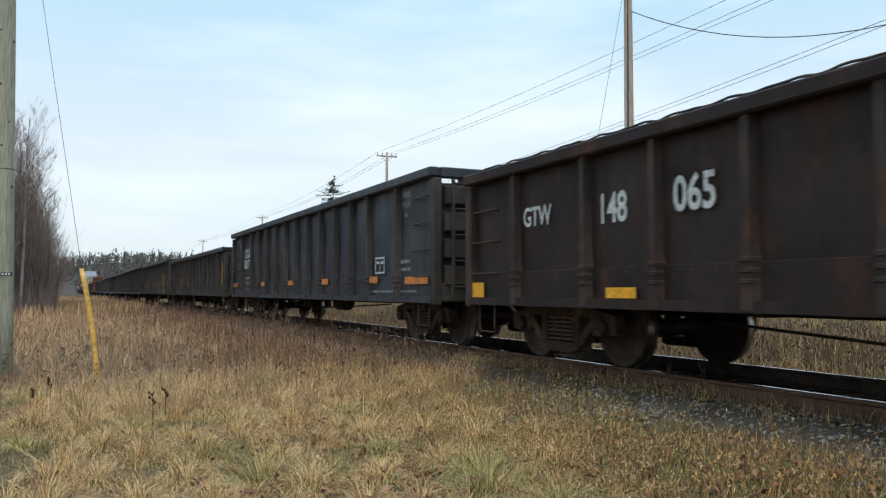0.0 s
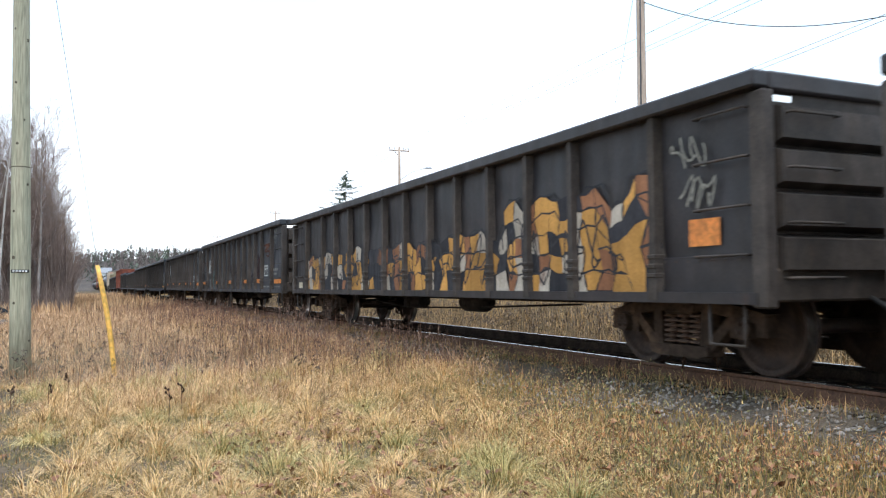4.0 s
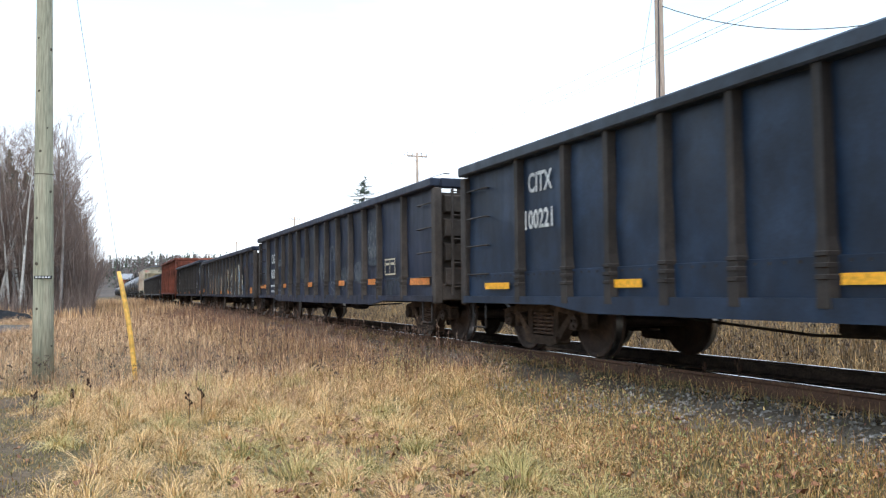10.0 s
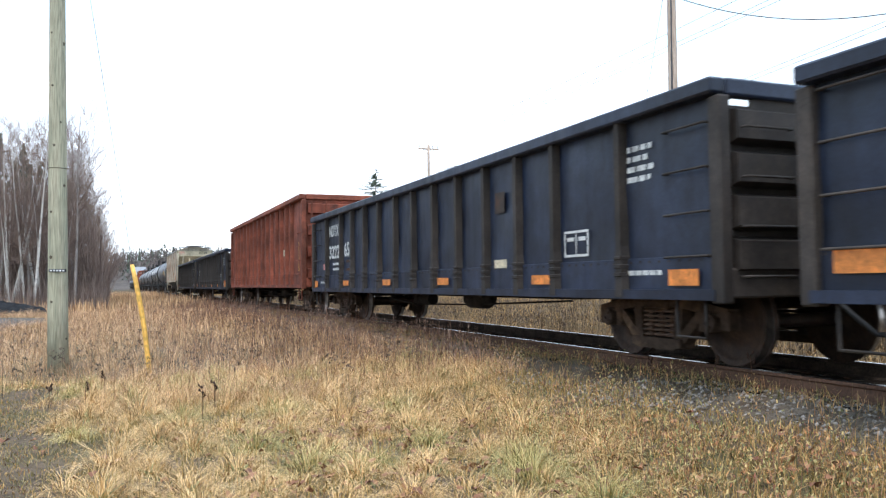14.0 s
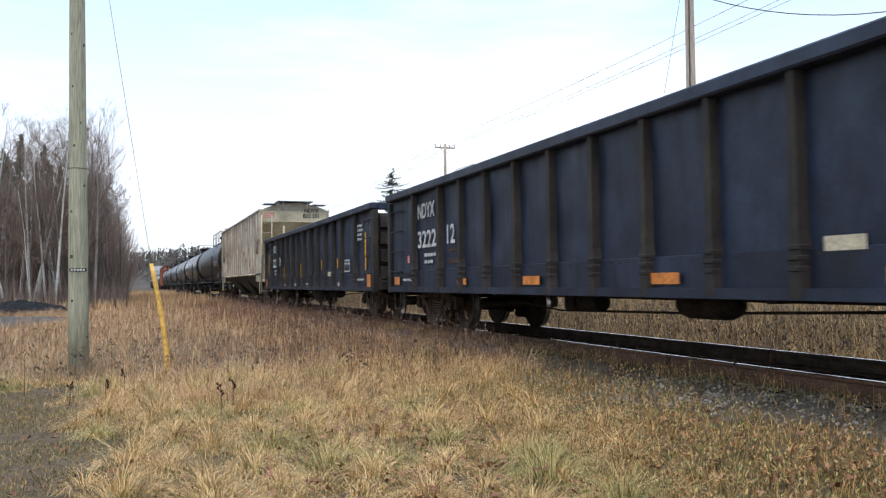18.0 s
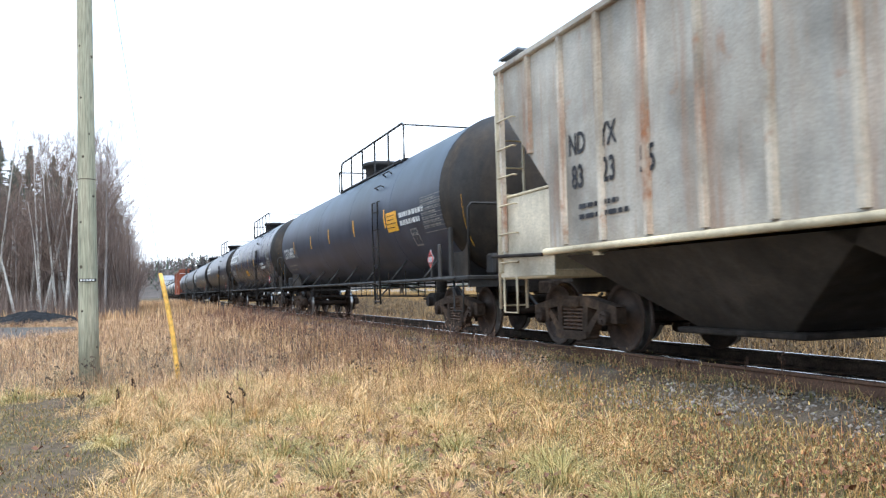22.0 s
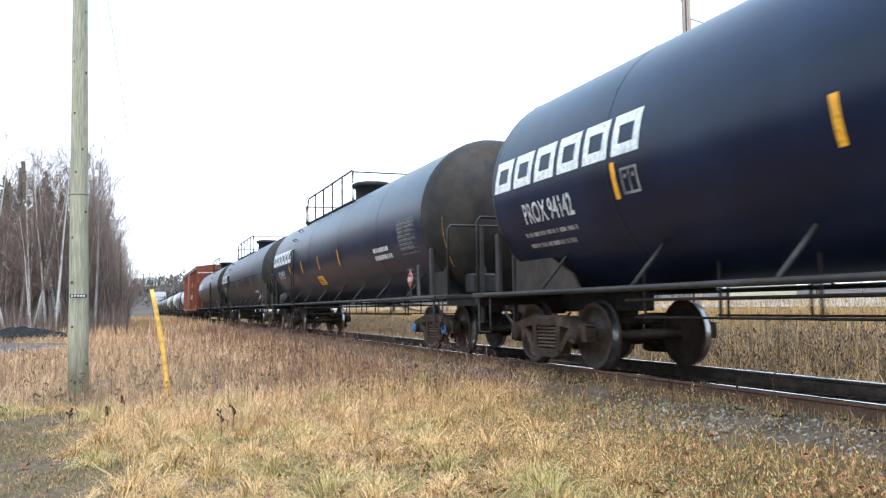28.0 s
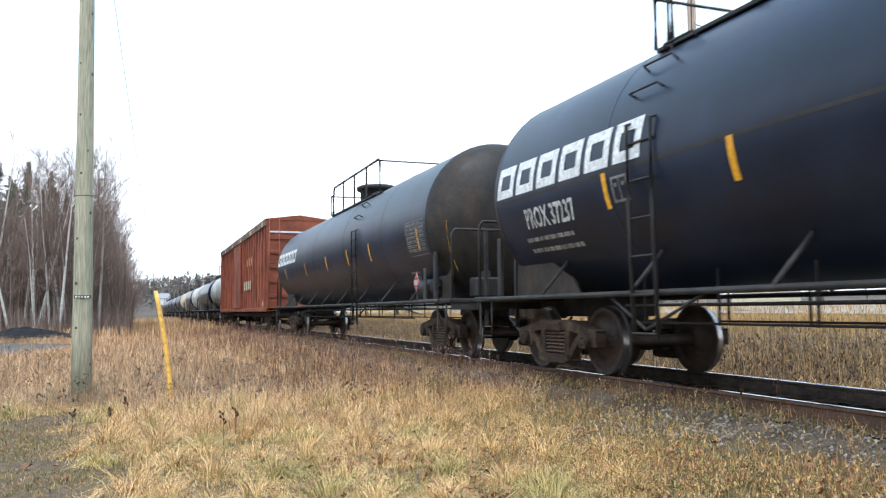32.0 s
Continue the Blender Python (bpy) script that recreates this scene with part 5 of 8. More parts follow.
    w.turned([(0.085, -0.63), (0.075, -0.3), (0.075, 0.3), (0.085, 0.63)], "x", 14)
    w.cyl((-1.02, 0, 0), (-0.8, 0, 0), 0.075, 12).cyl((0.8, 0, 0), (1.02, 0, 0), 0.075, 12)
    for s in (-1, 1):
        w.cyl((s * 0.98, 0, 0), (s * 1.135, 0, 0), 0.088, 14)
        for k in range(3):
            q = 2 * math.pi * k / 3
            w.box(min(s * 1.12, s * 1.155), max(s * 1.12, s * 1.155), 0.05 * math.cos(q) - 0.016, 0.05 * math.cos(q) + 0.016, 0.05 * math.sin(q) - 0.016, 0.05 * math.sin(q) + 0.016)
    t["wheelset"] = w.mesh("wheelset")
    return t


TRUCK = build_truck_meshes()
WHEELSETS = {-1: [], 1: []}


def truck_under(car, y):
    tr = part("truck", TRUCK["bolster"], M["truck"], car, "dusty cast steel truck", at=(0, y, 0))
    for s in (-1, 1):
        part("side_frame", TRUCK["frame"], M["truck"], tr, at=(s * 1.0, 0, 0))
        for q in (-0.19, 0.0, 0.19):
            part("coil_spring", TRUCK["springs"], M["spring"], tr, at=(s * 1.0, q, 0))
        for e in (-1, 1):
            part("bearing", TRUCK["bearing"], M["truck"], tr, at=(s * 1.0, e * WB, 0))
    for e in (-1, 1):
        part("brake_beam", TRUCK["beam"], M["under"], tr, at=(0, e * 0.36, 0))
        ws = part("wheelset", TRUCK["wheelset"], [M["wheel"], M["tread"]], tr, at=(0, e * WB, WR))
        WHEELSETS[e].append(ws)
    return tr


COUPLER = Geo().box(-0.13, 0.13, -0.2, 0.62, 0.74, 0.98, 0.03).box(-0.2, 0.2, 0.55, 0.82, 0.68, 1.02, 0.05).box(-0.24, -0.08, 0.7, 0.86, 0.72, 0.98, 0.04).mesh("coupler")
HOSE = Geo().tube([(0.3, 0.0, 0.75), (0.32, 0.25, 0.62), (0.22, 0.5, 0.38), (0.1, 0.72, 0.35)], 0.025, 6).mesh("air_hose")


def ends_of(car, half):
    for s in (-1, 1):
        turn = Matrix.Translation((0, s * half, 0)) @ pose(0, 0, 0, 0, 0, 0 if s > 0 else 180)
        part("coupler", COUPLER, M["truck"], car, at=turn)
        part("air_hose", HOSE, M["black"], car, at=turn)


def stirrup(car, x, y, z, material, w=0.42, d=0.36):
    part("stirrup_step", Geo().tube([(x, y - w / 2, z), (x, y - w / 2, z - d), (x, y + w / 2, z - d), (x, y + w / 2, z)], 0.018, 5), material, car)


def dented_sheet(y0, y1, z0, z1, x, seed, ny=80, nz=10, amount=0.022):
    g, v = Geo(), []
    for i in range(ny + 1):
        for k in range(nz + 1):
            y, z = y0 + (y1 - y0) * i / ny, z0 + (z1 - z0) * k / nz
            d = amount * noise.noise(Vector((y * 0.9, z * 1.3, seed))) * 1.6 + amount * 0.6 * noise.noise(Vector((y * 2.6, z * 2.6, seed + 9)))
            v.append((x + d, y, z))
    g.add(v, [(i * (nz + 1) + k, (i + 1) * (nz + 1) + k, (i + 1) * (nz + 1) + k + 1, i * (nz + 1) + k + 1) for i in range(ny) for k in range(nz)], True)
    return g


RIBS = [0.0, 1.055, 2.11, 3.17, 4.21, 5.22, 6.66]
_shared = {}


def shared(key, build):
    if key not in _shared:
        _shared[key] = build()
    return _shared[key]


def rib_mesh(z0, z1, depth=0.105, w=0.125):
    """A hat-shaped stake with a flared foot, standing out towards -x."""
    levels = [(z0, w / 2 + 0.03, depth * 1.02)]
    for k in range(3):
        z = z0 + 0.22 + 0.09 * k
        levels += [(z, w / 2 + 0.022, depth * 1.02), (z + 0.008, w * 0.68, depth * 1.16), (z + 0.038, w * 0.68, depth * 1.16), (z + 0.046, w / 2 + 0.016, depth)]
    levels += [(z0 + 0.55, w / 2, depth), (z1, w / 2, depth)]
    v, f = [], []
    for z, a, d in levels:
        v += [(0, -a, z), (-d, -a * 0.7, z), (-d, a * 0.7, z), (0, a, z)]
    for i in range(len(levels) - 1):
        f += [(4 * i + k, 4 * i + k + 4, 4 * i + k + 5, 4 * i + k + 1) for k in range(3)]
    n = len(v)
    g = Geo().add(v, f + [(0, 1, 2, 3), (n - 1, n - 2, n - 3, n - 4)])
    return g.mesh("stake")


def gondola(label, y_front, y_rear, paint, ribs_paint, chord_paint=None, end_paint=None, top=2.72, sill=0.70, stakes=None, stripes=(), stripe="orange_stripe", load=False, seed=0, wheel_end=False, belly=0.0, rails=True):
    length = y_rear - y_front
    h = length / 2
    chord_paint, end_paint = chord_paint or paint, end_paint or ribs_paint
    car = thing("gondola_car", label, "freight car", "cars of the train", at=(XC, (y_front + y_rear) / 2, 0))
    stakes = stakes or [s * r for r in RIBS for s in ((1, -1) if r else (1,))]
    part("side_sheet", dented_sheet(-h, h, sill + 0.06, top - 0.1, -1.48, seed), paint, car)
    part("side_sheet", dented_sheet(-h, h, sill + 0.06, top - 0.1, 1.48, seed + 3), paint, car)
    part("floor", Geo().box(-1.47, 1.47, -h + 0.1, h - 0.1, sill + 0.25, sill + 0.31), M["under"], car)
    part("inner_lining", Geo().box(-1.44, -1.42, -h + 0.1, h - 0.1, sill + 0.3, top - 0.12).box(1.42, 1.44, -h + 0.1, h - 0.1, sill + 0.3, top - 0.12), M["under"], car)
    rm = shared(("rib", sill, top), lambda: rib_mesh(sill + 0.02, top - 0.13))
    for y in stakes:
        part("stake", rm, ribs_paint, car, at=(-1.48, y, 0))
        part("stake", rm, ribs_paint, car, at=pose(1.48, y, 0, 0, 0, 180))
    foot = Geo()
    for i in range(int(length / 0.16)):
        y = -h + 0.1 + 0.16 * i
        foot.box(-1.508, -1.498, y - 0.012, y + 0.012, sill + 0.375, sill + 0.40)
    part("side_plate", Geo().box(-1.502, -1.462, -h + 0.05, h - 0.05, sill + 0.05, sill + 0.43, 0.006), paint, car)
    tagged(part("rivet", foot, ribs_paint, car), kind="stuff")
    for s in (-1, 1):
        x0, x1 = (-1.63, -1.44) if s < 0 else (1.44, 1.63)
        part("top_chord", Geo().box(x0, x1, -h - 0.06, h + 0.06, top - 0.15, top, 0.02), chord_paint, car)
        part("end_chord", Geo().box(-1.435, 1.435, min(s * (h - 0.1), s * (h + 0.06)), max(s * (h - 0.1), s * (h + 0.06)), top - 0.16, top + 0.004, 0.02), chord_paint, car)
        edge = [(-h, sill), (-h * 0.68, sill), (-h * 0.58, sill - belly), (h * 0.58, sill - belly), (h * 0.68, sill), (h, sill), (h, sill + 0.10), (-h, sill + 0.10)]
        part("side_sill", Geo().prism(edge, x0 + 0.05, x1 - 0.05), paint, car)
    # ends: posts, corrugated wall, sill, ladder
    for s in (-1, 1):
        y = s * h
        e0, e1 = min(y, y - s * 0.03), max(y, y - s * 0.03)
        gap = -1.1 if top < 3 else -1.45
        part("end_wall", Geo().box(-1.45, 1.45, e0, e1, sill + 0.28, top - 0.24).box(gap, 1.45, e0 + 0.002, e1 - 0.002, top - 0.24, top - 0.14), end_paint, car)
        for k in range(4):
            z = sill + 0.42 + k * (top - sill - 0.86) / 3
            part("end_rib", Geo().prism([(y, z - 0.17), (y + s * 0.13, z - 0.13), (y + s * 0.13, z + 0.13), (y, z + 0.17)] if s < 0 else [(y, z + 0.17), (y + s * 0.13, z + 0.13), (y + s * 0.13, z - 0.13), (y, z - 0.17)], -1.38, 1.38), end_paint, car)
        for sx in (-1, 1):
            part("corner_post", Geo().box(sx * 1.50 - 0.07, sx * 1.50 + 0.07, min(y - s * 0.06, y + s * 0.1), max(y - s * 0.06, y + s * 0.1), sill - 0.03, top - 0.17, 0.015), ribs_paint, car)
        part("end_sill", Geo().box(-1.5, 1.5, min(y - s * 0.25, y + s * 0.08), max(y - s * 0.25, y + s * 0.08), sill + 0.02, sill + 0.30, 0.02), ribs_paint, car)
        lx = -1.05 if s < 0 else 1.05
        if rails:
            lad = Geo().box(lx - 0.245, lx - 0.205, min(y + s * 0.15, y + s * 0.19), max(y + s * 0.15, y + s * 0.19), sill + 0.1, top - 0.2).box(lx + 0.205, lx + 0.245, min(y + s * 0.15, y + s * 0.19), max(y + s * 0.15, y + s * 0.19), sill + 0.1, top - 0.2)
            ladder = part("end_ladder", lad, ribs_paint, car)
            for k in range(5):
                part("rung", Geo().cyl((lx - 0.22, y + s * 0.18, sill + 0.25 + 0.4 * k), (lx + 0.22, y + s * 0.18, sill + 0.25 + 0.4 * k), 0.014, 6), ribs_paint, ladder)
        else:
            for k in range(4):
                z = sill + 0.22 + 0.46 * k
                part("end_grab_iron", Geo().tube([(lx - 0.28, y, z), (lx - 0.28, y + s * 0.19, z), (lx + 0.28, y + s * 0.19, z), (lx + 0.28, y, z)], 0.013, 5), ribs_paint, car)
        gy = y - s * 0.12
        for k in range(4):
            z = sill + 0.42 + 0.42 * k
            part("grab_iron", Geo().tube([(-1.49, gy, z), (-1.56, gy, z), (-1.56, gy - s * 0.62, z + 0.0), (-1.49, gy - s * 0.62, z)], 0.013, 5), ribs_paint, car)
        stirrup(car, -1.5, y - s * 0.42, sill, ribs_paint)
    if wheel_end:
        bw = Geo().turned([(0.27, -h - 0.34), (0.285, -h - 0.325), (0.27, -h - 0.31), (0.255, -h - 0.325), (0.27, -h - 0.34)], "y", 20, (0.45, 0, 2.15))
        for k in range(4):
            bw.cyl((0.45, -h - 0.325, 2.15), (0.45 + 0.27 * math.cos(k * 1.571 + 0.4), -h - 0.325, 2.15 + 0.27 * math.sin(k * 1.571 + 0.4)), 0.014, 5)
        part("brake_wheel", bw.cyl((0.45, -h - 0.33, 2.15), (0.45, -h - 0.08, 2.15), 0.03, 8), ribs_paint, car)
        part("brake_gear_box", Geo().box(0.25, 0.65, -h - 0.24, -h - 0.1, 1.75, 2.35, 0.04), ribs_paint, car)
    part("centre_sill", Geo().box(-0.32, 0.32, -h + 0.1, h - 0.1, 0.72, 1.0), M["under"], car)
    under_gear(car, h, sill)
    for s in (-1, 1):
        truck_under(car, s * (h - 1.52))
    ends_of(car, h + 0.06)
    for y0, w, z0, hh in stripes:
        patch_on(car, "reflector", y0, y0 - w, z0, z0 + hh, M[stripe], x=-1.54, out=0.0)
    if load:
        heap, v, n, q = Geo(), [], 90, 8
        for i in range(n + 1):
            for k in range(q + 1):
                y, x = -h + 0.25 + (length - 0.5) * i / n, -1.4 + 2.8 * k / q
                z = top - 0.10 + 0.10 * math.sin(math.pi * k / q) * (0.6 + 0.5 * noise.noise(Vector((y * 0.4, x, seed)))) + 0.06 * noise.noise(Vector((y * 2.3, x * 2.3, seed))) - (0.35 if i in (0, n) else 0)
                v.append((x, y, z))
        heap.add(v, [(i * (q + 1) + k, (i + 1) * (q + 1) + k, (i + 1) * (q + 1) + k + 1, i * (q + 1) + k + 1) for i in range(n) for k in range(q)])
        part("load", heap, M["load"], car, "dark heaped load")
        rope = [(-1.55, -h + 0.2 + i * 0.1, top + 0.014 + 0.02 * abs(math.sin(i * 0.52)) + 0.006 * math.sin(i * 1.7)) for i in range(int((length - 0.4) / 0.1))]
        part("tarp_rope", Geo().tube(rope, 0.013, 5), M["load"], car, "wavy dark tarpaulin rope")
    return car


def under_gear(car, h, sill):
    part("brake_pipe", Geo().tube([(-0.55, -h + 0.4, 0.74), (-0.55, -h * 0.5, 0.66), (-0.5, h * 0.5, 0.66), (-0.55, h - 0.4, 0.74)], 0.03, 6), M["under"], car)
    part("brake_rod", Geo().tube([(-0.7, -h * 0.52, 0.62), (-0.7, -h * 0.1, 0.50), (-0.6, h * 0.3, 0.44), (-0.55, h * 0.55, 0.56)], 0.016, 5), M["under"], car)
    part("air_reservoir", Geo().turned([(0.02, -h * 0.17), (0.13, -h * 0.165), (0.17, -h * 0.15), (0.17, -h * 0.07), (0.13, -h * 0.055), (0.02, -h * 0.05)], "y", 14, (-0.6, 0, 0.60)), M["under"], car)
    part("brake_cylinder", Geo().cyl((-0.7, h * 0.14, 0.58), (-0.7, h * 0.2, 0.58), 0.12, 12).box(-0.8, -0.5, h * 0.22, h * 0.25, 0.46, 0.7, 0.03), M["under"], car)
    for y in (-h * 0.33, h * 0.38):
        part("cross_bearer", Geo().box(-1.42, 1.42, y - 0.06, y + 0.06, sill - 0.04, sill + 0.2), M["under"], car)


# paints of the gondolas
P = {
    "gtw": weathered_paint("oxide_brown_paint", (0.020, 0.010, 0.008), 0.75, 0.25, 0.6, rust_colour=(0.05, 0.02, 0.012), seed=1),
    "gtw_rib": weathered_paint("dusty_brown_stakes", (0.045, 0.032, 0.026), 0.8, 0.6, 0.7, seed=2),
    "slate": weathered_paint("slate_black_paint", (0.027, 0.029, 0.035), 0.2, 0.3, 0.46, seed=3, gloss=0.42),
    "slate_rib": weathered_paint("dusty_slate_stakes", (0.055, 0.044, 0.038), 0.35, 0.7, 0.65, seed=4),
    "char": weathered_paint("charcoal_paint", (0.020, 0.016, 0.017), 0.3, 0.3, 0.46, seed=5, gloss=0.42),
    "navy": weathered_paint("navy_black_paint", (0.0085, 0.0205, 0.043), 0.1, 0.15, 0.42, seed=6, gloss=0.32),
    "navy_chord": weathered_paint("navy_chord_paint", (0.016, 0.024, 0.036), 0.1, 0.2, 0.4, seed=7),
    "black": weathered_paint("black_blue_paint", (0.014, 0.0205, 0.040), 0.15, 0.15, 0.42, seed=8, gloss=0.32),
    "black_rib": weathered_paint("dusty_black_stakes", (0.03, 0.024, 0.021), 0.2, 0.5, 0.6, seed=9),
    "red": weathered_paint("faded_red_oxide_paint", (0.20, 0.050, 0.027), 0.8, 0.35, 0.65, dust_colour=(0.09, 0.06, 0.04), rust_colour=(0.085, 0.03, 0.02), seed=10),
    "red_rib": weathered_paint("red_oxide_stakes", (0.21, 0.058, 0.032), 0.35, 0.3, 0.65, dust_colour=(0.09, 0.06, 0.04), rust_colour=(0.09, 0.035, 0.02), seed=11),
    "cream": weathered_paint("grey_cream_paint", (0.385, 0.35, 0.30), 0.40, 0.40, 0.65, dust_colour=(0.33, 0.225, 0.135), rust_colour=(0.33, 0.14, 0.06), seed=12, runs=0.55),
    "cream_rib": weathered_paint("rust_run_ribs", (0.52, 0.45, 0.36), 0.7, 0.4, 0.65, dust_colour=(0.40, 0.25, 0.13), rust_colour=(0.33, 0.125, 0.05), seed=22, runs=0.8),
    "cream_low": weathered_paint("cream_lower_panels", (0.53, 0.46, 0.35), 0.3, 0.35, 0.65, dust_colour=(0.22, 0.165, 0.10), rust_colour=(0.22, 0.095, 0.04), seed=27),
    "cream_end": weathered_paint("cream_end_paint", (0.56, 0.47, 0.32), 0.2, 0.35, 0.65, dust_colour=(0.27, 0.20, 0.125), rust_colour=(0.20, 0.10, 0.05), seed=13),
    # bays and centre sill, much darker than the cream body
    "bay": weathered_paint("dark_hopper_bays", (0.035, 0.029, 0.025), 0.2, 0.5, 0.7, seed=14),
    "tank": weathered_paint("black_tank_paint", (0.0035, 0.0095, 0.032), 0.0, 0.05, 0.30, dust_colour=(0.02, 0.016, 0.014), relief=0.004, seed=15, gloss=0.27, even=True),
    "tank_gloss": weathered_paint("glossy_black_tank_paint", (0.003, 0.0085, 0.030), 0.0, 0.03, 0.27, dust_colour=(0.02, 0.018, 0.018), relief=0.004, seed=24, gloss=0.30, even=True),
    "tank_worn": weathered_paint("worn_black_tank_paint", (0.007, 0.014, 0.033), 0.0, 0.12, 0.36, dust_colour=(0.035, 0.027, 0.02), relief=0.004, seed=25, gloss=0.34, even=True),
    "tank_grey": weathered_paint("dusty_black_tank_paint", (0.026, 0.034, 0.056), 0.0, 0.10, 0.41, relief=0.004, seed=16, gloss=0.32, even=True),
    "tank_head": weathered_paint("dusty_tank_head", (0.020, 0.017, 0.015), 0.1, 0.6, 0.55, dust_colour=(0.075, 0.052, 0.033), relief=0.02, seed=17),
    "saddle": weathered_paint("dust_brown_saddle", (0.045, 0.035, 0.028), 0.3, 0.4, 0.65, dust_colour=(0.12, 0.085, 0.058), relief=0.02, seed=26),
    "post_steel": weathered_paint("dusty_grey_post", (0.06, 0.056, 0.054), 0.1, 0.4, 0.7, dust_colour=(0.085, 0.066, 0.05), seed=28),
    "drum": weathered_paint("dusty_black_drum", (0.03, 0.027, 0.027), 0.1, 0.5, 0.6, dust_colour=(0.10, 0.08, 0.062), seed=29),
    "tank_steel": weathered_paint("dusty_black_fittings", (0.024, 0.023, 0.023), 0.15, 0.45, 0.55, seed=18),
    "white_tank": weathered_paint("dirty_white_tank", (0.55, 0.53, 0.48), 0.1, 0.4, 0.5, dust_colour=(0.25, 0.20, 0.13), seed=19),
    "dusty_band": weathered_paint("dusty_pink_band", (0.20, 0.125, 0.09), 0.2, 0.4, 0.7, dust_colour=(0.10, 0.07, 0.05), seed=23),
    "boxcar": weathered_paint("boxcar_red_paint", (0.27, 0.075, 0.04), 0.3, 0.25, 0.7, dust_colour=(0.09, 0.06, 0.04), rust_colour=(0.09, 0.035, 0.02), seed=20),
}


def std_stripes(ys, w=0.49, z=1.0, hh=0.12, rear=(8.13, 0.8), front=(-7.0, 0.95)):
    return [(rear[0], rear[1], z, hh)] + [(y, w, z, hh) for y in ys] + [(front[0], front[1], z - 0.03, hh)]


def cigx(car, number, h, mark_z=2.08, number_z=1.77, panel=(-5.46, 1.17, 0.48, 0.31), size=0.28):
    words_on(car, "CIGX", 6.02, mark_z, size, 0.80)
    words_on(car, number, 6.02, number_z, size, 0.82)
    small_lines(car, 6.2, number_z - 0.45, 0.9, 2, 0.06, 0.15)
    small_lines(car, 6.3, 0.92, 1.2, 1, 0.04)
    for k, wd in enumerate(("INSIDE", "HEIGHT", "5-6")):
        words_on(car, wd, -6.99, 2.50 - 0.17 * k, 0.095, 0.85, M["faint"])
        words_on(car, wd, h - 1.05, 2.46 - 0.15 * k, 0.085, 0.85, M["faint"])
    small_lines(car, -6.75, 1.35, 0.55, 2, 0.06, 0.13)
    small_lines(car, -5.3, 0.86, 2.3, 1, 0.035)
    frame_panel(car, *panel)


def frame_panel(car, y, z, w, hh, material=None, x=-1.5, bend=None):
    """A stencilled box of consolidated data."""
    t = 0.03
    m = material or M["letters"]
    for a, b, c, d in ((y, y - w, z, z + t), (y, y - w, z + hh - t, z + hh), (y, y - t, z + t, z + hh - t), (y - w + t, y - w, z + t, z + hh - t), (y - w / 2 + 0.01, y - w / 2 - 0.01, z + t, z + hh - t)):
        patch_on(car, "data_panel_line", a, b, c, d, m, x=x, bend=bend)
    patch_on(car, "data_panel_bar", y - 0.06, y - w / 2 + 0.05, z + hh * 0.6, z + hh * 0.75, m, x=x, bend=bend)
    patch_on(car, "data_panel_bar", y - w / 2 - 0.05, y - w + 0.06, z + hh * 0.6, z + hh * 0.75, m, x=x, bend=bend)


CARS = []


def add_car(car):
    CARS.append(car)
    return car


# ---- the consist, front to rear ----
h = 8.15
ORANGE = M["orange_stripe"]
c0 = add_car(gondola("rusty oxide-brown gondola car with worn white numbers", -173.0, -156.73, P["gtw"], P["gtw_rib"], P["gtw"], load=True, top=2.50, seed=11, rails=False, stakes=[s * r for r in (0.6, 1.85, 3.08, 4.25, 5.4, 6.9) for s in (1, -1)]))
words_on(c0, "GTW", 6.44, 1.78, 0.24, 0.8)
words_on(c0, "148", 4.96, 1.74, 0.32, 0.75)
words_on(c0, "065", 3.75, 1.77, 0.34, 0.8)
patch_on(c0, "reflector", 8.1, 7.74, 0.80, 1.0, M["yellow_stripe"], x=-1.535)
patch_on(c0, "reflector", 5.04, 4.55, 0.81, 0.92, M["yellow_stripe"], x=-1.535)
c1 = add_car(gondola("slate-grey gondola car with dusty stakes", -155.47, -139.18, P["slate"], P["slate_rib"], top=2.81, seed=1, stripes=std_stripes((3.88, 0.79, -2.2, -5.22), z=1.03), wheel_end=True))
cigx(c1, "802073", h, 2.05, 1.71, (-5.5, 1.2, 0.47, 0.3))
c2 = add_car(gondola("dark brown-black gondola car with orange upright stripes and a heaped load", -137.58, -121.43, P["char"], P["slate_rib"], load=True, top=2.46, seed=2, rails=False))
words_on(c2, "IC", 5.54, 2.07, 0.27, 0.72)
words_on(c2, "29", 5.57, 1.78, 0.27, 0.72)
words_on(c2, "58", 4.74, 1.73, 0.28, 0.72)
words_on(c2, "84", 3.68, 1.72, 0.28, 0.72)
for y, z0, z1 in ((7.22, 1.08, 2.02), (4.05, 1.07, 1.55), (1.8, 1.07, 1.55), (-1.79, 1.07, 1.55), (-4.1, 1.07, 1.55), (-7.3, 1.05, 2.02)):
    patch_on(c2, "reflector", y + 0.05, y - 0.06, z0, z1, M["yellow_stripe"], x=-1.5)
patch_on(c2, "white_label", 5.57, 5.27, 0.82, 0.97, M["cream_panel"])
small_lines(c2, 5.75, 1.3, 0.7, 2, 0.06, 0.13)
c3 = add_car(gondola("dark gondola car with orange and cream spray-painted graffiti", -120.17, -104.22, P["char"], P["slate_rib"], top=2.66, seed=3, rails=False))
patch_on(c3, "reflector", -h + 1.05, -h + 0.65, 1.22, 1.47, ORANGE)
patch_on(c3, "reflector", h - 1.4, h - 2.0, 1.15, 1.45, ORANGE)
patch_on(c3, "cream_label", h - 0.55, h - 0.9, 0.84, 0.98, M["cream_panel"])
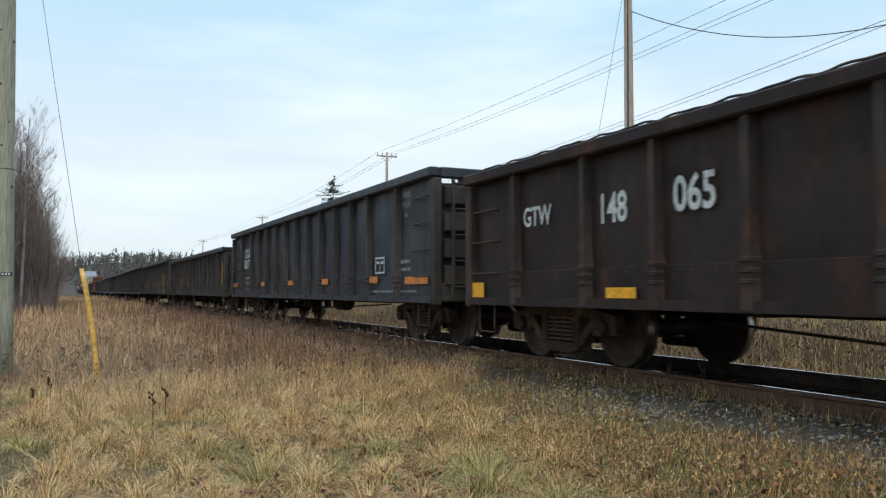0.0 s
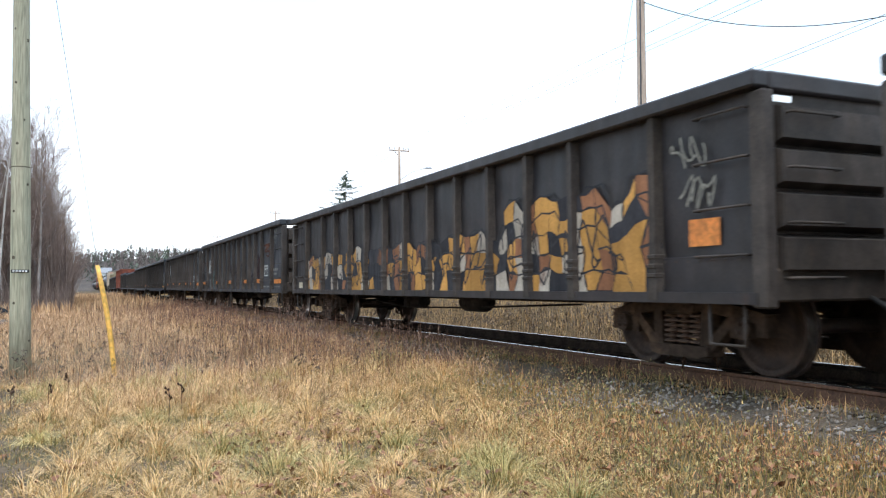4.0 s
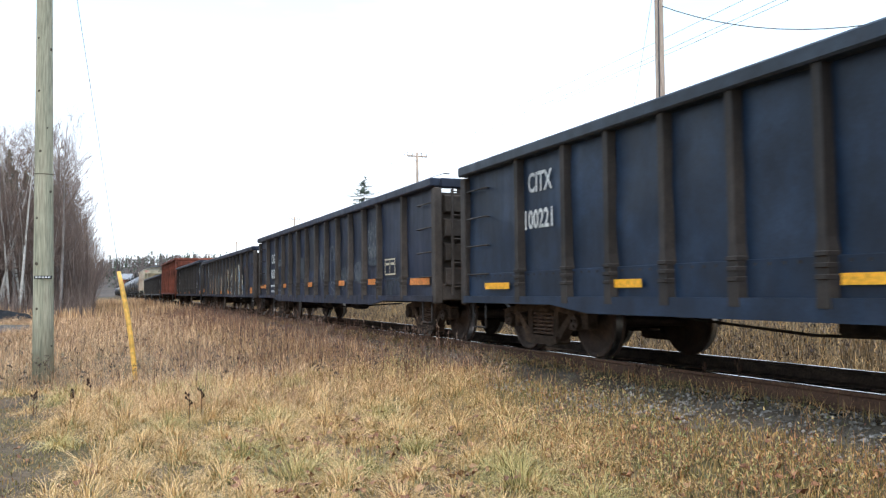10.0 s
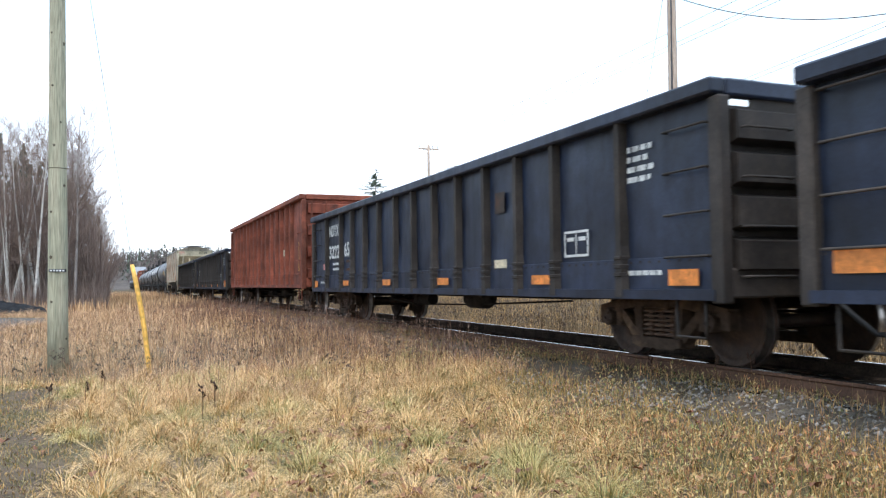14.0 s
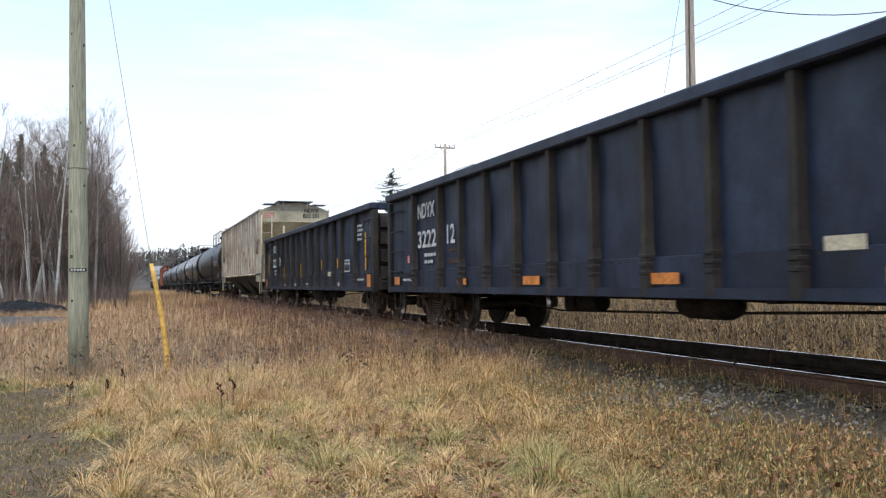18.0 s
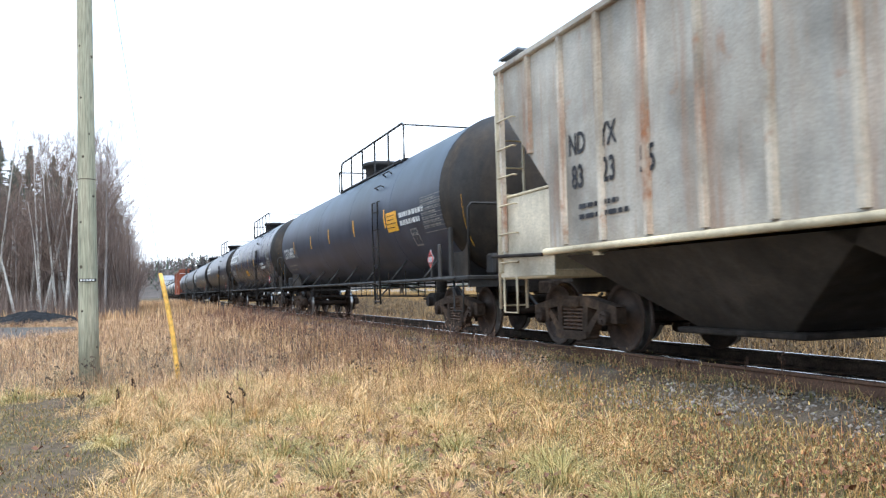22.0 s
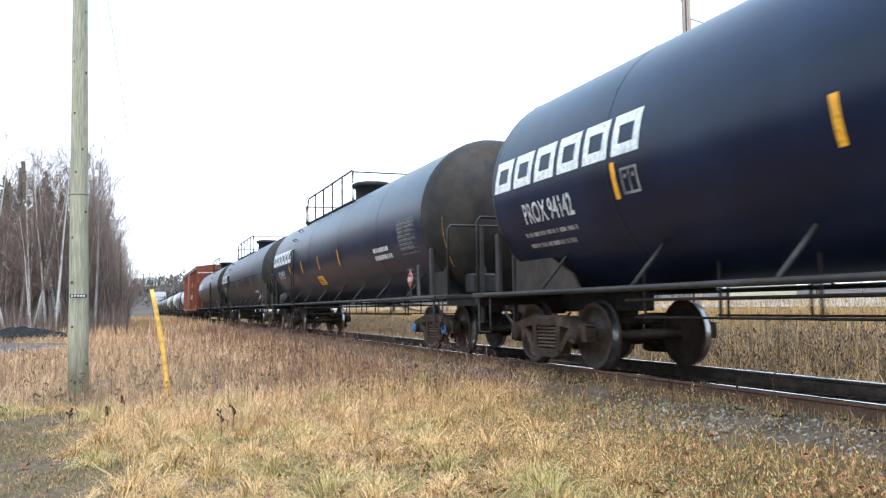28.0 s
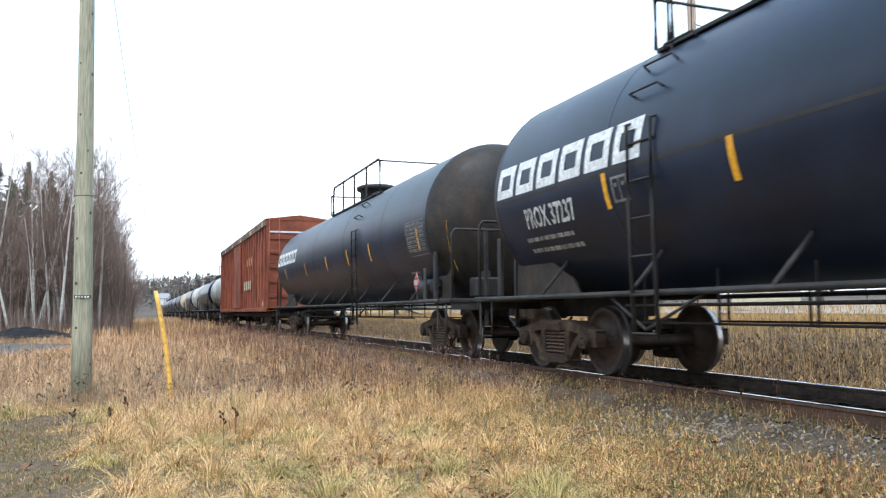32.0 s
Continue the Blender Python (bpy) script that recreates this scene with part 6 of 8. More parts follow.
c4 = add_car(gondola("slate-grey gondola car with scrawled graffiti", -102.83, -86.68, P["slate"], P["slate_rib"], top=2.77, seed=4, stripes=std_stripes((4.36, 0.96, -2.2, -4.45)), wheel_end=True))
cigx(c4, "802078", h, 1.88, 1.60, (-5.46, 1.2, 0.5, 0.33))
c5 = add_car(gondola("slate-blue gondola car with dusty brown stakes", -85.35, -69.28, P["slate"], P["slate_rib"], top=2.75, seed=5, stripes=std_stripes((4.08, 0.88, -2.23, -4.53)), wheel_end=True))
cigx(c5, "802071", h, 2.08, 1.75, (-5.42, 1.15, 0.45, 0.28))
c6 = add_car(gondola("clean navy-black gondola car with yellow reflectors", -67.72, -51.47, P["navy"], P["black_rib"], P["navy_chord"], top=2.78, seed=6, belly=0.09, stakes=[s * r for r in (0.5, 1.45, 2.4, 3.35, 4.3, 5.2, 6.38) for s in (1, -1)], stripe="yellow_stripe", stripes=[(7.44, 0.75, 0.9, 0.09), (4.25, 0.5, 0.9, 0.09), (1.32, 0.5, 0.9, 0.09), (-1.1, 0.5, 0.9, 0.09), (-3.62, 0.48, 0.9, 0.10), (-6.38, 0.95, 0.88, 0.10)], wheel_end=True))
words_on(c6, "CITX", 5.88, 2.27, 0.26, 0.75)
words_on(c6, "100221", 5.92, 1.79, 0.25, 0.78)
small_lines(c6, -6.73, 1.76, 0.46, 4, 0.05, 0.09, material=M["letters"])
small_lines(c6, -6.75, 1.27, 0.75, 2, 0.055, 0.1, material=M["letters"])
small_lines(c6, -6.3, 0.80, 1.5, 1, 0.035)
g = Geo()
for k in range(7):
    g.box(-1.506, -1.503, -6.52, -6.42, 1.05 + 0.055 * k, 1.085 + 0.055 * k)
part("small_print", g, M["faint"], c6)
frame_panel(c6, -5.3, 0.89, 0.49, 0.28, M["cream_panel"])
small_lines(c6, -5.85, 0.93, 0.3, 1, 0.06)
small_lines(c6, -4.55, 0.89, 0.45, 1, 0.05)
patch_on(c6, "tan_label", -2.65, -2.95, 0.93, 1.05, M["cream_panel"])
c7 = add_car(gondola("black gondola car with chalky graffiti and orange reflectors", -50.22, -33.88, P["black"], P["slate_rib"], P["black"], top=2.79, seed=7, belly=0.09, stripes=std_stripes((4.2, 0.9, -2.2, -4.5), z=1.02, rear=(8.06, 1.1))))
M["number_panel"] = plain("dark_number_panel", (0.006, 0.009, 0.019), 0.5)
M["buffed"] = plain("painted_over_patch", (0.034, 0.040, 0.050), 0.6)
M["pale_spray"] = plain("pale_grey_spray", (0.16, 0.175, 0.19), 0.7)
words_on(c7, "CIGX", 5.81, 1.96, 0.30, 0.82)
words_on(c7, "801276", 5.81, 1.47, 0.30, 0.72)
patch_on(c7, "dark_panel", 6.28, 5.36, 1.80, 2.13, M["number_panel"], out=0.002)
patch_on(c7, "dark_panel", 6.33, 5.36, 1.31, 1.64, M["number_panel"], out=0.002)
patch_on(c7, "paint_patch", 7.55, 6.58, 1.36, 1.78, M["buffed"], out=0.002)
patch_on(c7, "paint_patch", 7.28, 7.08, 1.79, 1.98, M["buffed"], out=0.002)
small_lines(c7, 6.26, 1.06, 0.9, 1, 0.06, material=M["letters"])
small_lines(c7, 6.26, 0.885, 0.9, 1, 0.06, material=M["letters"])
small_lines(c7, 7.3, 0.90, 0.25, 1, 0.03)
small_lines(c7, 6.78, 0.96, 0.16, 2, 0.035, 0.09)


def sprayed_arc(car, y, z, r, rz, a0, a1, w, paint="pale_spray", label="pale grey sprayed arc"):
    """A bowed sprayed line on the side."""
    g = Geo()
    for k in range(14):
        q = []
        for t, s in ((k, 1), (k + 1, 1), (k + 1, -1), (k, -1)):
            a = math.radians(a0 + (a1 - a0) * t / 14)
            ww = w * math.sin(math.pi * (t + 1.0) / 16)
            q.append((-1.504, y + (r + s * ww) * math.cos(a), z + (rz + s * ww) * math.sin(a)))
        g.add(q, [(0, 1, 2, 3)])
    return part("graffiti", g, M[paint], car, label)


for r, a0, w in ((0.11, 20, 0.022), (0.185, 5, 0.016), (0.255, -10, 0.018)):
    sprayed_arc(c7, 4.85, 1.65, r, r, a0, 180 - a0, w)
for z in (1.09, 0.94, 0.80):
    sprayed_arc(c7, 4.87, z + 0.07, 0.27, 0.075, 190, 350, 0.012)
frame_panel(c7, -5.49, 1.2, 0.61, 0.32, M["cream_panel"])
c8 = add_car(gondola("dark gondola car with cream, blue and green graffiti", -32.64, -16.12, P["black"], P["slate_rib"], top=2.60, seed=8, rails=False, stripes=[(h - 0.1, 0.5, 0.93, 0.2), (4.6, 0.6, 0.83, 0.13), (1.4, 0.8, 0.83, 0.14), (-1.4, 0.85, 0.83, 0.16)]))
words_on(c8, "AEX", 6.03, 2.11, 0.30, 0.66)
words_on(c8, "19678", 5.87, 1.73, 0.31, 0.60)
patch_on(c8, "reflector", -7.17, -7.64, 0.85, 1.07, ORANGE)
c9 = add_car(gondola("black-blue gondola car with white lettering", -15.04, 1.30, P["black"], P["black_rib"], P["black"], top=2.77, seed=9, rails=False, stripes=[(8.05, 0.35, 0.82, 0.17), (5.04, 0.49, 0.86, 0.12), (1.88, 0.51, 0.86, 0.12), (-1.2, 0.5, 0.86, 0.12), (-4.6, 0.6, 0.86, 0.12), (-7.46, 0.45, 0.84, 0.16)], wheel_end=True))


M["rust_print"] = plain("faded_rusty_print", (0.11, 0.06, 0.035), 0.8)


def ndyx(car, a, b, h):
    words_on(car, "NDYX", 6.06, 2.25, 0.29, 0.84)
    words_on(car, a, 6.02, 1.70, 0.33, 1.16)
    words_on(car, b, 4.80, 1.72, 0.34, 1.02)
    small_lines(car, h - 2.0, 1.38, 0.7, 2, 0.06, 0.13, material=M["letters"])
    small_lines(car, 4.85, 1.42, 0.45, 2, 0.06, 0.2, material=M["rust_print"])
    small_lines(car, h - 0.65, 0.92, 0.55, 1, 0.05, material=M["letters"])
    g = Geo()
    for k in range(9):
        g.box(-1.506, -1.503, h - 1.55, h - 1.42, 1.0 + 0.055 * k, 1.035 + 0.055 * k)
    part("small_print", g, M["faint"], car)
    patch_on(car, "pink_label", 7.17, 7.05, 1.28, 1.43, M["pink_panel"])
    small_lines(car, -h + 1.4, 2.28, 0.5, 4, 0.06, 0.11, material=M["letters"])
    small_lines(car, -h + 1.5, 0.95, 0.75, 1, 0.05, material=M["letters"])
    frame_panel(car, -5.4, 1.19, 0.55, 0.32)
    patch_on(car, "white_label", -3.4, -3.8, 1.1, 1.22, M["cream_panel"])


ndyx(c9, "3222", "65", h)
patch_on(c9, "rust_patch", -3.45, -3.75, 1.9, 2.2, P["gtw_rib"], x=-1.5)
red_stakes = [s * r for r in (0.0, 0.95, 1.9, 2.85, 3.8, 4.7, 5.6, 6.4) for s in ((1, -1) if r else (1,))]
c10 = add_car(gondola("tall faded red high-sided gondola car", 2.86, 18.81, P["red"], P["red_rib"], P["red_rib"], P["red"], top=3.62, sill=0.80, stakes=red_stakes, seed=10, wheel_end=True))
patch_on(c10, "white_label", -4.9, -5.1, 1.85, 2.05, M["cream_panel"])
patch_on(c10, "yellow_label", -h + 0.82, -h + 0.78, 1.3, 2.2, M["yellow_stripe"])
c11 = add_car(gondola("black gondola car with white lettering and square orange panels", 20.96, 37.46, P["black"], P["black_rib"], P["black"], top=2.77, seed=12, rails=False, stripes=[(h - 0.2, 0.35, 0.85, 0.16), (4.4, 0.4, 0.84, 0.11), (1.9, 0.5, 0.84, 0.12), (-1.0, 0.6, 0.84, 0.12), (-4.0, 0.6, 0.84, 0.13), (-h + 0.85, 0.75, 0.84, 0.32)]))
ndyx(c11, "3222", "12", h)
patch_on(c11, "rust_patch", -h + 1.75, -h + 1.45, 1.45, 1.8, P["red"])
c12 = add_car(gondola("black gondola car with yellow upright stripes and white lettering", 38.82, 55.38, P["black"], P["black_rib"], P["black"], top=2.76, seed=13, rails=False, stripe="orange_stripe", stripes=[(h - 0.05, 0.3, 0.78, 0.34), (-h + 0.4, 0.3, 0.80, 0.3)]))
ndyx(c12, "3221", "78", h)
part("brake_drum", Geo().turned([(0.02, 0.60), (0.16, 0.63), (0.235, 0.74), (0.25, 0.90), (0.25, 1.68), (0.235, 1.82), (0.16, 1.94), (0.02, 1.97)], "y", 20, (-0.66, 0, 0.53)), P["drum"], c12, "large dusty air drum")
for q in (0.95, 1.6):
    part("drum_strap", Geo().turned([(0.252, q - 0.03), (0.262, q - 0.03), (0.262, q + 0.03), (0.252, q + 0.03)], "y", 20, (-0.66, 0, 0.53)), M["under"], c12)
small_lines(c12, -0.15, 0.86, 0.55, 1, 0.05, material=M["letters"])
small_lines(c12, -0.4, 0.78, 0.3, 3, 0.025, 0.045, material=M["letters"])
for y, z0, z1 in ((7.68, 1.25, 2.17), (3.99, 1.10, 1.56), (0.71, 1.10, 1.56), (-2.53, 1.3, 1.58), (-4.57, 1.3, 1.58), (-7.45, 1.21, 2.12)):
    patch_on(c12, "reflector", y, y - 0.1, z0, z1, M["yellow_stripe"])
for y in (5.6, 3.92, 1.83, -4.6):
    patch_on(c12, "cream_label", y, y - 0.3, 0.82, 0.91, M["cream_panel"])


def graffiti(car, y0, y1, z0, z1, material, seed, ragged=0.18, n=60):
    """A ragged-topped sprayed area on the side, in strips between the stakes."""
    g = Geo()
    for k in range(n):
        a, b = y0 + (y1 - y0) * k / n, y0 + (y1 - y0) * (k + 1) / n
        za = z1 - ragged * (0.5 + 0.5 * noise.noise(Vector((a * 1.3, seed, 0)))) - ragged * 0.8 * abs(noise.noise(Vector((a * 4, seed, 3))))
        zb = z1 - ragged * (0.5 + 0.5 * noise.noise(Vector((b * 1.3, seed, 0)))) - ragged * 0.8 * abs(noise.noise(Vector((b * 4, seed, 3))))
        g.add([(-1.516, a, z0), (-1.516, b, z0), (-1.516, b, zb), (-1.516, a, za)], [(0, 1, 2, 3)])
    return part("graffiti", g, material, car, "sprayed graffiti")


STROKES = [[(0.9, 0.85), (0.5, 1.0), (0.1, 0.8), (0.5, 0.5), (0.9, 0.25), (0.5, 0.0), (0.1, 0.15)], [(0.0, 0.0), (0.08, 0.75), (0.5, 1.0), (0.92, 0.75), (1.0, 0.0)], [(0.5, 0.95), (0.1, 0.75), (0.05, 0.3), (0.5, 0.05), (0.95, 0.3), (0.9, 0.75), (0.5, 0.95)],
           [(0.1, 0.0), (0.2, 1.0), (0.55, 0.3), (0.9, 1.0), (0.95, 0.0)], [(0.2, 1.0), (0.1, 0.0), (0.6, 0.05), (0.95, 0.3)], [(0.05, 0.9), (0.95, 0.95), (0.15, 0.1), (1.0, 0.05)], [(0.1, 0.05), (0.15, 0.95), (0.75, 0.85), (0.7, 0.55), (0.2, 0.5), (0.95, 0.0)]]


def brush_line(g, pts, w, x):
    """A broad sprayed line with rounded joints, flat on the side."""
    for (a, b), (c, d) in zip(pts, pts[1:]):
        ln = math.hypot(c - a, d - b) or 1
        nx, nz = -(d - b) / ln * w, (c - a) / ln * w
        g.add([(x, a - nx, b - nz), (x, a + nx, b + nz), (x, c + nx, d + nz), (x, c - nx, d - nz)], [(0, 1, 2, 3)])
    for a, b in pts:
        g.add([(x - 0.0003, a + w * math.cos(q * 0.785), b + w * math.sin(q * 0.785)) for q in range(8)], [tuple(range(8))])


for key, colour in (("spray_dark", (0.022, 0.02, 0.024)), ("spray_white", (0.55, 0.55, 0.52)), ("spray_ash", (0.22, 0.20, 0.16)), ("spray_rust", (0.24, 0.10, 0.05))):
    M[key] = plain("weathered_" + key, colour, 0.7, 0, 0.45, 3)
for key, colour, rusty in (("cream_coat", (0.46, 0.39, 0.31), 0.6), ("sky_coat", (0.27, 0.32, 0.35), 0.45), ("peach_coat", (0.46, 0.32, 0.22), 0.55), ("gold_coat", (0.36, 0.27, 0.12), 0.5), ("drab_coat", (0.085, 0.080, 0.072), 0.3), ("clay_coat", (0.14, 0.118, 0.09), 0.4), ("slate_coat", (0.11, 0.125, 0.13), 0.3), ("dim_coat", (0.03, 0.028, 0.032), 0.3), ("amber_coat", (0.50, 0.25, 0.06), 0.4), ("rust_coat", (0.26, 0.11, 0.05), 0.3)):
    M[key] = weathered_paint("sprayed_" + key, colour, rusty, 0.6, 0.7, dust_colour=tuple(0.45 * c for c in colour), rust_colour=(0.12, 0.05, 0.035), seed=len(key), relief=0.05)


def lettered_coat(car, y0, y1, z0, z1, palette, seed, cell=0.42, tilt=0.3, edge="spray_white"):
    """Sprayed block letters: uneven angular plates of several colours with dark gaps and pale edges."""
    rnd = random.Random(seed)
    fills = {k: Geo() for k in palette}
    back, rim = Geo(), Geo()
    nx, nz = max(2, int((y0 - y1) / cell)), max(2, int((z1 - z0) / cell + 0.5))
    top = [rnd.uniform(0.72, 1.0) for _ in range(nx + 1)]
    pt = {}
    for i in range(nx + 1):
        for k in range(nz + 1):
            jit = 0.0 if k == 0 else rnd.uniform(-0.3, 0.3) * cell
            pt[i, k] = (y0 - (y0 - y1) * i / nx + rnd.uniform(-0.34, 0.34) * cell + tilt * (k / nz - 0.5) * cell, z0 + (z1 - z0) * (k / nz) * top[i] + 0.5 * jit)
    for i in range(nx):
        hue = rnd.choice(palette)
        for k in range(nz):
            q = [pt[i, k], pt[i + 1, k], pt[i + 1, k + 1], pt[i, k + 1]]
            my, mz = sum(a for a, _ in q) / 4, sum(b for _, b in q) / 4
            back.add([(-1.517, a, b) for a, b in q], [(0, 1, 2, 3)])
            if rnd.random() < 0.12:
                continue
            if rnd.random() < 0.55:
                hue = rnd.choice(palette)
            gap = rnd.choice((1.0, 1.0, 0.97, 0.86))
            lay = -1.5185 - 0.0004 * ((i + k) % 3)
            ring = []
            for n in range(4):
                (a, b), (c, d) = q[n], q[(n + 1) % 4]
                bow = 0.12 * cell * math.sin(2.1 * i + 1.7 * k + n)
                ring += [(lay, my + (a - my) * gap, mz + (b - mz) * gap), (lay, my + ((a + c) / 2 - my) * gap + 0.5 * bow, mz + ((b + d) / 2 - mz) * gap + (bow if k else 0))]
            fills[hue].add(ring + [(lay, my, mz)], [(n, (n + 1) % 8, 8) for n in range(8)])
            if rnd.random() < 0.7:
                brush_line(rim, [q[3], ((q[3][0] + q[2][0]) / 2, max(q[3][1], q[2][1]) + 0.02), q[2]], 0.011, lay - 0.001)
    part("graffiti", back, M["dim_coat"], car, "dark sprayed ground of the graffiti")
    for k, g in fills.items():
        if g.v:
            tagged(part("graffiti", g, M[k], car, "weathered sprayed block letters"), kind="stuff")
    if rim.v:
        tagged(part("graffiti", rim, M[edge], car, "pale sprayed edges"), kind="stuff")


def cursive(car, y, width, z, height, material, seed, w=0.014, loops=5, x=-1.506):
    """A thin handwritten sprayed tag in one looping line."""
    rnd = random.Random(seed)
    ph, q, lean = rnd.uniform(0, 6), rnd.uniform(1.6, 2.6), rnd.uniform(-0.1, 0.25)
    pts = []
    for i in range(loops * 11 + 1):
        t = i / (loops * 11)
        a = 2 * math.pi * loops * t
        zz = height * (0.34 * math.sin(a) + 0.2 * math.sin(q * a + ph))
        pts.append((y - width * t - 0.5 * width / loops * math.cos(a + ph) - lean * zz, z + zz))
    g = Geo()
    brush_line(g, pts, w, x)
    return tagged(part("graffiti", g, M[material] if isinstance(material, str) else material, car, "thin sprayed graffiti tag"), kind="stuff")


lettered_coat(c3, 7.0, -3.6, 0.80, 1.66, ("cream_coat", "amber_coat", "rust_coat", "amber_coat", "dim_coat"), 51, 0.26, 0.2, "spray_dark")
lettered_coat(c3, -3.6, -6.7, 0.80, 2.0, ("cream_coat", "amber_coat", "amber_coat", "rust_coat"), 53, 0.25, 0.2, "spray_dark")
cursive(c3, -h + 1.25, 0.4, 2.1, 0.3, "spray_ash", 4, 0.012, 3)
cursive(c3, -h + 1.1, 0.4, 1.72, 0.3, "spray_ash", 5, 0.012, 3)
lettered_coat(c8, 5.6, -0.15, 0.74, 1.84, ("drab_coat", "clay_coat", "peach_coat", "slate_coat", "drab_coat", "dim_coat"), 41, 0.31, 0.5, "spray_ash")
lettered_coat(c8, -0.3, -5.5, 0.73, 2.12, ("cream_coat", "peach_coat", "cream_coat", "gold_coat", "sky_coat", "cream_coat", "clay_coat", "dim_coat", "drab_coat"), 47, 0.27, 0.4, "spray_dark")
for y, z0, z1 in ((-1.55, 1.2, 1.75), (-3.62, 1.35, 1.92)):
    patch_on(c8, "graffiti", y, y - 0.34, z0, z1, M["gold_coat"], x=-1.521, label="gold sprayed column")
for y, z, r in ((-1.0, 1.48, 0.17), (-4.7, 1.5, 0.2)):
    g = Geo()
    g.add([(-1.5215, y + r * math.cos(q * 0.3142), z + 1.3 * r * math.sin(q * 0.3142)) for q in range(20)], [tuple(range(20))])
    part("graffiti", g, M["sky_coat"], c8, "pale blue sprayed oval")
for y, wd, z, hh, sd in ((4.6, 0.4, 1.1, 0.5, 3), (2.9, 0.5, 1.1, 0.6, 4), (-1.1, 0.6, 0.98, 0.4, 5), (-2.2, 0.9, 1.9, 0.4, 6)):
    cursive(c8, y, wd, z, hh, "spray_ash", sd, 0.009, x=-1.523)
for k in range(9):
    cursive(c8, -0.5 - 0.55 * k, 0.5, 1.05 + 0.45 * (k % 3) * 0.8, 0.5, "spray_dark", 60 + k, 0.013, 2, x=-1.5225)
    cursive(c3, 6.4 - 1.4 * k, 1.2, 1.25, 0.7, "spray_dark", 80 + k, 0.014, 4, x=-1.5225)
cursive(c8, -5.8, 0.5, 1.7, 0.4, "spray_rust", 8, 0.012, 3)
M["dull_cream"] = rough_surface("dull_cream_spray", [(0.35, (0.03, 0.03, 0.032)), (0.5, (0.15, 0.12, 0.09)), (0.7, (0.32, 0.26, 0.19))], 4, 0.8, 0.1)
M["dull_rust"] = rough_surface("dull_rust_spray", [(0.35, (0.03, 0.025, 0.025)), (0.55, (0.10, 0.04, 0.026)), (0.75, (0.24, 0.10, 0.05))], 4, 0.8, 0.1)
M["dull_plum"] = plain("dull_plum_spray", (0.028, 0.016, 0.018), 0.8, 0, 0.5, 5)


def smooth_line(path, y, z, w, hh):
    """A curve through the points of a stroke, scaled to its place."""
    p = [(y - u * w, z + v * hh) for u, v in path]
    p = [p[0]] + p + [p[-1]]
    out = []
    for i in range(1, len(p) - 2):
        for k in range(6):
            t = k / 6
            out.append(tuple(0.5 * (2 * p[i][c] + (p[i + 1][c] - p[i - 1][c]) * t + (2 * p[i - 1][c] - 5 * p[i][c] + 4 * p[i + 1][c] - p[i + 2][c]) * t * t + (3 * p[i][c] - p[i - 1][c] - 3 * p[i + 1][c] + p[i + 2][c]) * t ** 3) for c in (0, 1)))
    return out + [p[-1]]


def stroke_tag(car, kind, y, z, w, hh, material, width=0.03):
    g = Geo()
    brush_line(g, smooth_line(STROKES[kind], y, z, w, hh), width, -1.5075)
    return tagged(part("graffiti", g, M[material], car, "faded sprayed letter"), kind="stuff")


for kind, y, z, w, hh, m, bw in ((6, -3.36, 1.25, 0.46, 0.95, "dull_cream", 0.022), (1, -3.62, 0.86, 0.34, 0.4, "dull_cream", 0.014), (2, -2.35, 1.22, 0.5, 0.62, "dull_cream", 0.009), (0, -2.62, 1.3, 0.2, 0.6, "dull_cream", 0.014), (1, -1.32, 1.42, 0.42, 0.36, "dull_cream", 0.016), (1, -1.40, 1.36, 0.28, 0.3, "dull_rust", 0.018), (2, -0.25, 1.3, 0.36, 0.4, "dull_rust", 0.012), (1, 1.75, 0.88, 0.4, 0.5, "dull_cream", 0.010), (2, -4.75, 0.93, 0.3, 0.42, "dull_cream", 0.011), (5, -5.4, 1.95, 0.95, 0.22, "dull_rust", 0.03), (0, -5.7, 1.8, 0.6, 0.34, "dull_rust", 0.02)):
    stroke_tag(c4, kind, y, z, w, hh, m, bw)
for y, wd, z, hh, m, sd, lo, bw in ((-0.35, 0.45, 1.25, 0.7, "dull_plum", 3, 5, 0.024), (-4.4, 0.6, 1.5, 0.8, "dull_plum", 5, 6, 0.026), (-3.4, 0.6, 1.15, 0.4, "dull_plum", 7, 6, 0.022), (0.75, 0.5, 1.4, 0.6, "dull_plum", 8, 4, 0.02), (-4.5, 0.5, 1.45, 0.7, "dull_rust", 12, 7, 0.007), (-1.4, 0.35, 1.15, 0.3, "dull_cream", 13, 4, 0.010), (2.8, 0.4, 1.05, 0.5, "dull_cream", 15, 3, 0.011), (3.9, 0.4, 1.1, 0.5, "dull_rust", 16, 4, 0.010)):
    cursive(c4, y, wd, z, hh, m, sd, bw, lo)
M["teal_spray"] = rough_surface("teal_spray_paint", [(0.3, (0.07, 0.20, 0.20)), (0.7, (0.20, 0.42, 0.40))], 3, 0.7, 0.1)
M["smear"] = rough_surface("grey_tan_smear", [(0.3, (0.035, 0.034, 0.036)), (0.55, (0.085, 0.075, 0.066)), (0.75, (0.17, 0.135, 0.105))], 2.4, 0.75, 0.1)
patch_on(c4, "dark_panel", 6.36, 5.5, 1.73, 2.03, M["number_panel"], out=0.002)
patch_on(c4, "dark_panel", 6.4, 5.46, 1.44, 1.74, M["number_panel"], out=0.002)
sprayed_arc(c4, 4.93, 1.2, 0.2, 0.36, -105, 105, 0.035, "teal_spray", "teal sprayed letter")
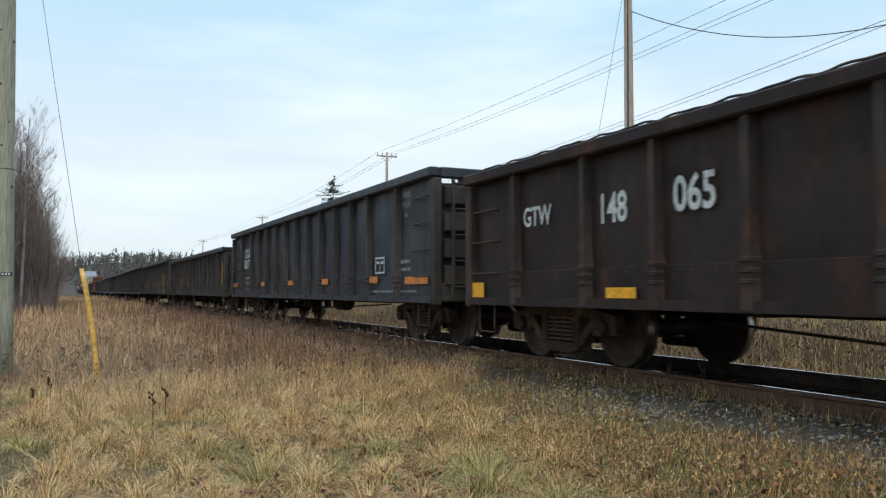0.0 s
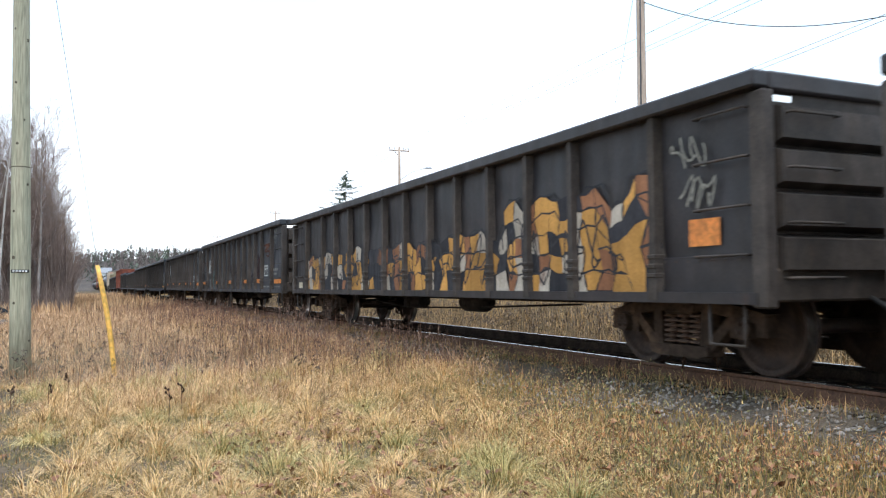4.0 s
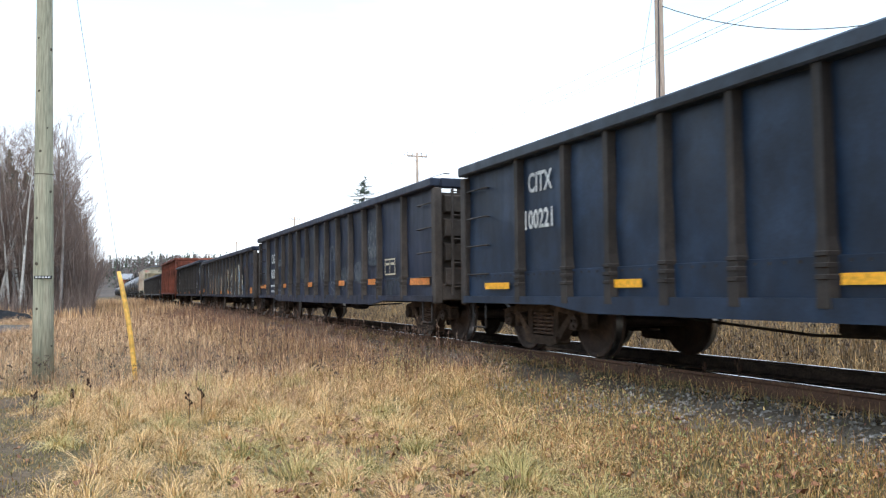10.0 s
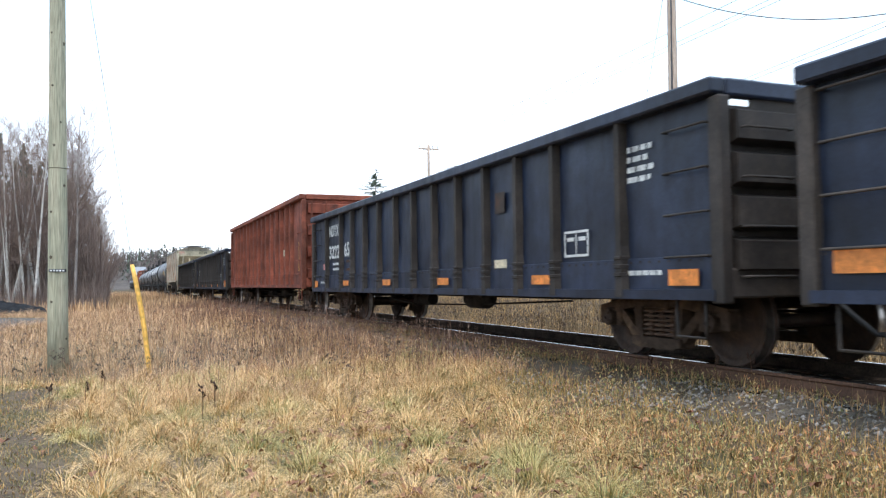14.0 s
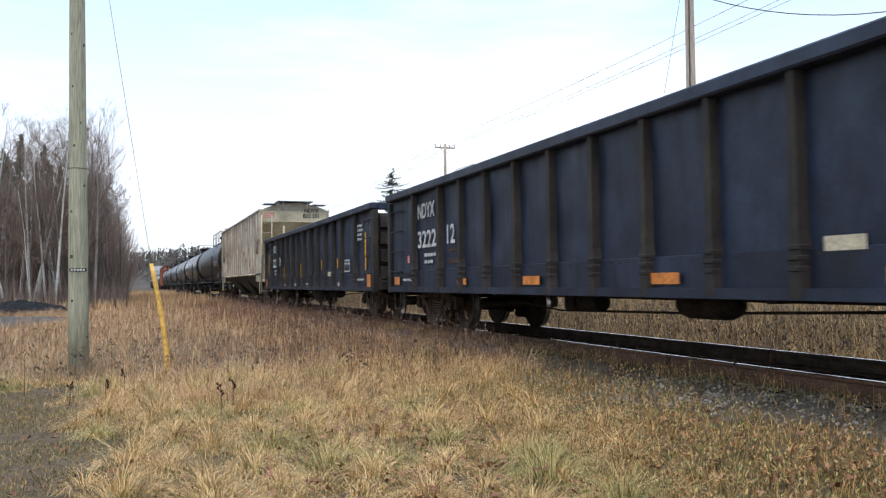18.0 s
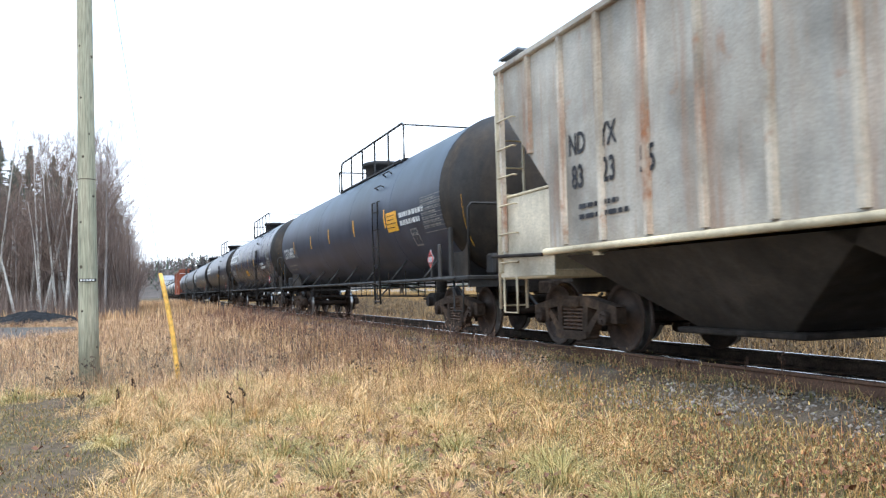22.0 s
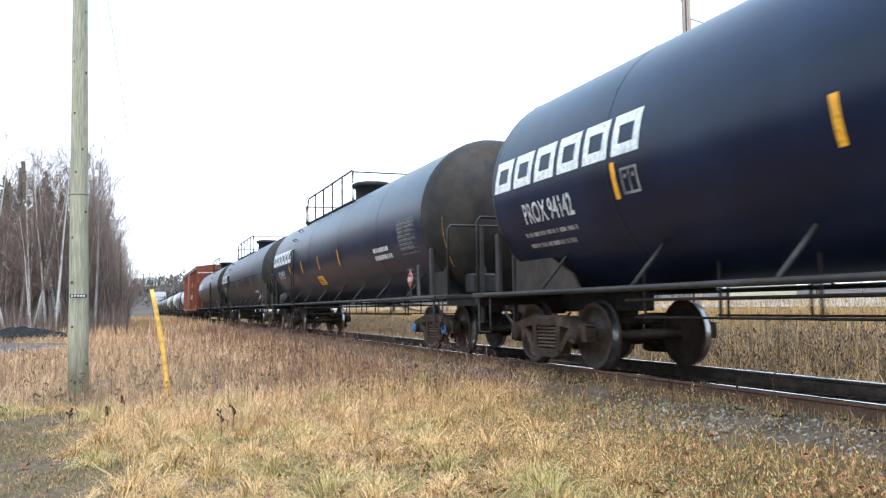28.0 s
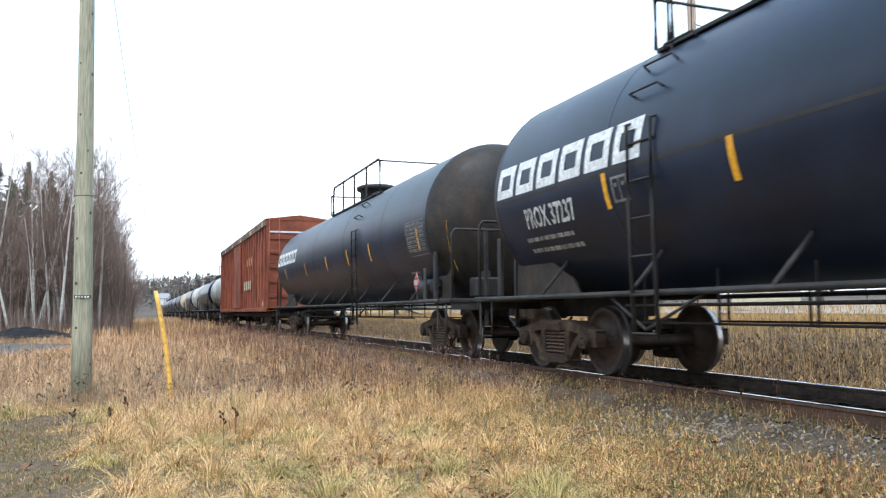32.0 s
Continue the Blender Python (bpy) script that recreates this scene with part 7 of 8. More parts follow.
sprayed_arc(c4, 4.6, 1.42, 0.17, 0.14, -60, 200, 0.03, "teal_spray", "teal sprayed letter")
patch_on(c4, "graffiti", 4.83, 4.62, 1.10, 1.16, M["teal_spray"], label="teal sprayed stroke")
patch_on(c4, "graffiti", 4.82, 4.74, 0.76, 1.12, M["teal_spray"], label="teal sprayed stroke", skew=0.3)
for y0, y1, z0, z1 in ((5.12, 4.4, 1.5, 1.78), (7.2, 6.86, 0.84, 1.45), (3.0, 1.95, 0.9, 1.5), (1.3, 0.3, 1.0, 1.62), (3.95, 3.5, 1.35, 1.62)):
    graffiti(c4, y0, y1, z0, z1, M["smear"], y0, 0.3, 14).location.x = 0.013
M["grey_tag"] = plain("grey_sprayed_tag", (0.20, 0.21, 0.215), 0.8, 0, 0.4, 6)
M["dim_tag"] = plain("dim_sprayed_tag", (0.09, 0.10, 0.11), 0.8, 0, 0.4, 6)
patch_on(c7, "dark_panel", 0.85, 0.25, 1.45, 2.38, M["number_panel"], out=0.002)
patch_on(c7, "paint_patch", 1.95, 1.5, 1.25, 1.85, M["buffed"], out=0.002)
for y, wd, z, hh, m, sd, lo in ((-4.42, 0.62, 2.08, 0.55, "grey_tag", 2, 4), (-4.42, 0.6, 1.7, 0.3, "grey_tag", 8, 6), (-4.45, 0.5, 1.48, 0.12, "dim_tag", 9, 8), (-3.42, 0.5, 1.28, 0.5, "grey_tag", 11, 4), (-2.32, 0.6, 1.2, 0.5, "grey_tag", 14, 4), (-0.3, 0.42, 1.5, 0.7, "grey_tag", 17, 3), (-5.6, 0.8, 0.98, 0.36, "dim_tag", 19, 4), (3.75, 0.3, 1.3, 0.6, "dim_tag", 21, 5)):
    cursive(c7, y, wd, z, hh, m, sd, 0.013, lo)
for kind, y, z, w, hh, bw in ((2, -1.3, 1.62, 0.36, 0.4, 0.012), (1, -1.34, 1.15, 0.4, 0.85, 0.012), (0, -1.28, 0.78, 0.5, 0.34, 0.016)):
    stroke_tag(c7, kind, y, z, w, hh, "grey_tag", bw)
cursive(c6, -0.1, 0.25, 1.5, 0.3, "dim_tag", 31, 0.012, 2)


M["waist_rust"] = plain("rusty_waist_dust", (0.026, 0.02, 0.017), 0.6, 0, 0.5, 3)


# ---- covered hopper ----
def hopper(label, y_front, y_rear):
    hl = (y_rear - y_front) / 2
    car = thing("hopper_car", label, "freight car", "cars of the train", at=(XC, (y_front + y_rear) / 2, 0))
    body, low, top = P["cream"], 1.40, 4.22
    side_in = hl - 1.7
    for s in (-1, 1):
        # side sheet with slanted lower corners at both ends
        g = Geo().prism([(-side_in, low), (side_in, low), (side_in, top), (-side_in, top)], min(s * 1.5, s * 1.53), max(s * 1.5, s * 1.53))
        for e in (-1, 1):
            q = [(e * side_in, 2.24), (e * (hl - 0.12), 3.72), (e * (hl - 0.12), top), (e * side_in, top)]
            g.prism(q if e > 0 else q[::-1], min(s * 1.5, s * 1.53), max(s * 1.5, s * 1.53))
        part("side_sheet", g, body, car)
        for k in range(19):
            y = -hl + 0.3 + k * (2 * hl - 0.6) / 18
            z0 = low + 0.02 if abs(y) < side_in else (low + 0.02 if abs(y) > hl - 0.35 else low + 0.02)
            if side_in < abs(y) < hl - 0.4:
                z0 = 2.32 + 0.94 * (abs(y) - side_in)
            part("rib", Geo().prism([(0, -0.05), (0, 0.05), (-0.06, 0.035), (-0.06, -0.035)][::-1], z0, top - 0.02, "z"), P["cream_rib"], car, at=pose(s * 1.53, y, 0, 0, 0, 0 if s < 0 else 180))
        part("side_sill", Geo().cyl((s * 1.56, -hl + 1.6, low - 0.05), (s * 1.56, hl - 1.6, low - 0.05), 0.045, 8), P["cream_end"], car)
        part("top_angle", Geo().box(min(s * 1.47, s * 1.6), max(s * 1.47, s * 1.6), -hl + 0.1, hl - 0.1, top - 0.06, top + 0.03, 0.015), body, car)
    # roof, slightly curved
    roof = []
    for i in range(13):
        x = -1.5 + 3.0 * i / 12
        roof.append((x, top + 0.34 * (1 - (x / 1.5) ** 2)))
    part("roof", Geo().prism([(1.5, top - 0.05)] + roof[::-1] + [(-1.5, top - 0.05)], -hl + 0.1, hl - 0.1, "y"), body, car)
    for e in (-1, 1):
        y = e * (hl - 0.1)
        # end bulkhead above, slope sheet, posts
        part("end_bulkhead", Geo().prism([(-1.5, 3.68), (1.5, 3.68), (1.5, top)] + roof[::-1] + [(-1.5, top)], min(y, y - e * 0.04), max(y, y - e * 0.04), "y"), P["cream_end"], car)
        sl = [(y - e * 0.05, 3.72), (e * (hl - 2.75), 1.25), (e * (hl - 2.9), 1.25), (y - e * 0.2, 3.72)]
        part("slope_sheet", Geo().prism(sl if e > 0 else sl[::-1], -1.49, 1.49), P["cream_end"], car)
        for x in (-1.5, -0.5, 0.5, 1.5):
            part("end_post", Geo().box(x - 0.05, x + 0.05, y - 0.05, y + 0.05, 1.1, 3.48 if abs(x) < 1 else top, 0.012), P["cream_end"], car)
        part("end_platform", Geo().box(-1.5, 1.5, min(e * (hl - 1.5), e * hl), max(e * (hl - 1.5), e * hl), 1.0, 1.12, 0.02), P["cream_end"], car)
        for sx in (-1, 1):
            part("bolster_panel", Geo().box(min(sx * 1.485, sx * 1.515), max(sx * 1.485, sx * 1.515), min(e * (side_in - 0.06), e * (hl - 0.04)), max(e * (side_in - 0.06), e * (hl - 0.04)), 1.03, 2.22, 0.008), P["cream_low"], car)
            part("panel_cap", Geo().box(min(sx * 1.40, sx * 1.53), max(sx * 1.40, sx * 1.53), min(e * side_in, e * (hl - 0.04)), max(e * side_in, e * (hl - 0.04)), 2.222, 2.26, 0.008), P["cream_end"], car)
        part("end_panel", Geo().box(-1.48, 1.48, min(e * (hl - 0.34), e * (hl - 0.31)), max(e * (hl - 0.34), e * (hl - 0.31)), 1.12, 2.24), P["cream_low"], car)
        part("brake_shaft", Geo().cyl((-1.58, e * (side_in + 0.15), 1.32), (-1.58, e * (hl + 0.1), 1.36), 0.03, 6), M["under"], car)
        for x in (-1.5, -1.05):
            part("ladder_rail", Geo().tube([(x, y + e * 0.12, 0.55), (x, y + e * 0.12, top - 0.25)], 0.026, 6), P["cream_low"], car)
        for k in range(8):
            part("ladder_rung", Geo().cyl((-1.5, y + e * 0.12, 0.6 + 0.43 * k), (-1.05, y + e * 0.12, 0.6 + 0.43 * k), 0.014, 6), P["cream_end"], car)
        for k in range(6):
            part("side_rung", Geo().tube([(-1.53, y - e * 0.1, 1.25 + 0.43 * k), (-1.6, y - e * 0.1, 1.25 + 0.43 * k), (-1.6, y - e * 0.62, 1.25 + 0.43 * k), (-1.53, y - e * 0.62, 1.25 + 0.43 * k)], 0.013, 5), P["cream_end"], car)
        stirrup(car, -1.5, e * (hl - 0.35), 1.05, P["cream_end"], 0.45, 0.55)
        part("walkway_end", Geo().box(-0.8, 0.8, min(e * (hl - 0.9), e * (hl + 0.15)), max(e * (hl - 0.9), e * (hl + 0.15)), top + 0.36, top + 0.40), M["grate"], car)
        for x in (-1.25, 0.95):
            part("walkway_wing", Geo().box(x - 0.15, x + 0.45, min(e * (hl - 0.6), e * (hl + 0.1)), max(e * (hl - 0.6), e * (hl + 0.1)), top + 0.24, top + 0.27), M["grate"], car)
        for x in (-0.55, 0.55):
            part("walkway_bracket", Geo().tube([(x, y + e * 0.1, top + 0.37), (x, y + e * 0.02, top + 0.0)], 0.025, 5), P["cream_end"], car)
    part("roof_walk", Geo().box(-0.4, 0.4, -hl + 0.9, hl - 0.9, top + 0.46, top + 0.49), M["grate"], car)
    for k in range(3):
        y = (-1 + k) * (side_in * 0.62)
        w = side_in * 0.34
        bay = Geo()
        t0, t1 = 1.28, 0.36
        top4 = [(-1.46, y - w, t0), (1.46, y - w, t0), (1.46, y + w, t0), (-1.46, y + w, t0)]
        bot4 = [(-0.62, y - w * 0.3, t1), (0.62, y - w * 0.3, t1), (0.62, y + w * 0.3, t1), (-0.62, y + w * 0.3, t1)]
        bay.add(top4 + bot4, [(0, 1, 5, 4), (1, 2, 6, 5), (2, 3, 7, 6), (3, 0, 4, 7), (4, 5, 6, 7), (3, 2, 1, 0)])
        part("hopper_bay", bay, P["bay"], car, "dark hopper bay")
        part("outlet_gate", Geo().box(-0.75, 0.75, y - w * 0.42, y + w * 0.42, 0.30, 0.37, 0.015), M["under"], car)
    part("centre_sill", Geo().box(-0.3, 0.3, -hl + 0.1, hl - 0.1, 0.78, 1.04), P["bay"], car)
    for s in (-1, 1):
        truck_under(car, s * (hl - 1.55) + 0.13)
    ends_of(car, hl)
    for wd, y, z, sz in (("ND", 6.12, 2.66, 0.28), ("YX", 5.40, 2.66, 0.28), ("83", 6.12, 2.24, 0.30), ("23", 5.40, 2.24, 0.30), ("55", 4.62, 2.24, 0.30)):
        words_on(car, wd, y, z, sz, 0.72, M["bay_ink"], x=-1.54)
    small_lines(car, 6.1, 1.84, 1.2, 2, 0.06, 0.13, x=-1.545, material=M["bay_ink"])
    for wd, z in (("NDYX", top - 0.02), ("832 355", top - 0.26)):
        co, faces = WORDS[wd]
        part("lettering", Geo().add([(0.75 + px * 0.17, -hl + 0.085, z + py * 0.19) for px, py in co], faces), M["bay_ink"], car)
    patch_on(car, "black_label", -4.85, -5.2, 1.75, 2.05, M["black"], x=-1.545)
    patch_on(car, "yellow_label", -6.86, -6.95, 1.5, 2.6, M["yellow_stripe"], x=-1.6)
    for k in range(3):
        part("red_print", Geo().box(-1.38, -0.92, -hl + 0.09, -hl + 0.096, top - 0.36 + 0.09 * k, top - 0.31 + 0.09 * k), M["pink_panel"], car)
    patch_on(car, "cream_label", -hl + 0.2, -hl + 0.02, 0.80, 1.12, M["cream_panel"], x=-1.56)
    return car


M["bay_ink"] = plain("dark_ink", (0.05, 0.05, 0.055), 0.8, 0, 0.3, 5)
c13 = add_car(hopper("rust-streaked cream covered hopper car", 56.89, 74.13))


# ---- tank cars ----
TANK_Z, TANK_R = 2.64, 1.572


def logo(car, y, z, size, bend):
    """The builder's logo as six plain slanted blocks with open middles."""
    w, t = size * 1.17, size * 0.27
    g = Geo()

    def bar(a0, a1, b0, b1):
        n = 4
        v = []
        for k in range(n + 1):
            zz = z + b0 + (b1 - b0) * k / n
            xx = -math.sqrt((bend[1] + 0.006) ** 2 - (zz - bend[0]) ** 2)
            lean = 0.18 * (zz - z)
            v += [(xx, a0 - lean, zz), (xx, a1 - lean, zz)]
        g.add(v, [(2 * k, 2 * k + 1, 2 * k + 3, 2 * k + 2) for k in range(n)], True)

    for k in range(6):
        y0 = y - k * (w + size * 0.22)
        bar(y0, y0 - t, 0, size)
        bar(y0 - w + t, y0 - w, 0, size)
        bar(y0 - t, y0 - w + t, size - t, size)
        bar(y0 - t, y0 - w + t, 0, t)
    return part("logo", g, M["white"], car, "white block logo")


def tank_car(label, y_front, y_rear, paint, number=None, mark=False, radius=TANK_R, mid=TANK_Z, stripes=(), stripe_z=2.3, head=None, dome="round", detail=True, ladder=None, notice=None, walkway=8.2, deck_end=11.5, logo_z=2.55, record=17.2, reservoir=0, lines=None, placard_at=1.41, truck_at=1.36, gear_at=None):
    hl = (y_rear - y_front) / 2
    ladder_y = None if ladder is None else hl - ladder
    car = thing("tank_car", label, "freight car", "cars of the train", at=(XC, (y_front + y_rear) / 2, 0))
    bend = (mid, radius)
    fit, dep = P["tank_steel"], radius * 0.48
    prof = [(radius * math.sin(a), -hl + dep - dep * math.cos(a)) for a in np.linspace(0.02, math.pi / 2, 9)]
    n = 48 if detail else 24
    seams = Geo()
    part("tank_shell", Geo().turned([(radius, -hl + dep), (radius, -hl * 0.5), (radius, 0), (radius, hl * 0.5), (radius, hl - dep)], "y", n, (0, 0, mid)), paint, car)
    part("tank_head", Geo().turned(prof, "y", n, (0, 0, mid)), head or P["tank_head"], car, "dusty domed tank head")
    part("tank_head", Geo().turned([(r, -a) for r, a in prof[::-1]], "y", n, (0, 0, mid)), head or P["tank_head"], car, "dusty domed tank head")
    if detail:
        for y in (-hl + dep, -hl * 0.6, -hl * 0.22, hl * 0.2, hl * 0.6, hl - dep):
            part("weld_seam", Geo().turned([(radius + 0.001, y - 0.02), (radius + 0.006, y), (radius + 0.001, y + 0.02)], "y", n, (0, 0, mid)), paint, car)
    # dome, platform and railing
    top = mid + radius
    if dome == "round":
        part("dome", Geo().turned([(0.50, top - 0.15), (0.50, top + 0.28), (0.60, top + 0.32), (0.62, top + 0.40), (0.54, top + 0.46), (0.05, top + 0.49)], "z", 20), fit, car, "round valve housing with a lid")
    else:
        part("dome", Geo().box(-0.35, 0.35, -0.6, 0.5, top - 0.15, top + 0.28, 0.05).turned([(0.3, top + 0.2), (0.3, top + 0.4), (0.05, top + 0.43)], "z", 16, (0, 0.3, 0)), fit, car)
    pf, pr, pw, pz = (hl - deck_end, hl - walkway, 0.95, top - 0.24) if detail else (-1.7, 1.7, 0.95, top - 0.24)
    for s in (-1, 1):
        part("platform", Geo().box(min(s * 0.62, s * pw), max(s * 0.62, s * pw), pf, pr, pz - 0.04, pz + 0.01, 0.008), fit, car)
        for y in np.linspace(pf + 0.3, pr - 0.3, 3):
            part("platform_bracket", Geo().tube([(s * 0.6, y, pz - 0.02), (s * pw, y, pz - 0.03), (s * pw, y, pz - 0.22)], 0.025, 5), fit, car)
        part("handrail", Geo().tube([(s * pw, pr, pz), (s * pw, pr, pz + 0.62), (s * pw, pr - 0.25, pz + 0.62), (s * pw, pr - 0.25, pz)], 0.027, 6), fit, car)
        part("handrail", Geo().tube([(s * pw, pr - 0.32, pz), (s * pw, pr - 0.32, pz + 0.75), (s * pw, pr - 0.42, pz + 0.85), (s * pw, pf + 0.1, pz + 0.85), (s * pw, pf, pz + 0.75), (s * pw, pf, pz)], 0.028, 6), fit, car)
        count = max(2, int((pr - pf) / 1.2))
        for k in range(1, count):
            y = pr - 0.3 + (pf - pr + 0.3) * k / count
            part("handrail_post", Geo().cyl((s * pw, y, pz), (s * pw, y, pz + 0.85), 0.025, 6), fit, car)
    for y, zt in ((pr, 0.62), (pf, 0.80)):
        part("handrail", Geo().tube([(-pw, y, pz + zt), (pw, y, pz + zt)], 0.02, 6), fit, car)
    # long rails beside the tank, with struts
    rz, rx = 1.06, 1.50
    for s in (-1, 1):
        part("side_rail", Geo().cyl((s * rx, -hl + 0.2, rz), (s * rx, hl - 0.2, rz), 0.035, 8), fit, car)
        if detail:
            for k in range(8):
                y = -hl + 2.0 + k * (2 * hl - 4.0) / 7
                a = -math.sqrt(radius ** 2 - (1.55 - mid) ** 2)
                lean = 0.12
                part("strut", Geo().tube([(s * rx, y, rz), (-s * a * 0.99, y - lean, 1.55)], 0.026, 6), P["post_steel"], car)
    # truss of brake rods and walkway brackets below
    if detail:
        for s in (-0.9, 0.35):
            part("brake_rod", Geo().cyl((s, -hl + 3.2, 0.93), (s, hl - 3.2, 0.93), 0.02, 6), M["under"], car)
            part("brake_rod", Geo().cyl((s, -hl + 3.4, 0.72), (s, hl - 3.4, 0.72), 0.016, 6), M["under"], car)
            for k in range(10):
                y = -hl + 3.6 + k * (2 * hl - 7.2) / 9
                part("rod_hanger", Geo().box(s - 0.012, s + 0.012, y - 0.012, y + 0.012, 0.70, 1.32), M["under"], car)
    if gear_at is not None:
        gy = -hl + gear_at
        part("brake_valve", Geo().box(-0.85, -0.35, gy - 0.22, gy + 0.22, 0.52, 0.80, 0.04).cyl((-0.6, gy, 0.80), (-0.6, gy, 1.10), 0.12, 12).cyl((-0.86, gy - 0.05, 0.62), (-0.95, gy - 0.05, 0.62), 0.11, 12), M["under"], car)
        part("brake_cylinder", Geo().cyl((-0.6, gy + 0.22, 0.66), (-0.6, gy + 0.62, 0.66), 0.13, 14).cyl((-0.6, gy + 0.62, 0.66), (-0.6, gy + 1.2, 0.66), 0.025, 8), M["under"], car)
    for e in (-1, 1):
        y = e * hl
        ty = e * (hl - truck_at)
        part("stub_sill", Geo().box(-0.32, 0.32, min(y + e * 0.35, y - e * 2.1), max(y + e * 0.35, y - e * 2.1), 0.78, 1.06, 0.02), M["under"], car)
        sad = [(e * (hl - 0.45), 1.05), (e * (hl - 0.5), 2.0), (e * (hl - 0.65), 2.0), (e * (hl - 1.15), 1.7), (e * (hl - 1.25), 1.05)]
        if e > 0:
            sad = [(hl - 0.55, 1.05), (hl - 0.6, 2.0), (hl - 0.75, 2.0), (hl - 2.3, 1.3), (hl - 2.5, 1.05)]
        for s in (-1, 1):
            part("saddle", Geo().prism(sad if e < 0 else sad[::-1], s * 1.12 - 0.02, s * 1.12 + 0.02), P["saddle"], car, "dusty saddle plate")
        part("end_platform", Geo().box(-1.5, 1.5, min(y + e * 0.35, y - e * 0.55), max(y + e * 0.35, y - e * 0.55), 1.02, 1.10, 0.015), fit, car)
        part("end_sill", Geo().box(-1.45, 1.45, min(y + e * 0.33, y + e * 0.27), max(y + e * 0.33, y + e * 0.27), 0.9, 1.02), fit, car)
        part("end_rail", Geo().tube([(-1.42, y + e * 0.28, 1.1), (-1.42, y + e * 0.28, 2.28), (-1.36, y + e * 0.28, 2.36), (1.36, y + e * 0.28, 2.36), (1.42, y + e * 0.28, 2.28), (1.42, y + e * 0.28, 1.1)], 0.026, 6), fit, car)
        for x in (-0.75, 0.75):
            part("end_rail_post", Geo().box(x - 0.035, x + 0.035, min(y + e * 0.25, y + e * 0.31), max(y + e * 0.25, y + e * 0.31), 0.6, 2.36, 0.01), fit, car)
        if detail:
            part("side_post", Geo().box(-1.46, -1.40, min(y - e * 0.5, y - e * 0.62), max(y - e * 0.5, y - e * 0.62), 1.08, 2.0, 0.01), fit, car)
            stirrup(car, -1.48, y - e * 0.1, 1.03, fit, 0.45, 0.55)
            if e > 0:
                truck_under(car, ty)
                continue
            py = y - e * placard_at
            part("bolster_post", Geo().box(-1.475, -1.44, py - 0.39, py - 0.25, 1.03, 1.72, 0.01), P["post_steel"], car, "dusty grey bolster post")
            part("bolster_flange", Geo().box(-1.51, -1.36, py - 1.1, py + 0.24, 1.045, 1.105, 0.01), P["post_steel"], car)
            part("placard_holder", Geo().box(-1.52, -1.50, py - 0.045, py + 0.045, 1.06, 1.34, 0.006), fit, car)
            placard = part("placard", Geo().prism([(py, 1.275), (py - 0.17, 1.45), (py, 1.625), (py + 0.17, 1.45)], -1.535, -1.527), M["red_placard"], car, "red diamond warning placard")
            for zz in (1.375, 1.52):
                part("placard_band", Geo().box(-1.5375, -1.5355, py - 0.125, py + 0.125, zz - 0.008, zz + 0.008), M["black"], placard)
            part("placard_bar", Geo().box(-1.539, -1.5355, py - 0.10, py + 0.10, 1.40, 1.495), M["placard_white"], placard)
            part("placard_rim", Geo().prism([(py, 1.262), (py - 0.183, 1.45), (py, 1.638), (py + 0.183, 1.45)], -1.5265, -1.520), M["placard_white"], placard)
        truck_under(car, ty)
    ends_of(car, hl + 0.3)
    if reservoir:
        part("air_reservoir", Geo().turned([(0.02, -0.54), (0.15, -0.5), (0.2, -0.4), (0.2, 0.4), (0.15, 0.5), (0.02, 0.54)], "y", 16, (-1.2, reservoir * (hl - 1.5), 1.33)), fit, car)
        part("reservoir_bracket", Geo().prism([(reservoir * (hl - 2.1) - 0.22, 1.25), (reservoir * (hl - 2.1) + 0.22, 1.45), (reservoir * (hl - 2.1), 1.75)], -1.2, -1.12), fit, car)
    if detail:
        part("valve_box", Geo().box(-0.9, -0.4, -hl - 0.15, -hl + 0.2, 1.12, 1.5, 0.04).cyl((-0.65, -hl, 1.5), (-0.65, -hl, 1.62), 0.1, 10), fit, car)
    if ladder_y is not None:
        lad = Geo()
        for dy in (-0.22, 0.22):
            lad.tube([(-1.56, ladder_y + dy, 0.55), (-1.60, ladder_y + dy, mid - 0.6), (-1.60, ladder_y + dy, mid + 0.30), (-1.46, ladder_y + dy, mid + 0.34)], 0.026, 5)
        lo = part("ladder", lad, fit, car)
        for k in range(6):
            part("rung", Geo().cyl((-1.58, ladder_y - 0.22, 0.62 + 0.42 * k), (-1.58, ladder_y + 0.22, 0.62 + 0.42 * k), 0.016, 6), fit, lo)
        for a in (0.42, 0.66, 0.90):
            r0, r1 = radius - 0.02, radius + 0.09
            ca, sa = math.cos(a), math.sin(a)
            part("grab_iron", Geo().tube([(-r0 * ca, ladder_y - 0.26, mid + r0 * sa), (-r1 * ca, ladder_y - 0.26, mid + r1 * sa), (-r1 * ca, ladder_y + 0.26, mid + r1 * sa), (-r0 * ca, ladder_y + 0.26, mid + r0 * sa)], 0.016, 5), fit, car)
        for s in (-1, 1):
            part("ladder_brace", Geo().tube([(-1.56, ladder_y, 0.66), (-1.45, ladder_y + s * 0.9, 1.06)], 0.02, 5), fit, car)
    for d in stripes:
        patch_on(car, "reflector", hl - d + 0.045, hl - d - 0.045, stripe_z - 0.21, stripe_z + 0.21, M["yellow_stripe"], bend=bend)
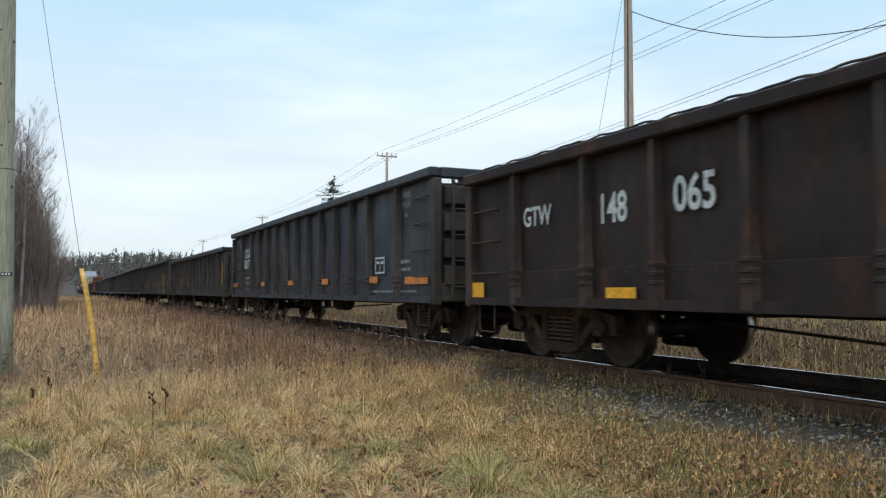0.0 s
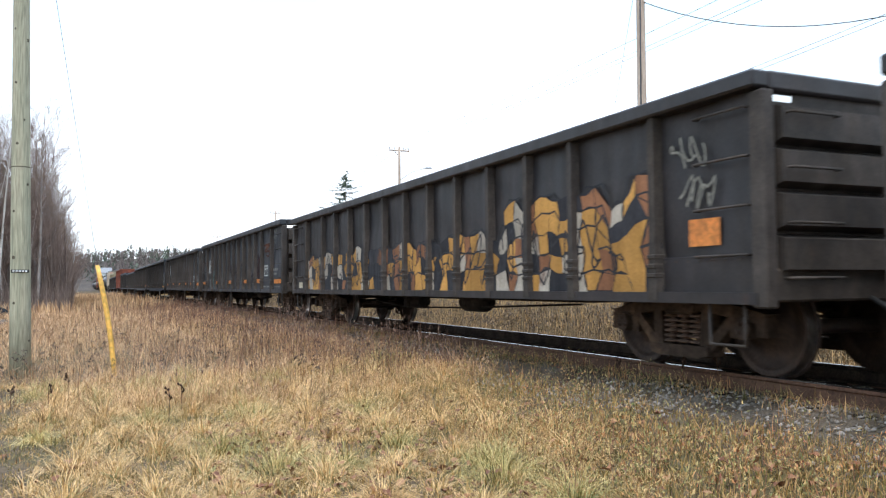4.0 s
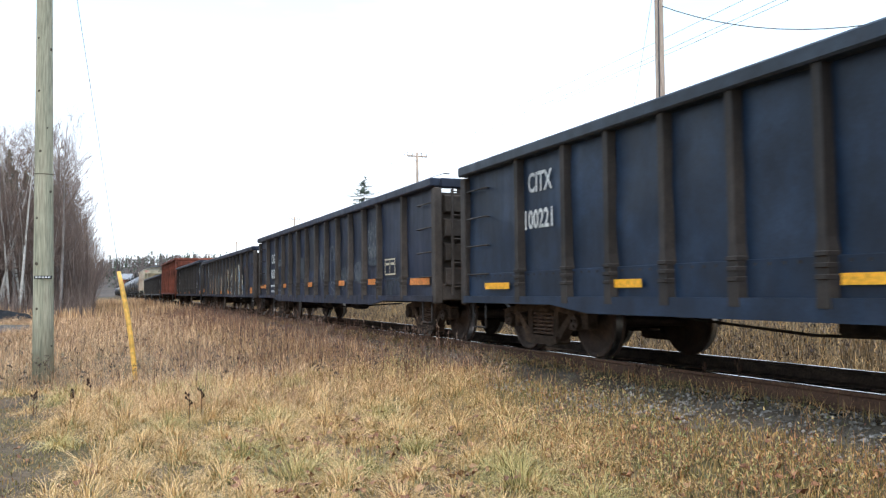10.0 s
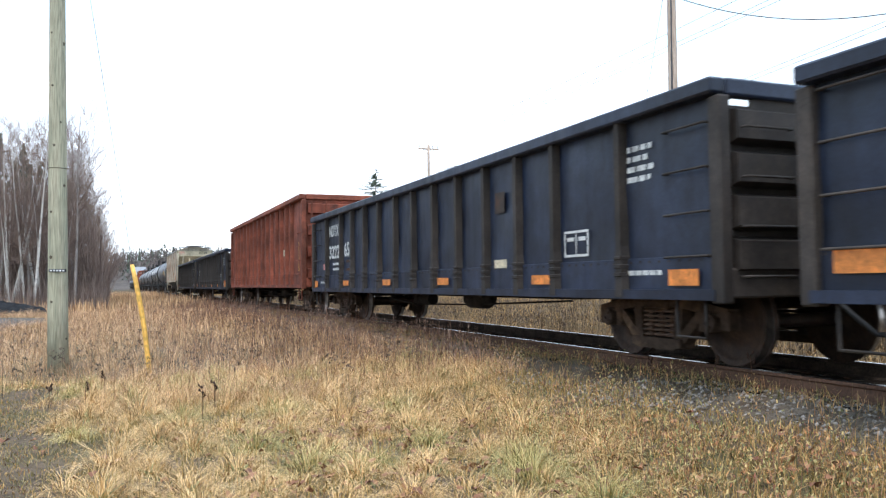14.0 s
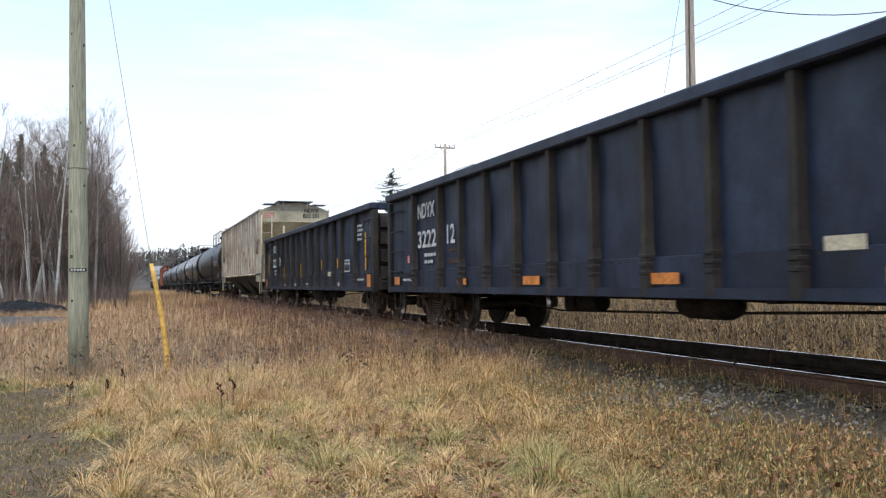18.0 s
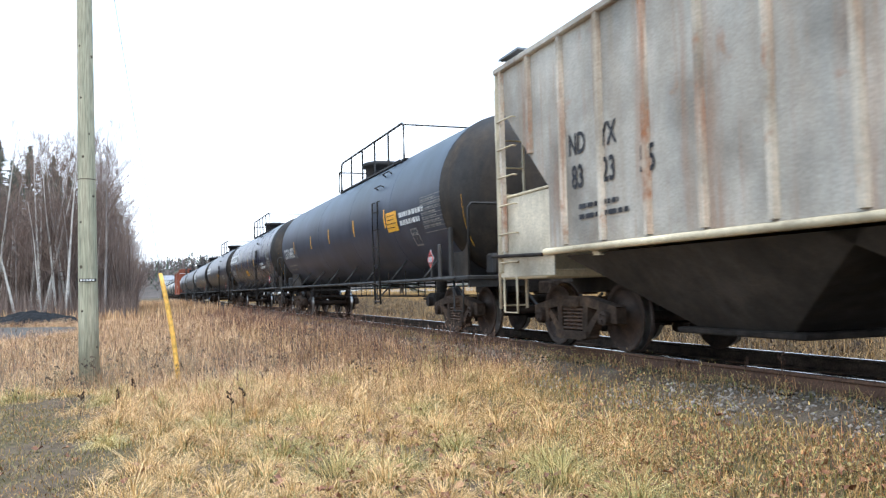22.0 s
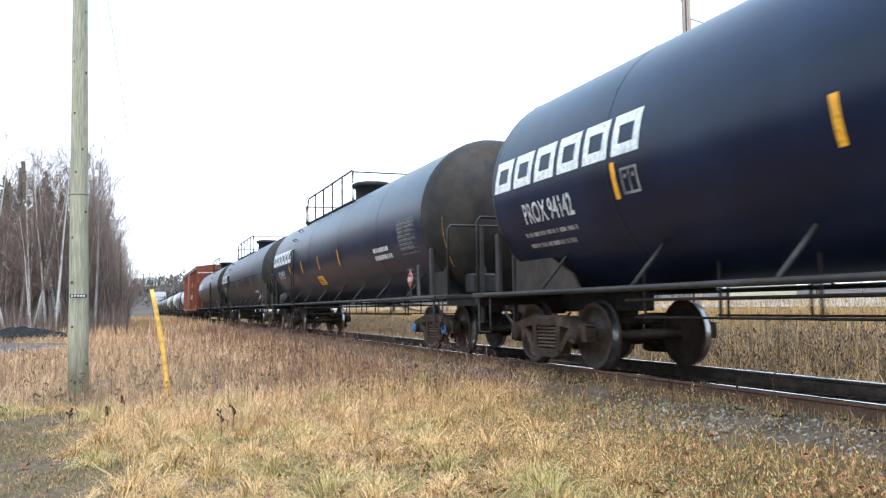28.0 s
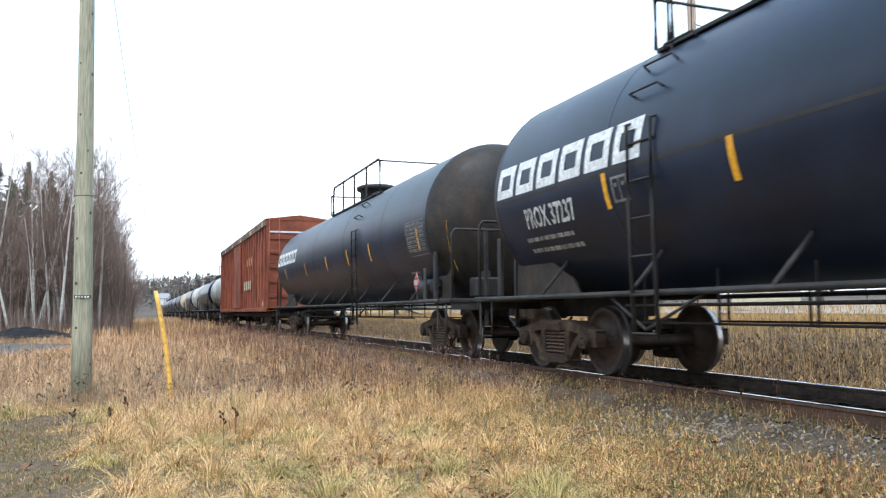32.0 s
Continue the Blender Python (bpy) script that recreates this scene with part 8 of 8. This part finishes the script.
    if detail:
        for e in (-1, 1):
            curve = Geo()
            v = []
            for k in range(9):
                z = mid - 1.0 + 0.95 * k / 8
                inset = 0.42 - 0.10 * (1 - (z - mid) ** 2)
                rr = radius * math.sqrt(1 - ((dep - inset) / dep) ** 2) + 0.012
                xx = -math.sqrt(max(0.01, rr * rr - (z - mid) ** 2))
                v += [(xx, e * (hl - inset), z), (xx - 0.01, e * (hl - inset - 0.09), z)]
            curve.add(v, [(2 * k, 2 * k + 2, 2 * k + 3, 2 * k + 1) for k in range(8)], True)
            part("reflector", curve, M["yellow_stripe"], car)
    if mark:
        logo(car, hl - 0.79, logo_z, 0.46, bend)
    if number:
        big = number.startswith("CG")
        words_on(car, number, hl - (2.2 if big else 2.28), 2.32 if big else 2.16, 0.36 if big else 0.28, 0.74 if big else 0.66, bend=bend)
        small_lines(car, hl - 1.44, 1.86, 1.6, 2, 0.055, 0.15, bend=bend)
    if detail:
        # test record panel near the front, small notices
        y0, z0 = hl - record, 2.67
        for k in range(9):
            patch_on(car, "record_line", y0, y0 - 1.15, z0 - 0.085 * k, z0 - 0.085 * k + 0.012, M["faint"], bend=bend)
        small_lines(car, y0, z0 - 0.06, 1.15, 7, 0.03, 0.085, bend=bend, material=M["faint"])
        if lines:
            small_lines(car, hl - lines[0], lines[1], 1.6, 2, 0.10, 0.17, bend=bend, material=M["letters"])
        if mark:
            small_lines(car, hl - 16.7, 1.66, 0.55, 3, 0.045, 0.09, bend=bend)
        else:
            frame_panel(car, -hl + 2.75, mid - 0.86, 0.42, 0.36, M["faint"], bend=bend)
        frame_panel(car, hl - (stripes[0] if stripes else 3.6) - 0.14, 2.12, 0.32, 0.3, M["faint"], bend=bend)
        if notice:
            d0, d1, z0, z1 = notice
            patch_on(car, "yellow_notice", hl - d0, hl - d1, z0, z1, M["yellow_stripe"], bend=bend)
            small_lines(car, hl - d0 - 0.08, z1 - 0.09, d1 - d0 - 0.16, 4, 0.02, (z1 - z0 - 0.08) / 4, bend=(mid, radius + 0.004), material=M["bay_ink"])
    return car


R = {14: 95.64, 15: 116.51, 16: 137.62, 17: 158.83, 18: 179.78, 19: 200.8}
c14 = add_car(tank_car("dusty grey-black pressure tank car", R[14] - 19.75, R[14], P["tank_grey"], "CGTX 64872", stripes=(3.46, 6.63, 9.4, 12.45, 15.34), stripe_z=2.5, notice=(15.48, 16.28, 2.17, 2.6), ladder=14.67, walkway=8.3, deck_end=15.0, lines=(16.45, 2.42), record=17.9, gear_at=3.35))
c15 = add_car(tank_car("glossy black pressure tank car with a white block logo", R[15] - 19.1, R[15], P["tank_gloss"], "PROX 94666", True, stripes=(3.98, 6.91, 10.04, 12.34), stripe_z=2.43, notice=(8.3, 9.2, 1.82, 2.09), ladder=13.6, walkway=7.8, deck_end=13.8, logo_z=2.75, record=16.74, lines=(14.5, 2.2), gear_at=3.35, truck_at=1.27))
c16 = add_car(tank_car("glossy black pressure tank car with white block logo and rail", R[16] - 19.3, R[16], P["tank"], "PROX 94142", True, stripes=(3.99, 7.14, 10.38, 12.28), notice=(11.17, 12.0, 2.02, 2.34), ladder=13.3, walkway=7.8, deck_end=13.5, logo_z=2.57, lines=(14.8, 2.1)))
c17 = add_car(tank_car("glossy black tank car with a long railed top walkway", R[17] - 19.3, R[17], P["tank"], "PROX 93610", True, stripes=(4.11, 6.34, 8.97, 11.58), stripe_z=2.28, notice=(8.14, 8.96, 1.63, 1.89), reservoir=1, ladder=4.98, walkway=4.26, deck_end=11.0, record=17.0, lines=(15.0, 2.15), placard_at=1.56, truck_at=1.52))
for e in (-1, 1):
    part("bearing_cap", Geo().turned([(0.02, -1.200), (0.07, -1.198), (0.085, -1.185), (0.085, -1.156)], "x", 14, (0, -19.3 / 2 + 1.52 + e * WB, WR)), M["blue_cap"], c17, "blue bearing end cap")
c18 = add_car(tank_car("black pressure tank car with a rusty waist and white logo", R[18] - 19.2, R[18], P["tank_worn"], "PROX 37237", True, stripes=(3.77, 5.95, 8.56, 11.45, 14.4), stripe_z=2.28, ladder=4.55, walkway=4.03, deck_end=11.0, record=16.9, placard_at=1.69, truck_at=1.60))
end = 9.6
for z, d in ((1.70, 14.42), (1.47, 14.85)):
    small_lines(c18, end - d, z, 1.25, 1, 0.11, bend=(TANK_Z, TANK_R), material=M["letters"])
frame_panel(c18, end - 16.12, 1.60, 0.46, 0.28, M["faint"], bend=(TANK_Z, TANK_R))
patch_on(c18, "rust_line", end - 0.9, -end + 0.9, 2.47, 2.51, M["waist_rust"], bend=(TANK_Z, TANK_R), label="faint rusty waist line", out=0.001)
c19 = add_car(tank_car("black pressure tank car before the red box car", R[19] - 19.2, R[19], P["tank_worn"], None, True, stripes=(2.4, 6.25, 9.5, 12.1, 14.3, 17.9), reservoir=-1, ladder=13.0, walkway=7.6, deck_end=13.2, logo_z=2.65))


# ---- boxcar and the far cars ----
def boxcar(label, y_front, y_rear, paint):
    hl = (y_rear - y_front) / 2
    car = thing("box_car", label, "freight car", "cars of the train", at=(XC, (y_front + y_rear) / 2, 0))
    low, top = 1.06, 5.04
    for s in (-1, 1):
        part("side_wall", Geo().box(min(s * 1.46, s * 1.5), max(s * 1.46, s * 1.5), -hl, hl, low, top), paint, car)
        for k in range(23):
            y = -hl + 0.25 + k * (2 * hl - 0.5) / 22
            part("rib", Geo().box(min(s * 1.5, s * 1.57), max(s * 1.5, s * 1.57), y - 0.05, y + 0.05, low, top - 0.35, 0.015), paint, car)
        part("side_sill", Geo().box(min(s * 1.44, s * 1.58), max(s * 1.44, s * 1.58), -hl, hl, low - 0.16, low + 0.02, 0.02), paint, car)
        part("upper_band", Geo().box(min(s * 1.5, s * 1.60), max(s * 1.5, s * 1.60), -hl, hl, top - 0.34, top - 0.02, 0.02), P["dusty_band"], car)
        part("sliding_door", Geo().box(min(s * 1.57, s * 1.63), max(s * 1.57, s * 1.63), -1.6, 1.6, low + 0.05, top - 0.4, 0.02), paint, car)
        for k in range(9):
            part("reflector_tab", Geo().box(min(s * 1.605, s * 1.61), max(s * 1.605, s * 1.61), -hl + 0.5 + k * 2.1, -hl + 0.95 + k * 2.1, top - 0.32, top - 0.12), M["black"] if k % 2 else M["cream_panel"], car)
    part("roof", Geo().prism([(1.56, top - 0.04), (1.56, top), (0, top + 0.2), (-1.56, top), (-1.56, top - 0.04)], -hl - 0.02, hl + 0.02, "y"), paint, car)
    for e in (-1, 1):
        y = e * hl
        part("end_wall", Geo().box(-1.46, 1.46, min(y, y - e * 0.04), max(y, y - e * 0.04), low, top), paint, car)
        for k in range(5):
            z = low + 0.45 + 0.65 * k
            part("end_rib", Geo().box(-1.4, 1.4, min(y, y + e * 0.06), max(y, y + e * 0.06), z, z + 0.18, 0.02), paint, car)
        part("end_stripe", Geo().box(-1.4, 1.4, min(y + e * 0.062, y + e * 0.07), max(y + e * 0.062, y + e * 0.07), top - 0.62, top - 0.55), M["white"], car)
        for x in (-1.4, -0.95):
            part("ladder_rail", Geo().tube([(x, y + e * 0.13, 0.8), (x, y + e * 0.13, top)], 0.02, 5), paint, car)
        for k in range(8):
            part("ladder_rung", Geo().cyl((-1.4, y + e * 0.13, 0.95 + 0.43 * k), (-0.95, y + e * 0.13, 0.95 + 0.43 * k), 0.014, 5), paint, car)
        patch_on(car, "white_label", e * (hl - 0.4) + 0.2, e * (hl - 0.4) - 0.2, 1.15, 1.35, M["cream_panel"], x=-1.58)
    part("underframe", Geo().box(-1.2, 1.2, -hl + 0.2, hl - 0.2, 0.66, 0.86), M["under"], car)
    for k in range(4):
        patch_on(car, "faded_letter", -3.2 - k * 0.75, -3.6 - k * 0.75, 2.0, 2.45, M["cream_panel"], x=-1.58)
    for k in range(3):
        patch_on(car, "faded_letter", -4.2 - k * 0.9, -4.5 - k * 0.9, 3.2, 3.6, M["orange_stripe"], x=-1.58)
    under_gear(car, hl, 0.85)
    for s in (-1, 1):
        truck_under(car, s * (hl - 2.2))
    ends_of(car, hl)
    return car


c20 = add_car(boxcar("rust-red ribbed box car with cream roofline tabs", 203.8, 224.9, P["boxcar"]))
y = 226.5
for ln, paint, lab in ((10.4, "white_tank", "dirty white short tank car"), (11.6, "tank", "short black tank car"), (11.6, "white_tank", "dirty white short tank car"), (11.8, "tank", "short black tank car"), (13.0, "cream_end", "beige tank car with a beige platform"), (15.0, "tank_grey", "dusty black tank car"), (16.5, "tank", "black tank car far down the train"), (16.5, "tank_grey", "grey-black tank car far down the train"), (16.5, "tank", "black tank car far down the train"), (16.5, "tank", "black tank car far down the train"), (16.5, "tank", "black tank car far down the train")):
    add_car(tank_car(lab, y, y + ln, P[paint], radius=1.35, mid=2.52, head=P[paint], dome="box", detail=False))
    y += ln + 1.7


def motions():
    for car in CARS:
        x, y, z = car.matrix_basis.translation
        walk(car, [(t, pose(x, y - SPEED * (t - HALF) - GAIN * (t - HALF) ** 2 / 2, z)) for t in range(0, 33, 4)])
    turn = math.degrees(SPEED / WR)
    for e in (-1, 1):
        first = WHEELSETS[e][0]
        walk(first, [(k / FPS, pose(0, e * WB, WR, turn * k / FPS, 0, 0)) for k in range(32 * FPS + 1)])
        keys = first.animation_data
        for other in WHEELSETS[e][1:]:
            other.rotation_mode = "QUATERNION"
            other.animation_data_create()
            other.animation_data.action = keys.action
            other.animation_data.action_slot = keys.action_slot


motions()
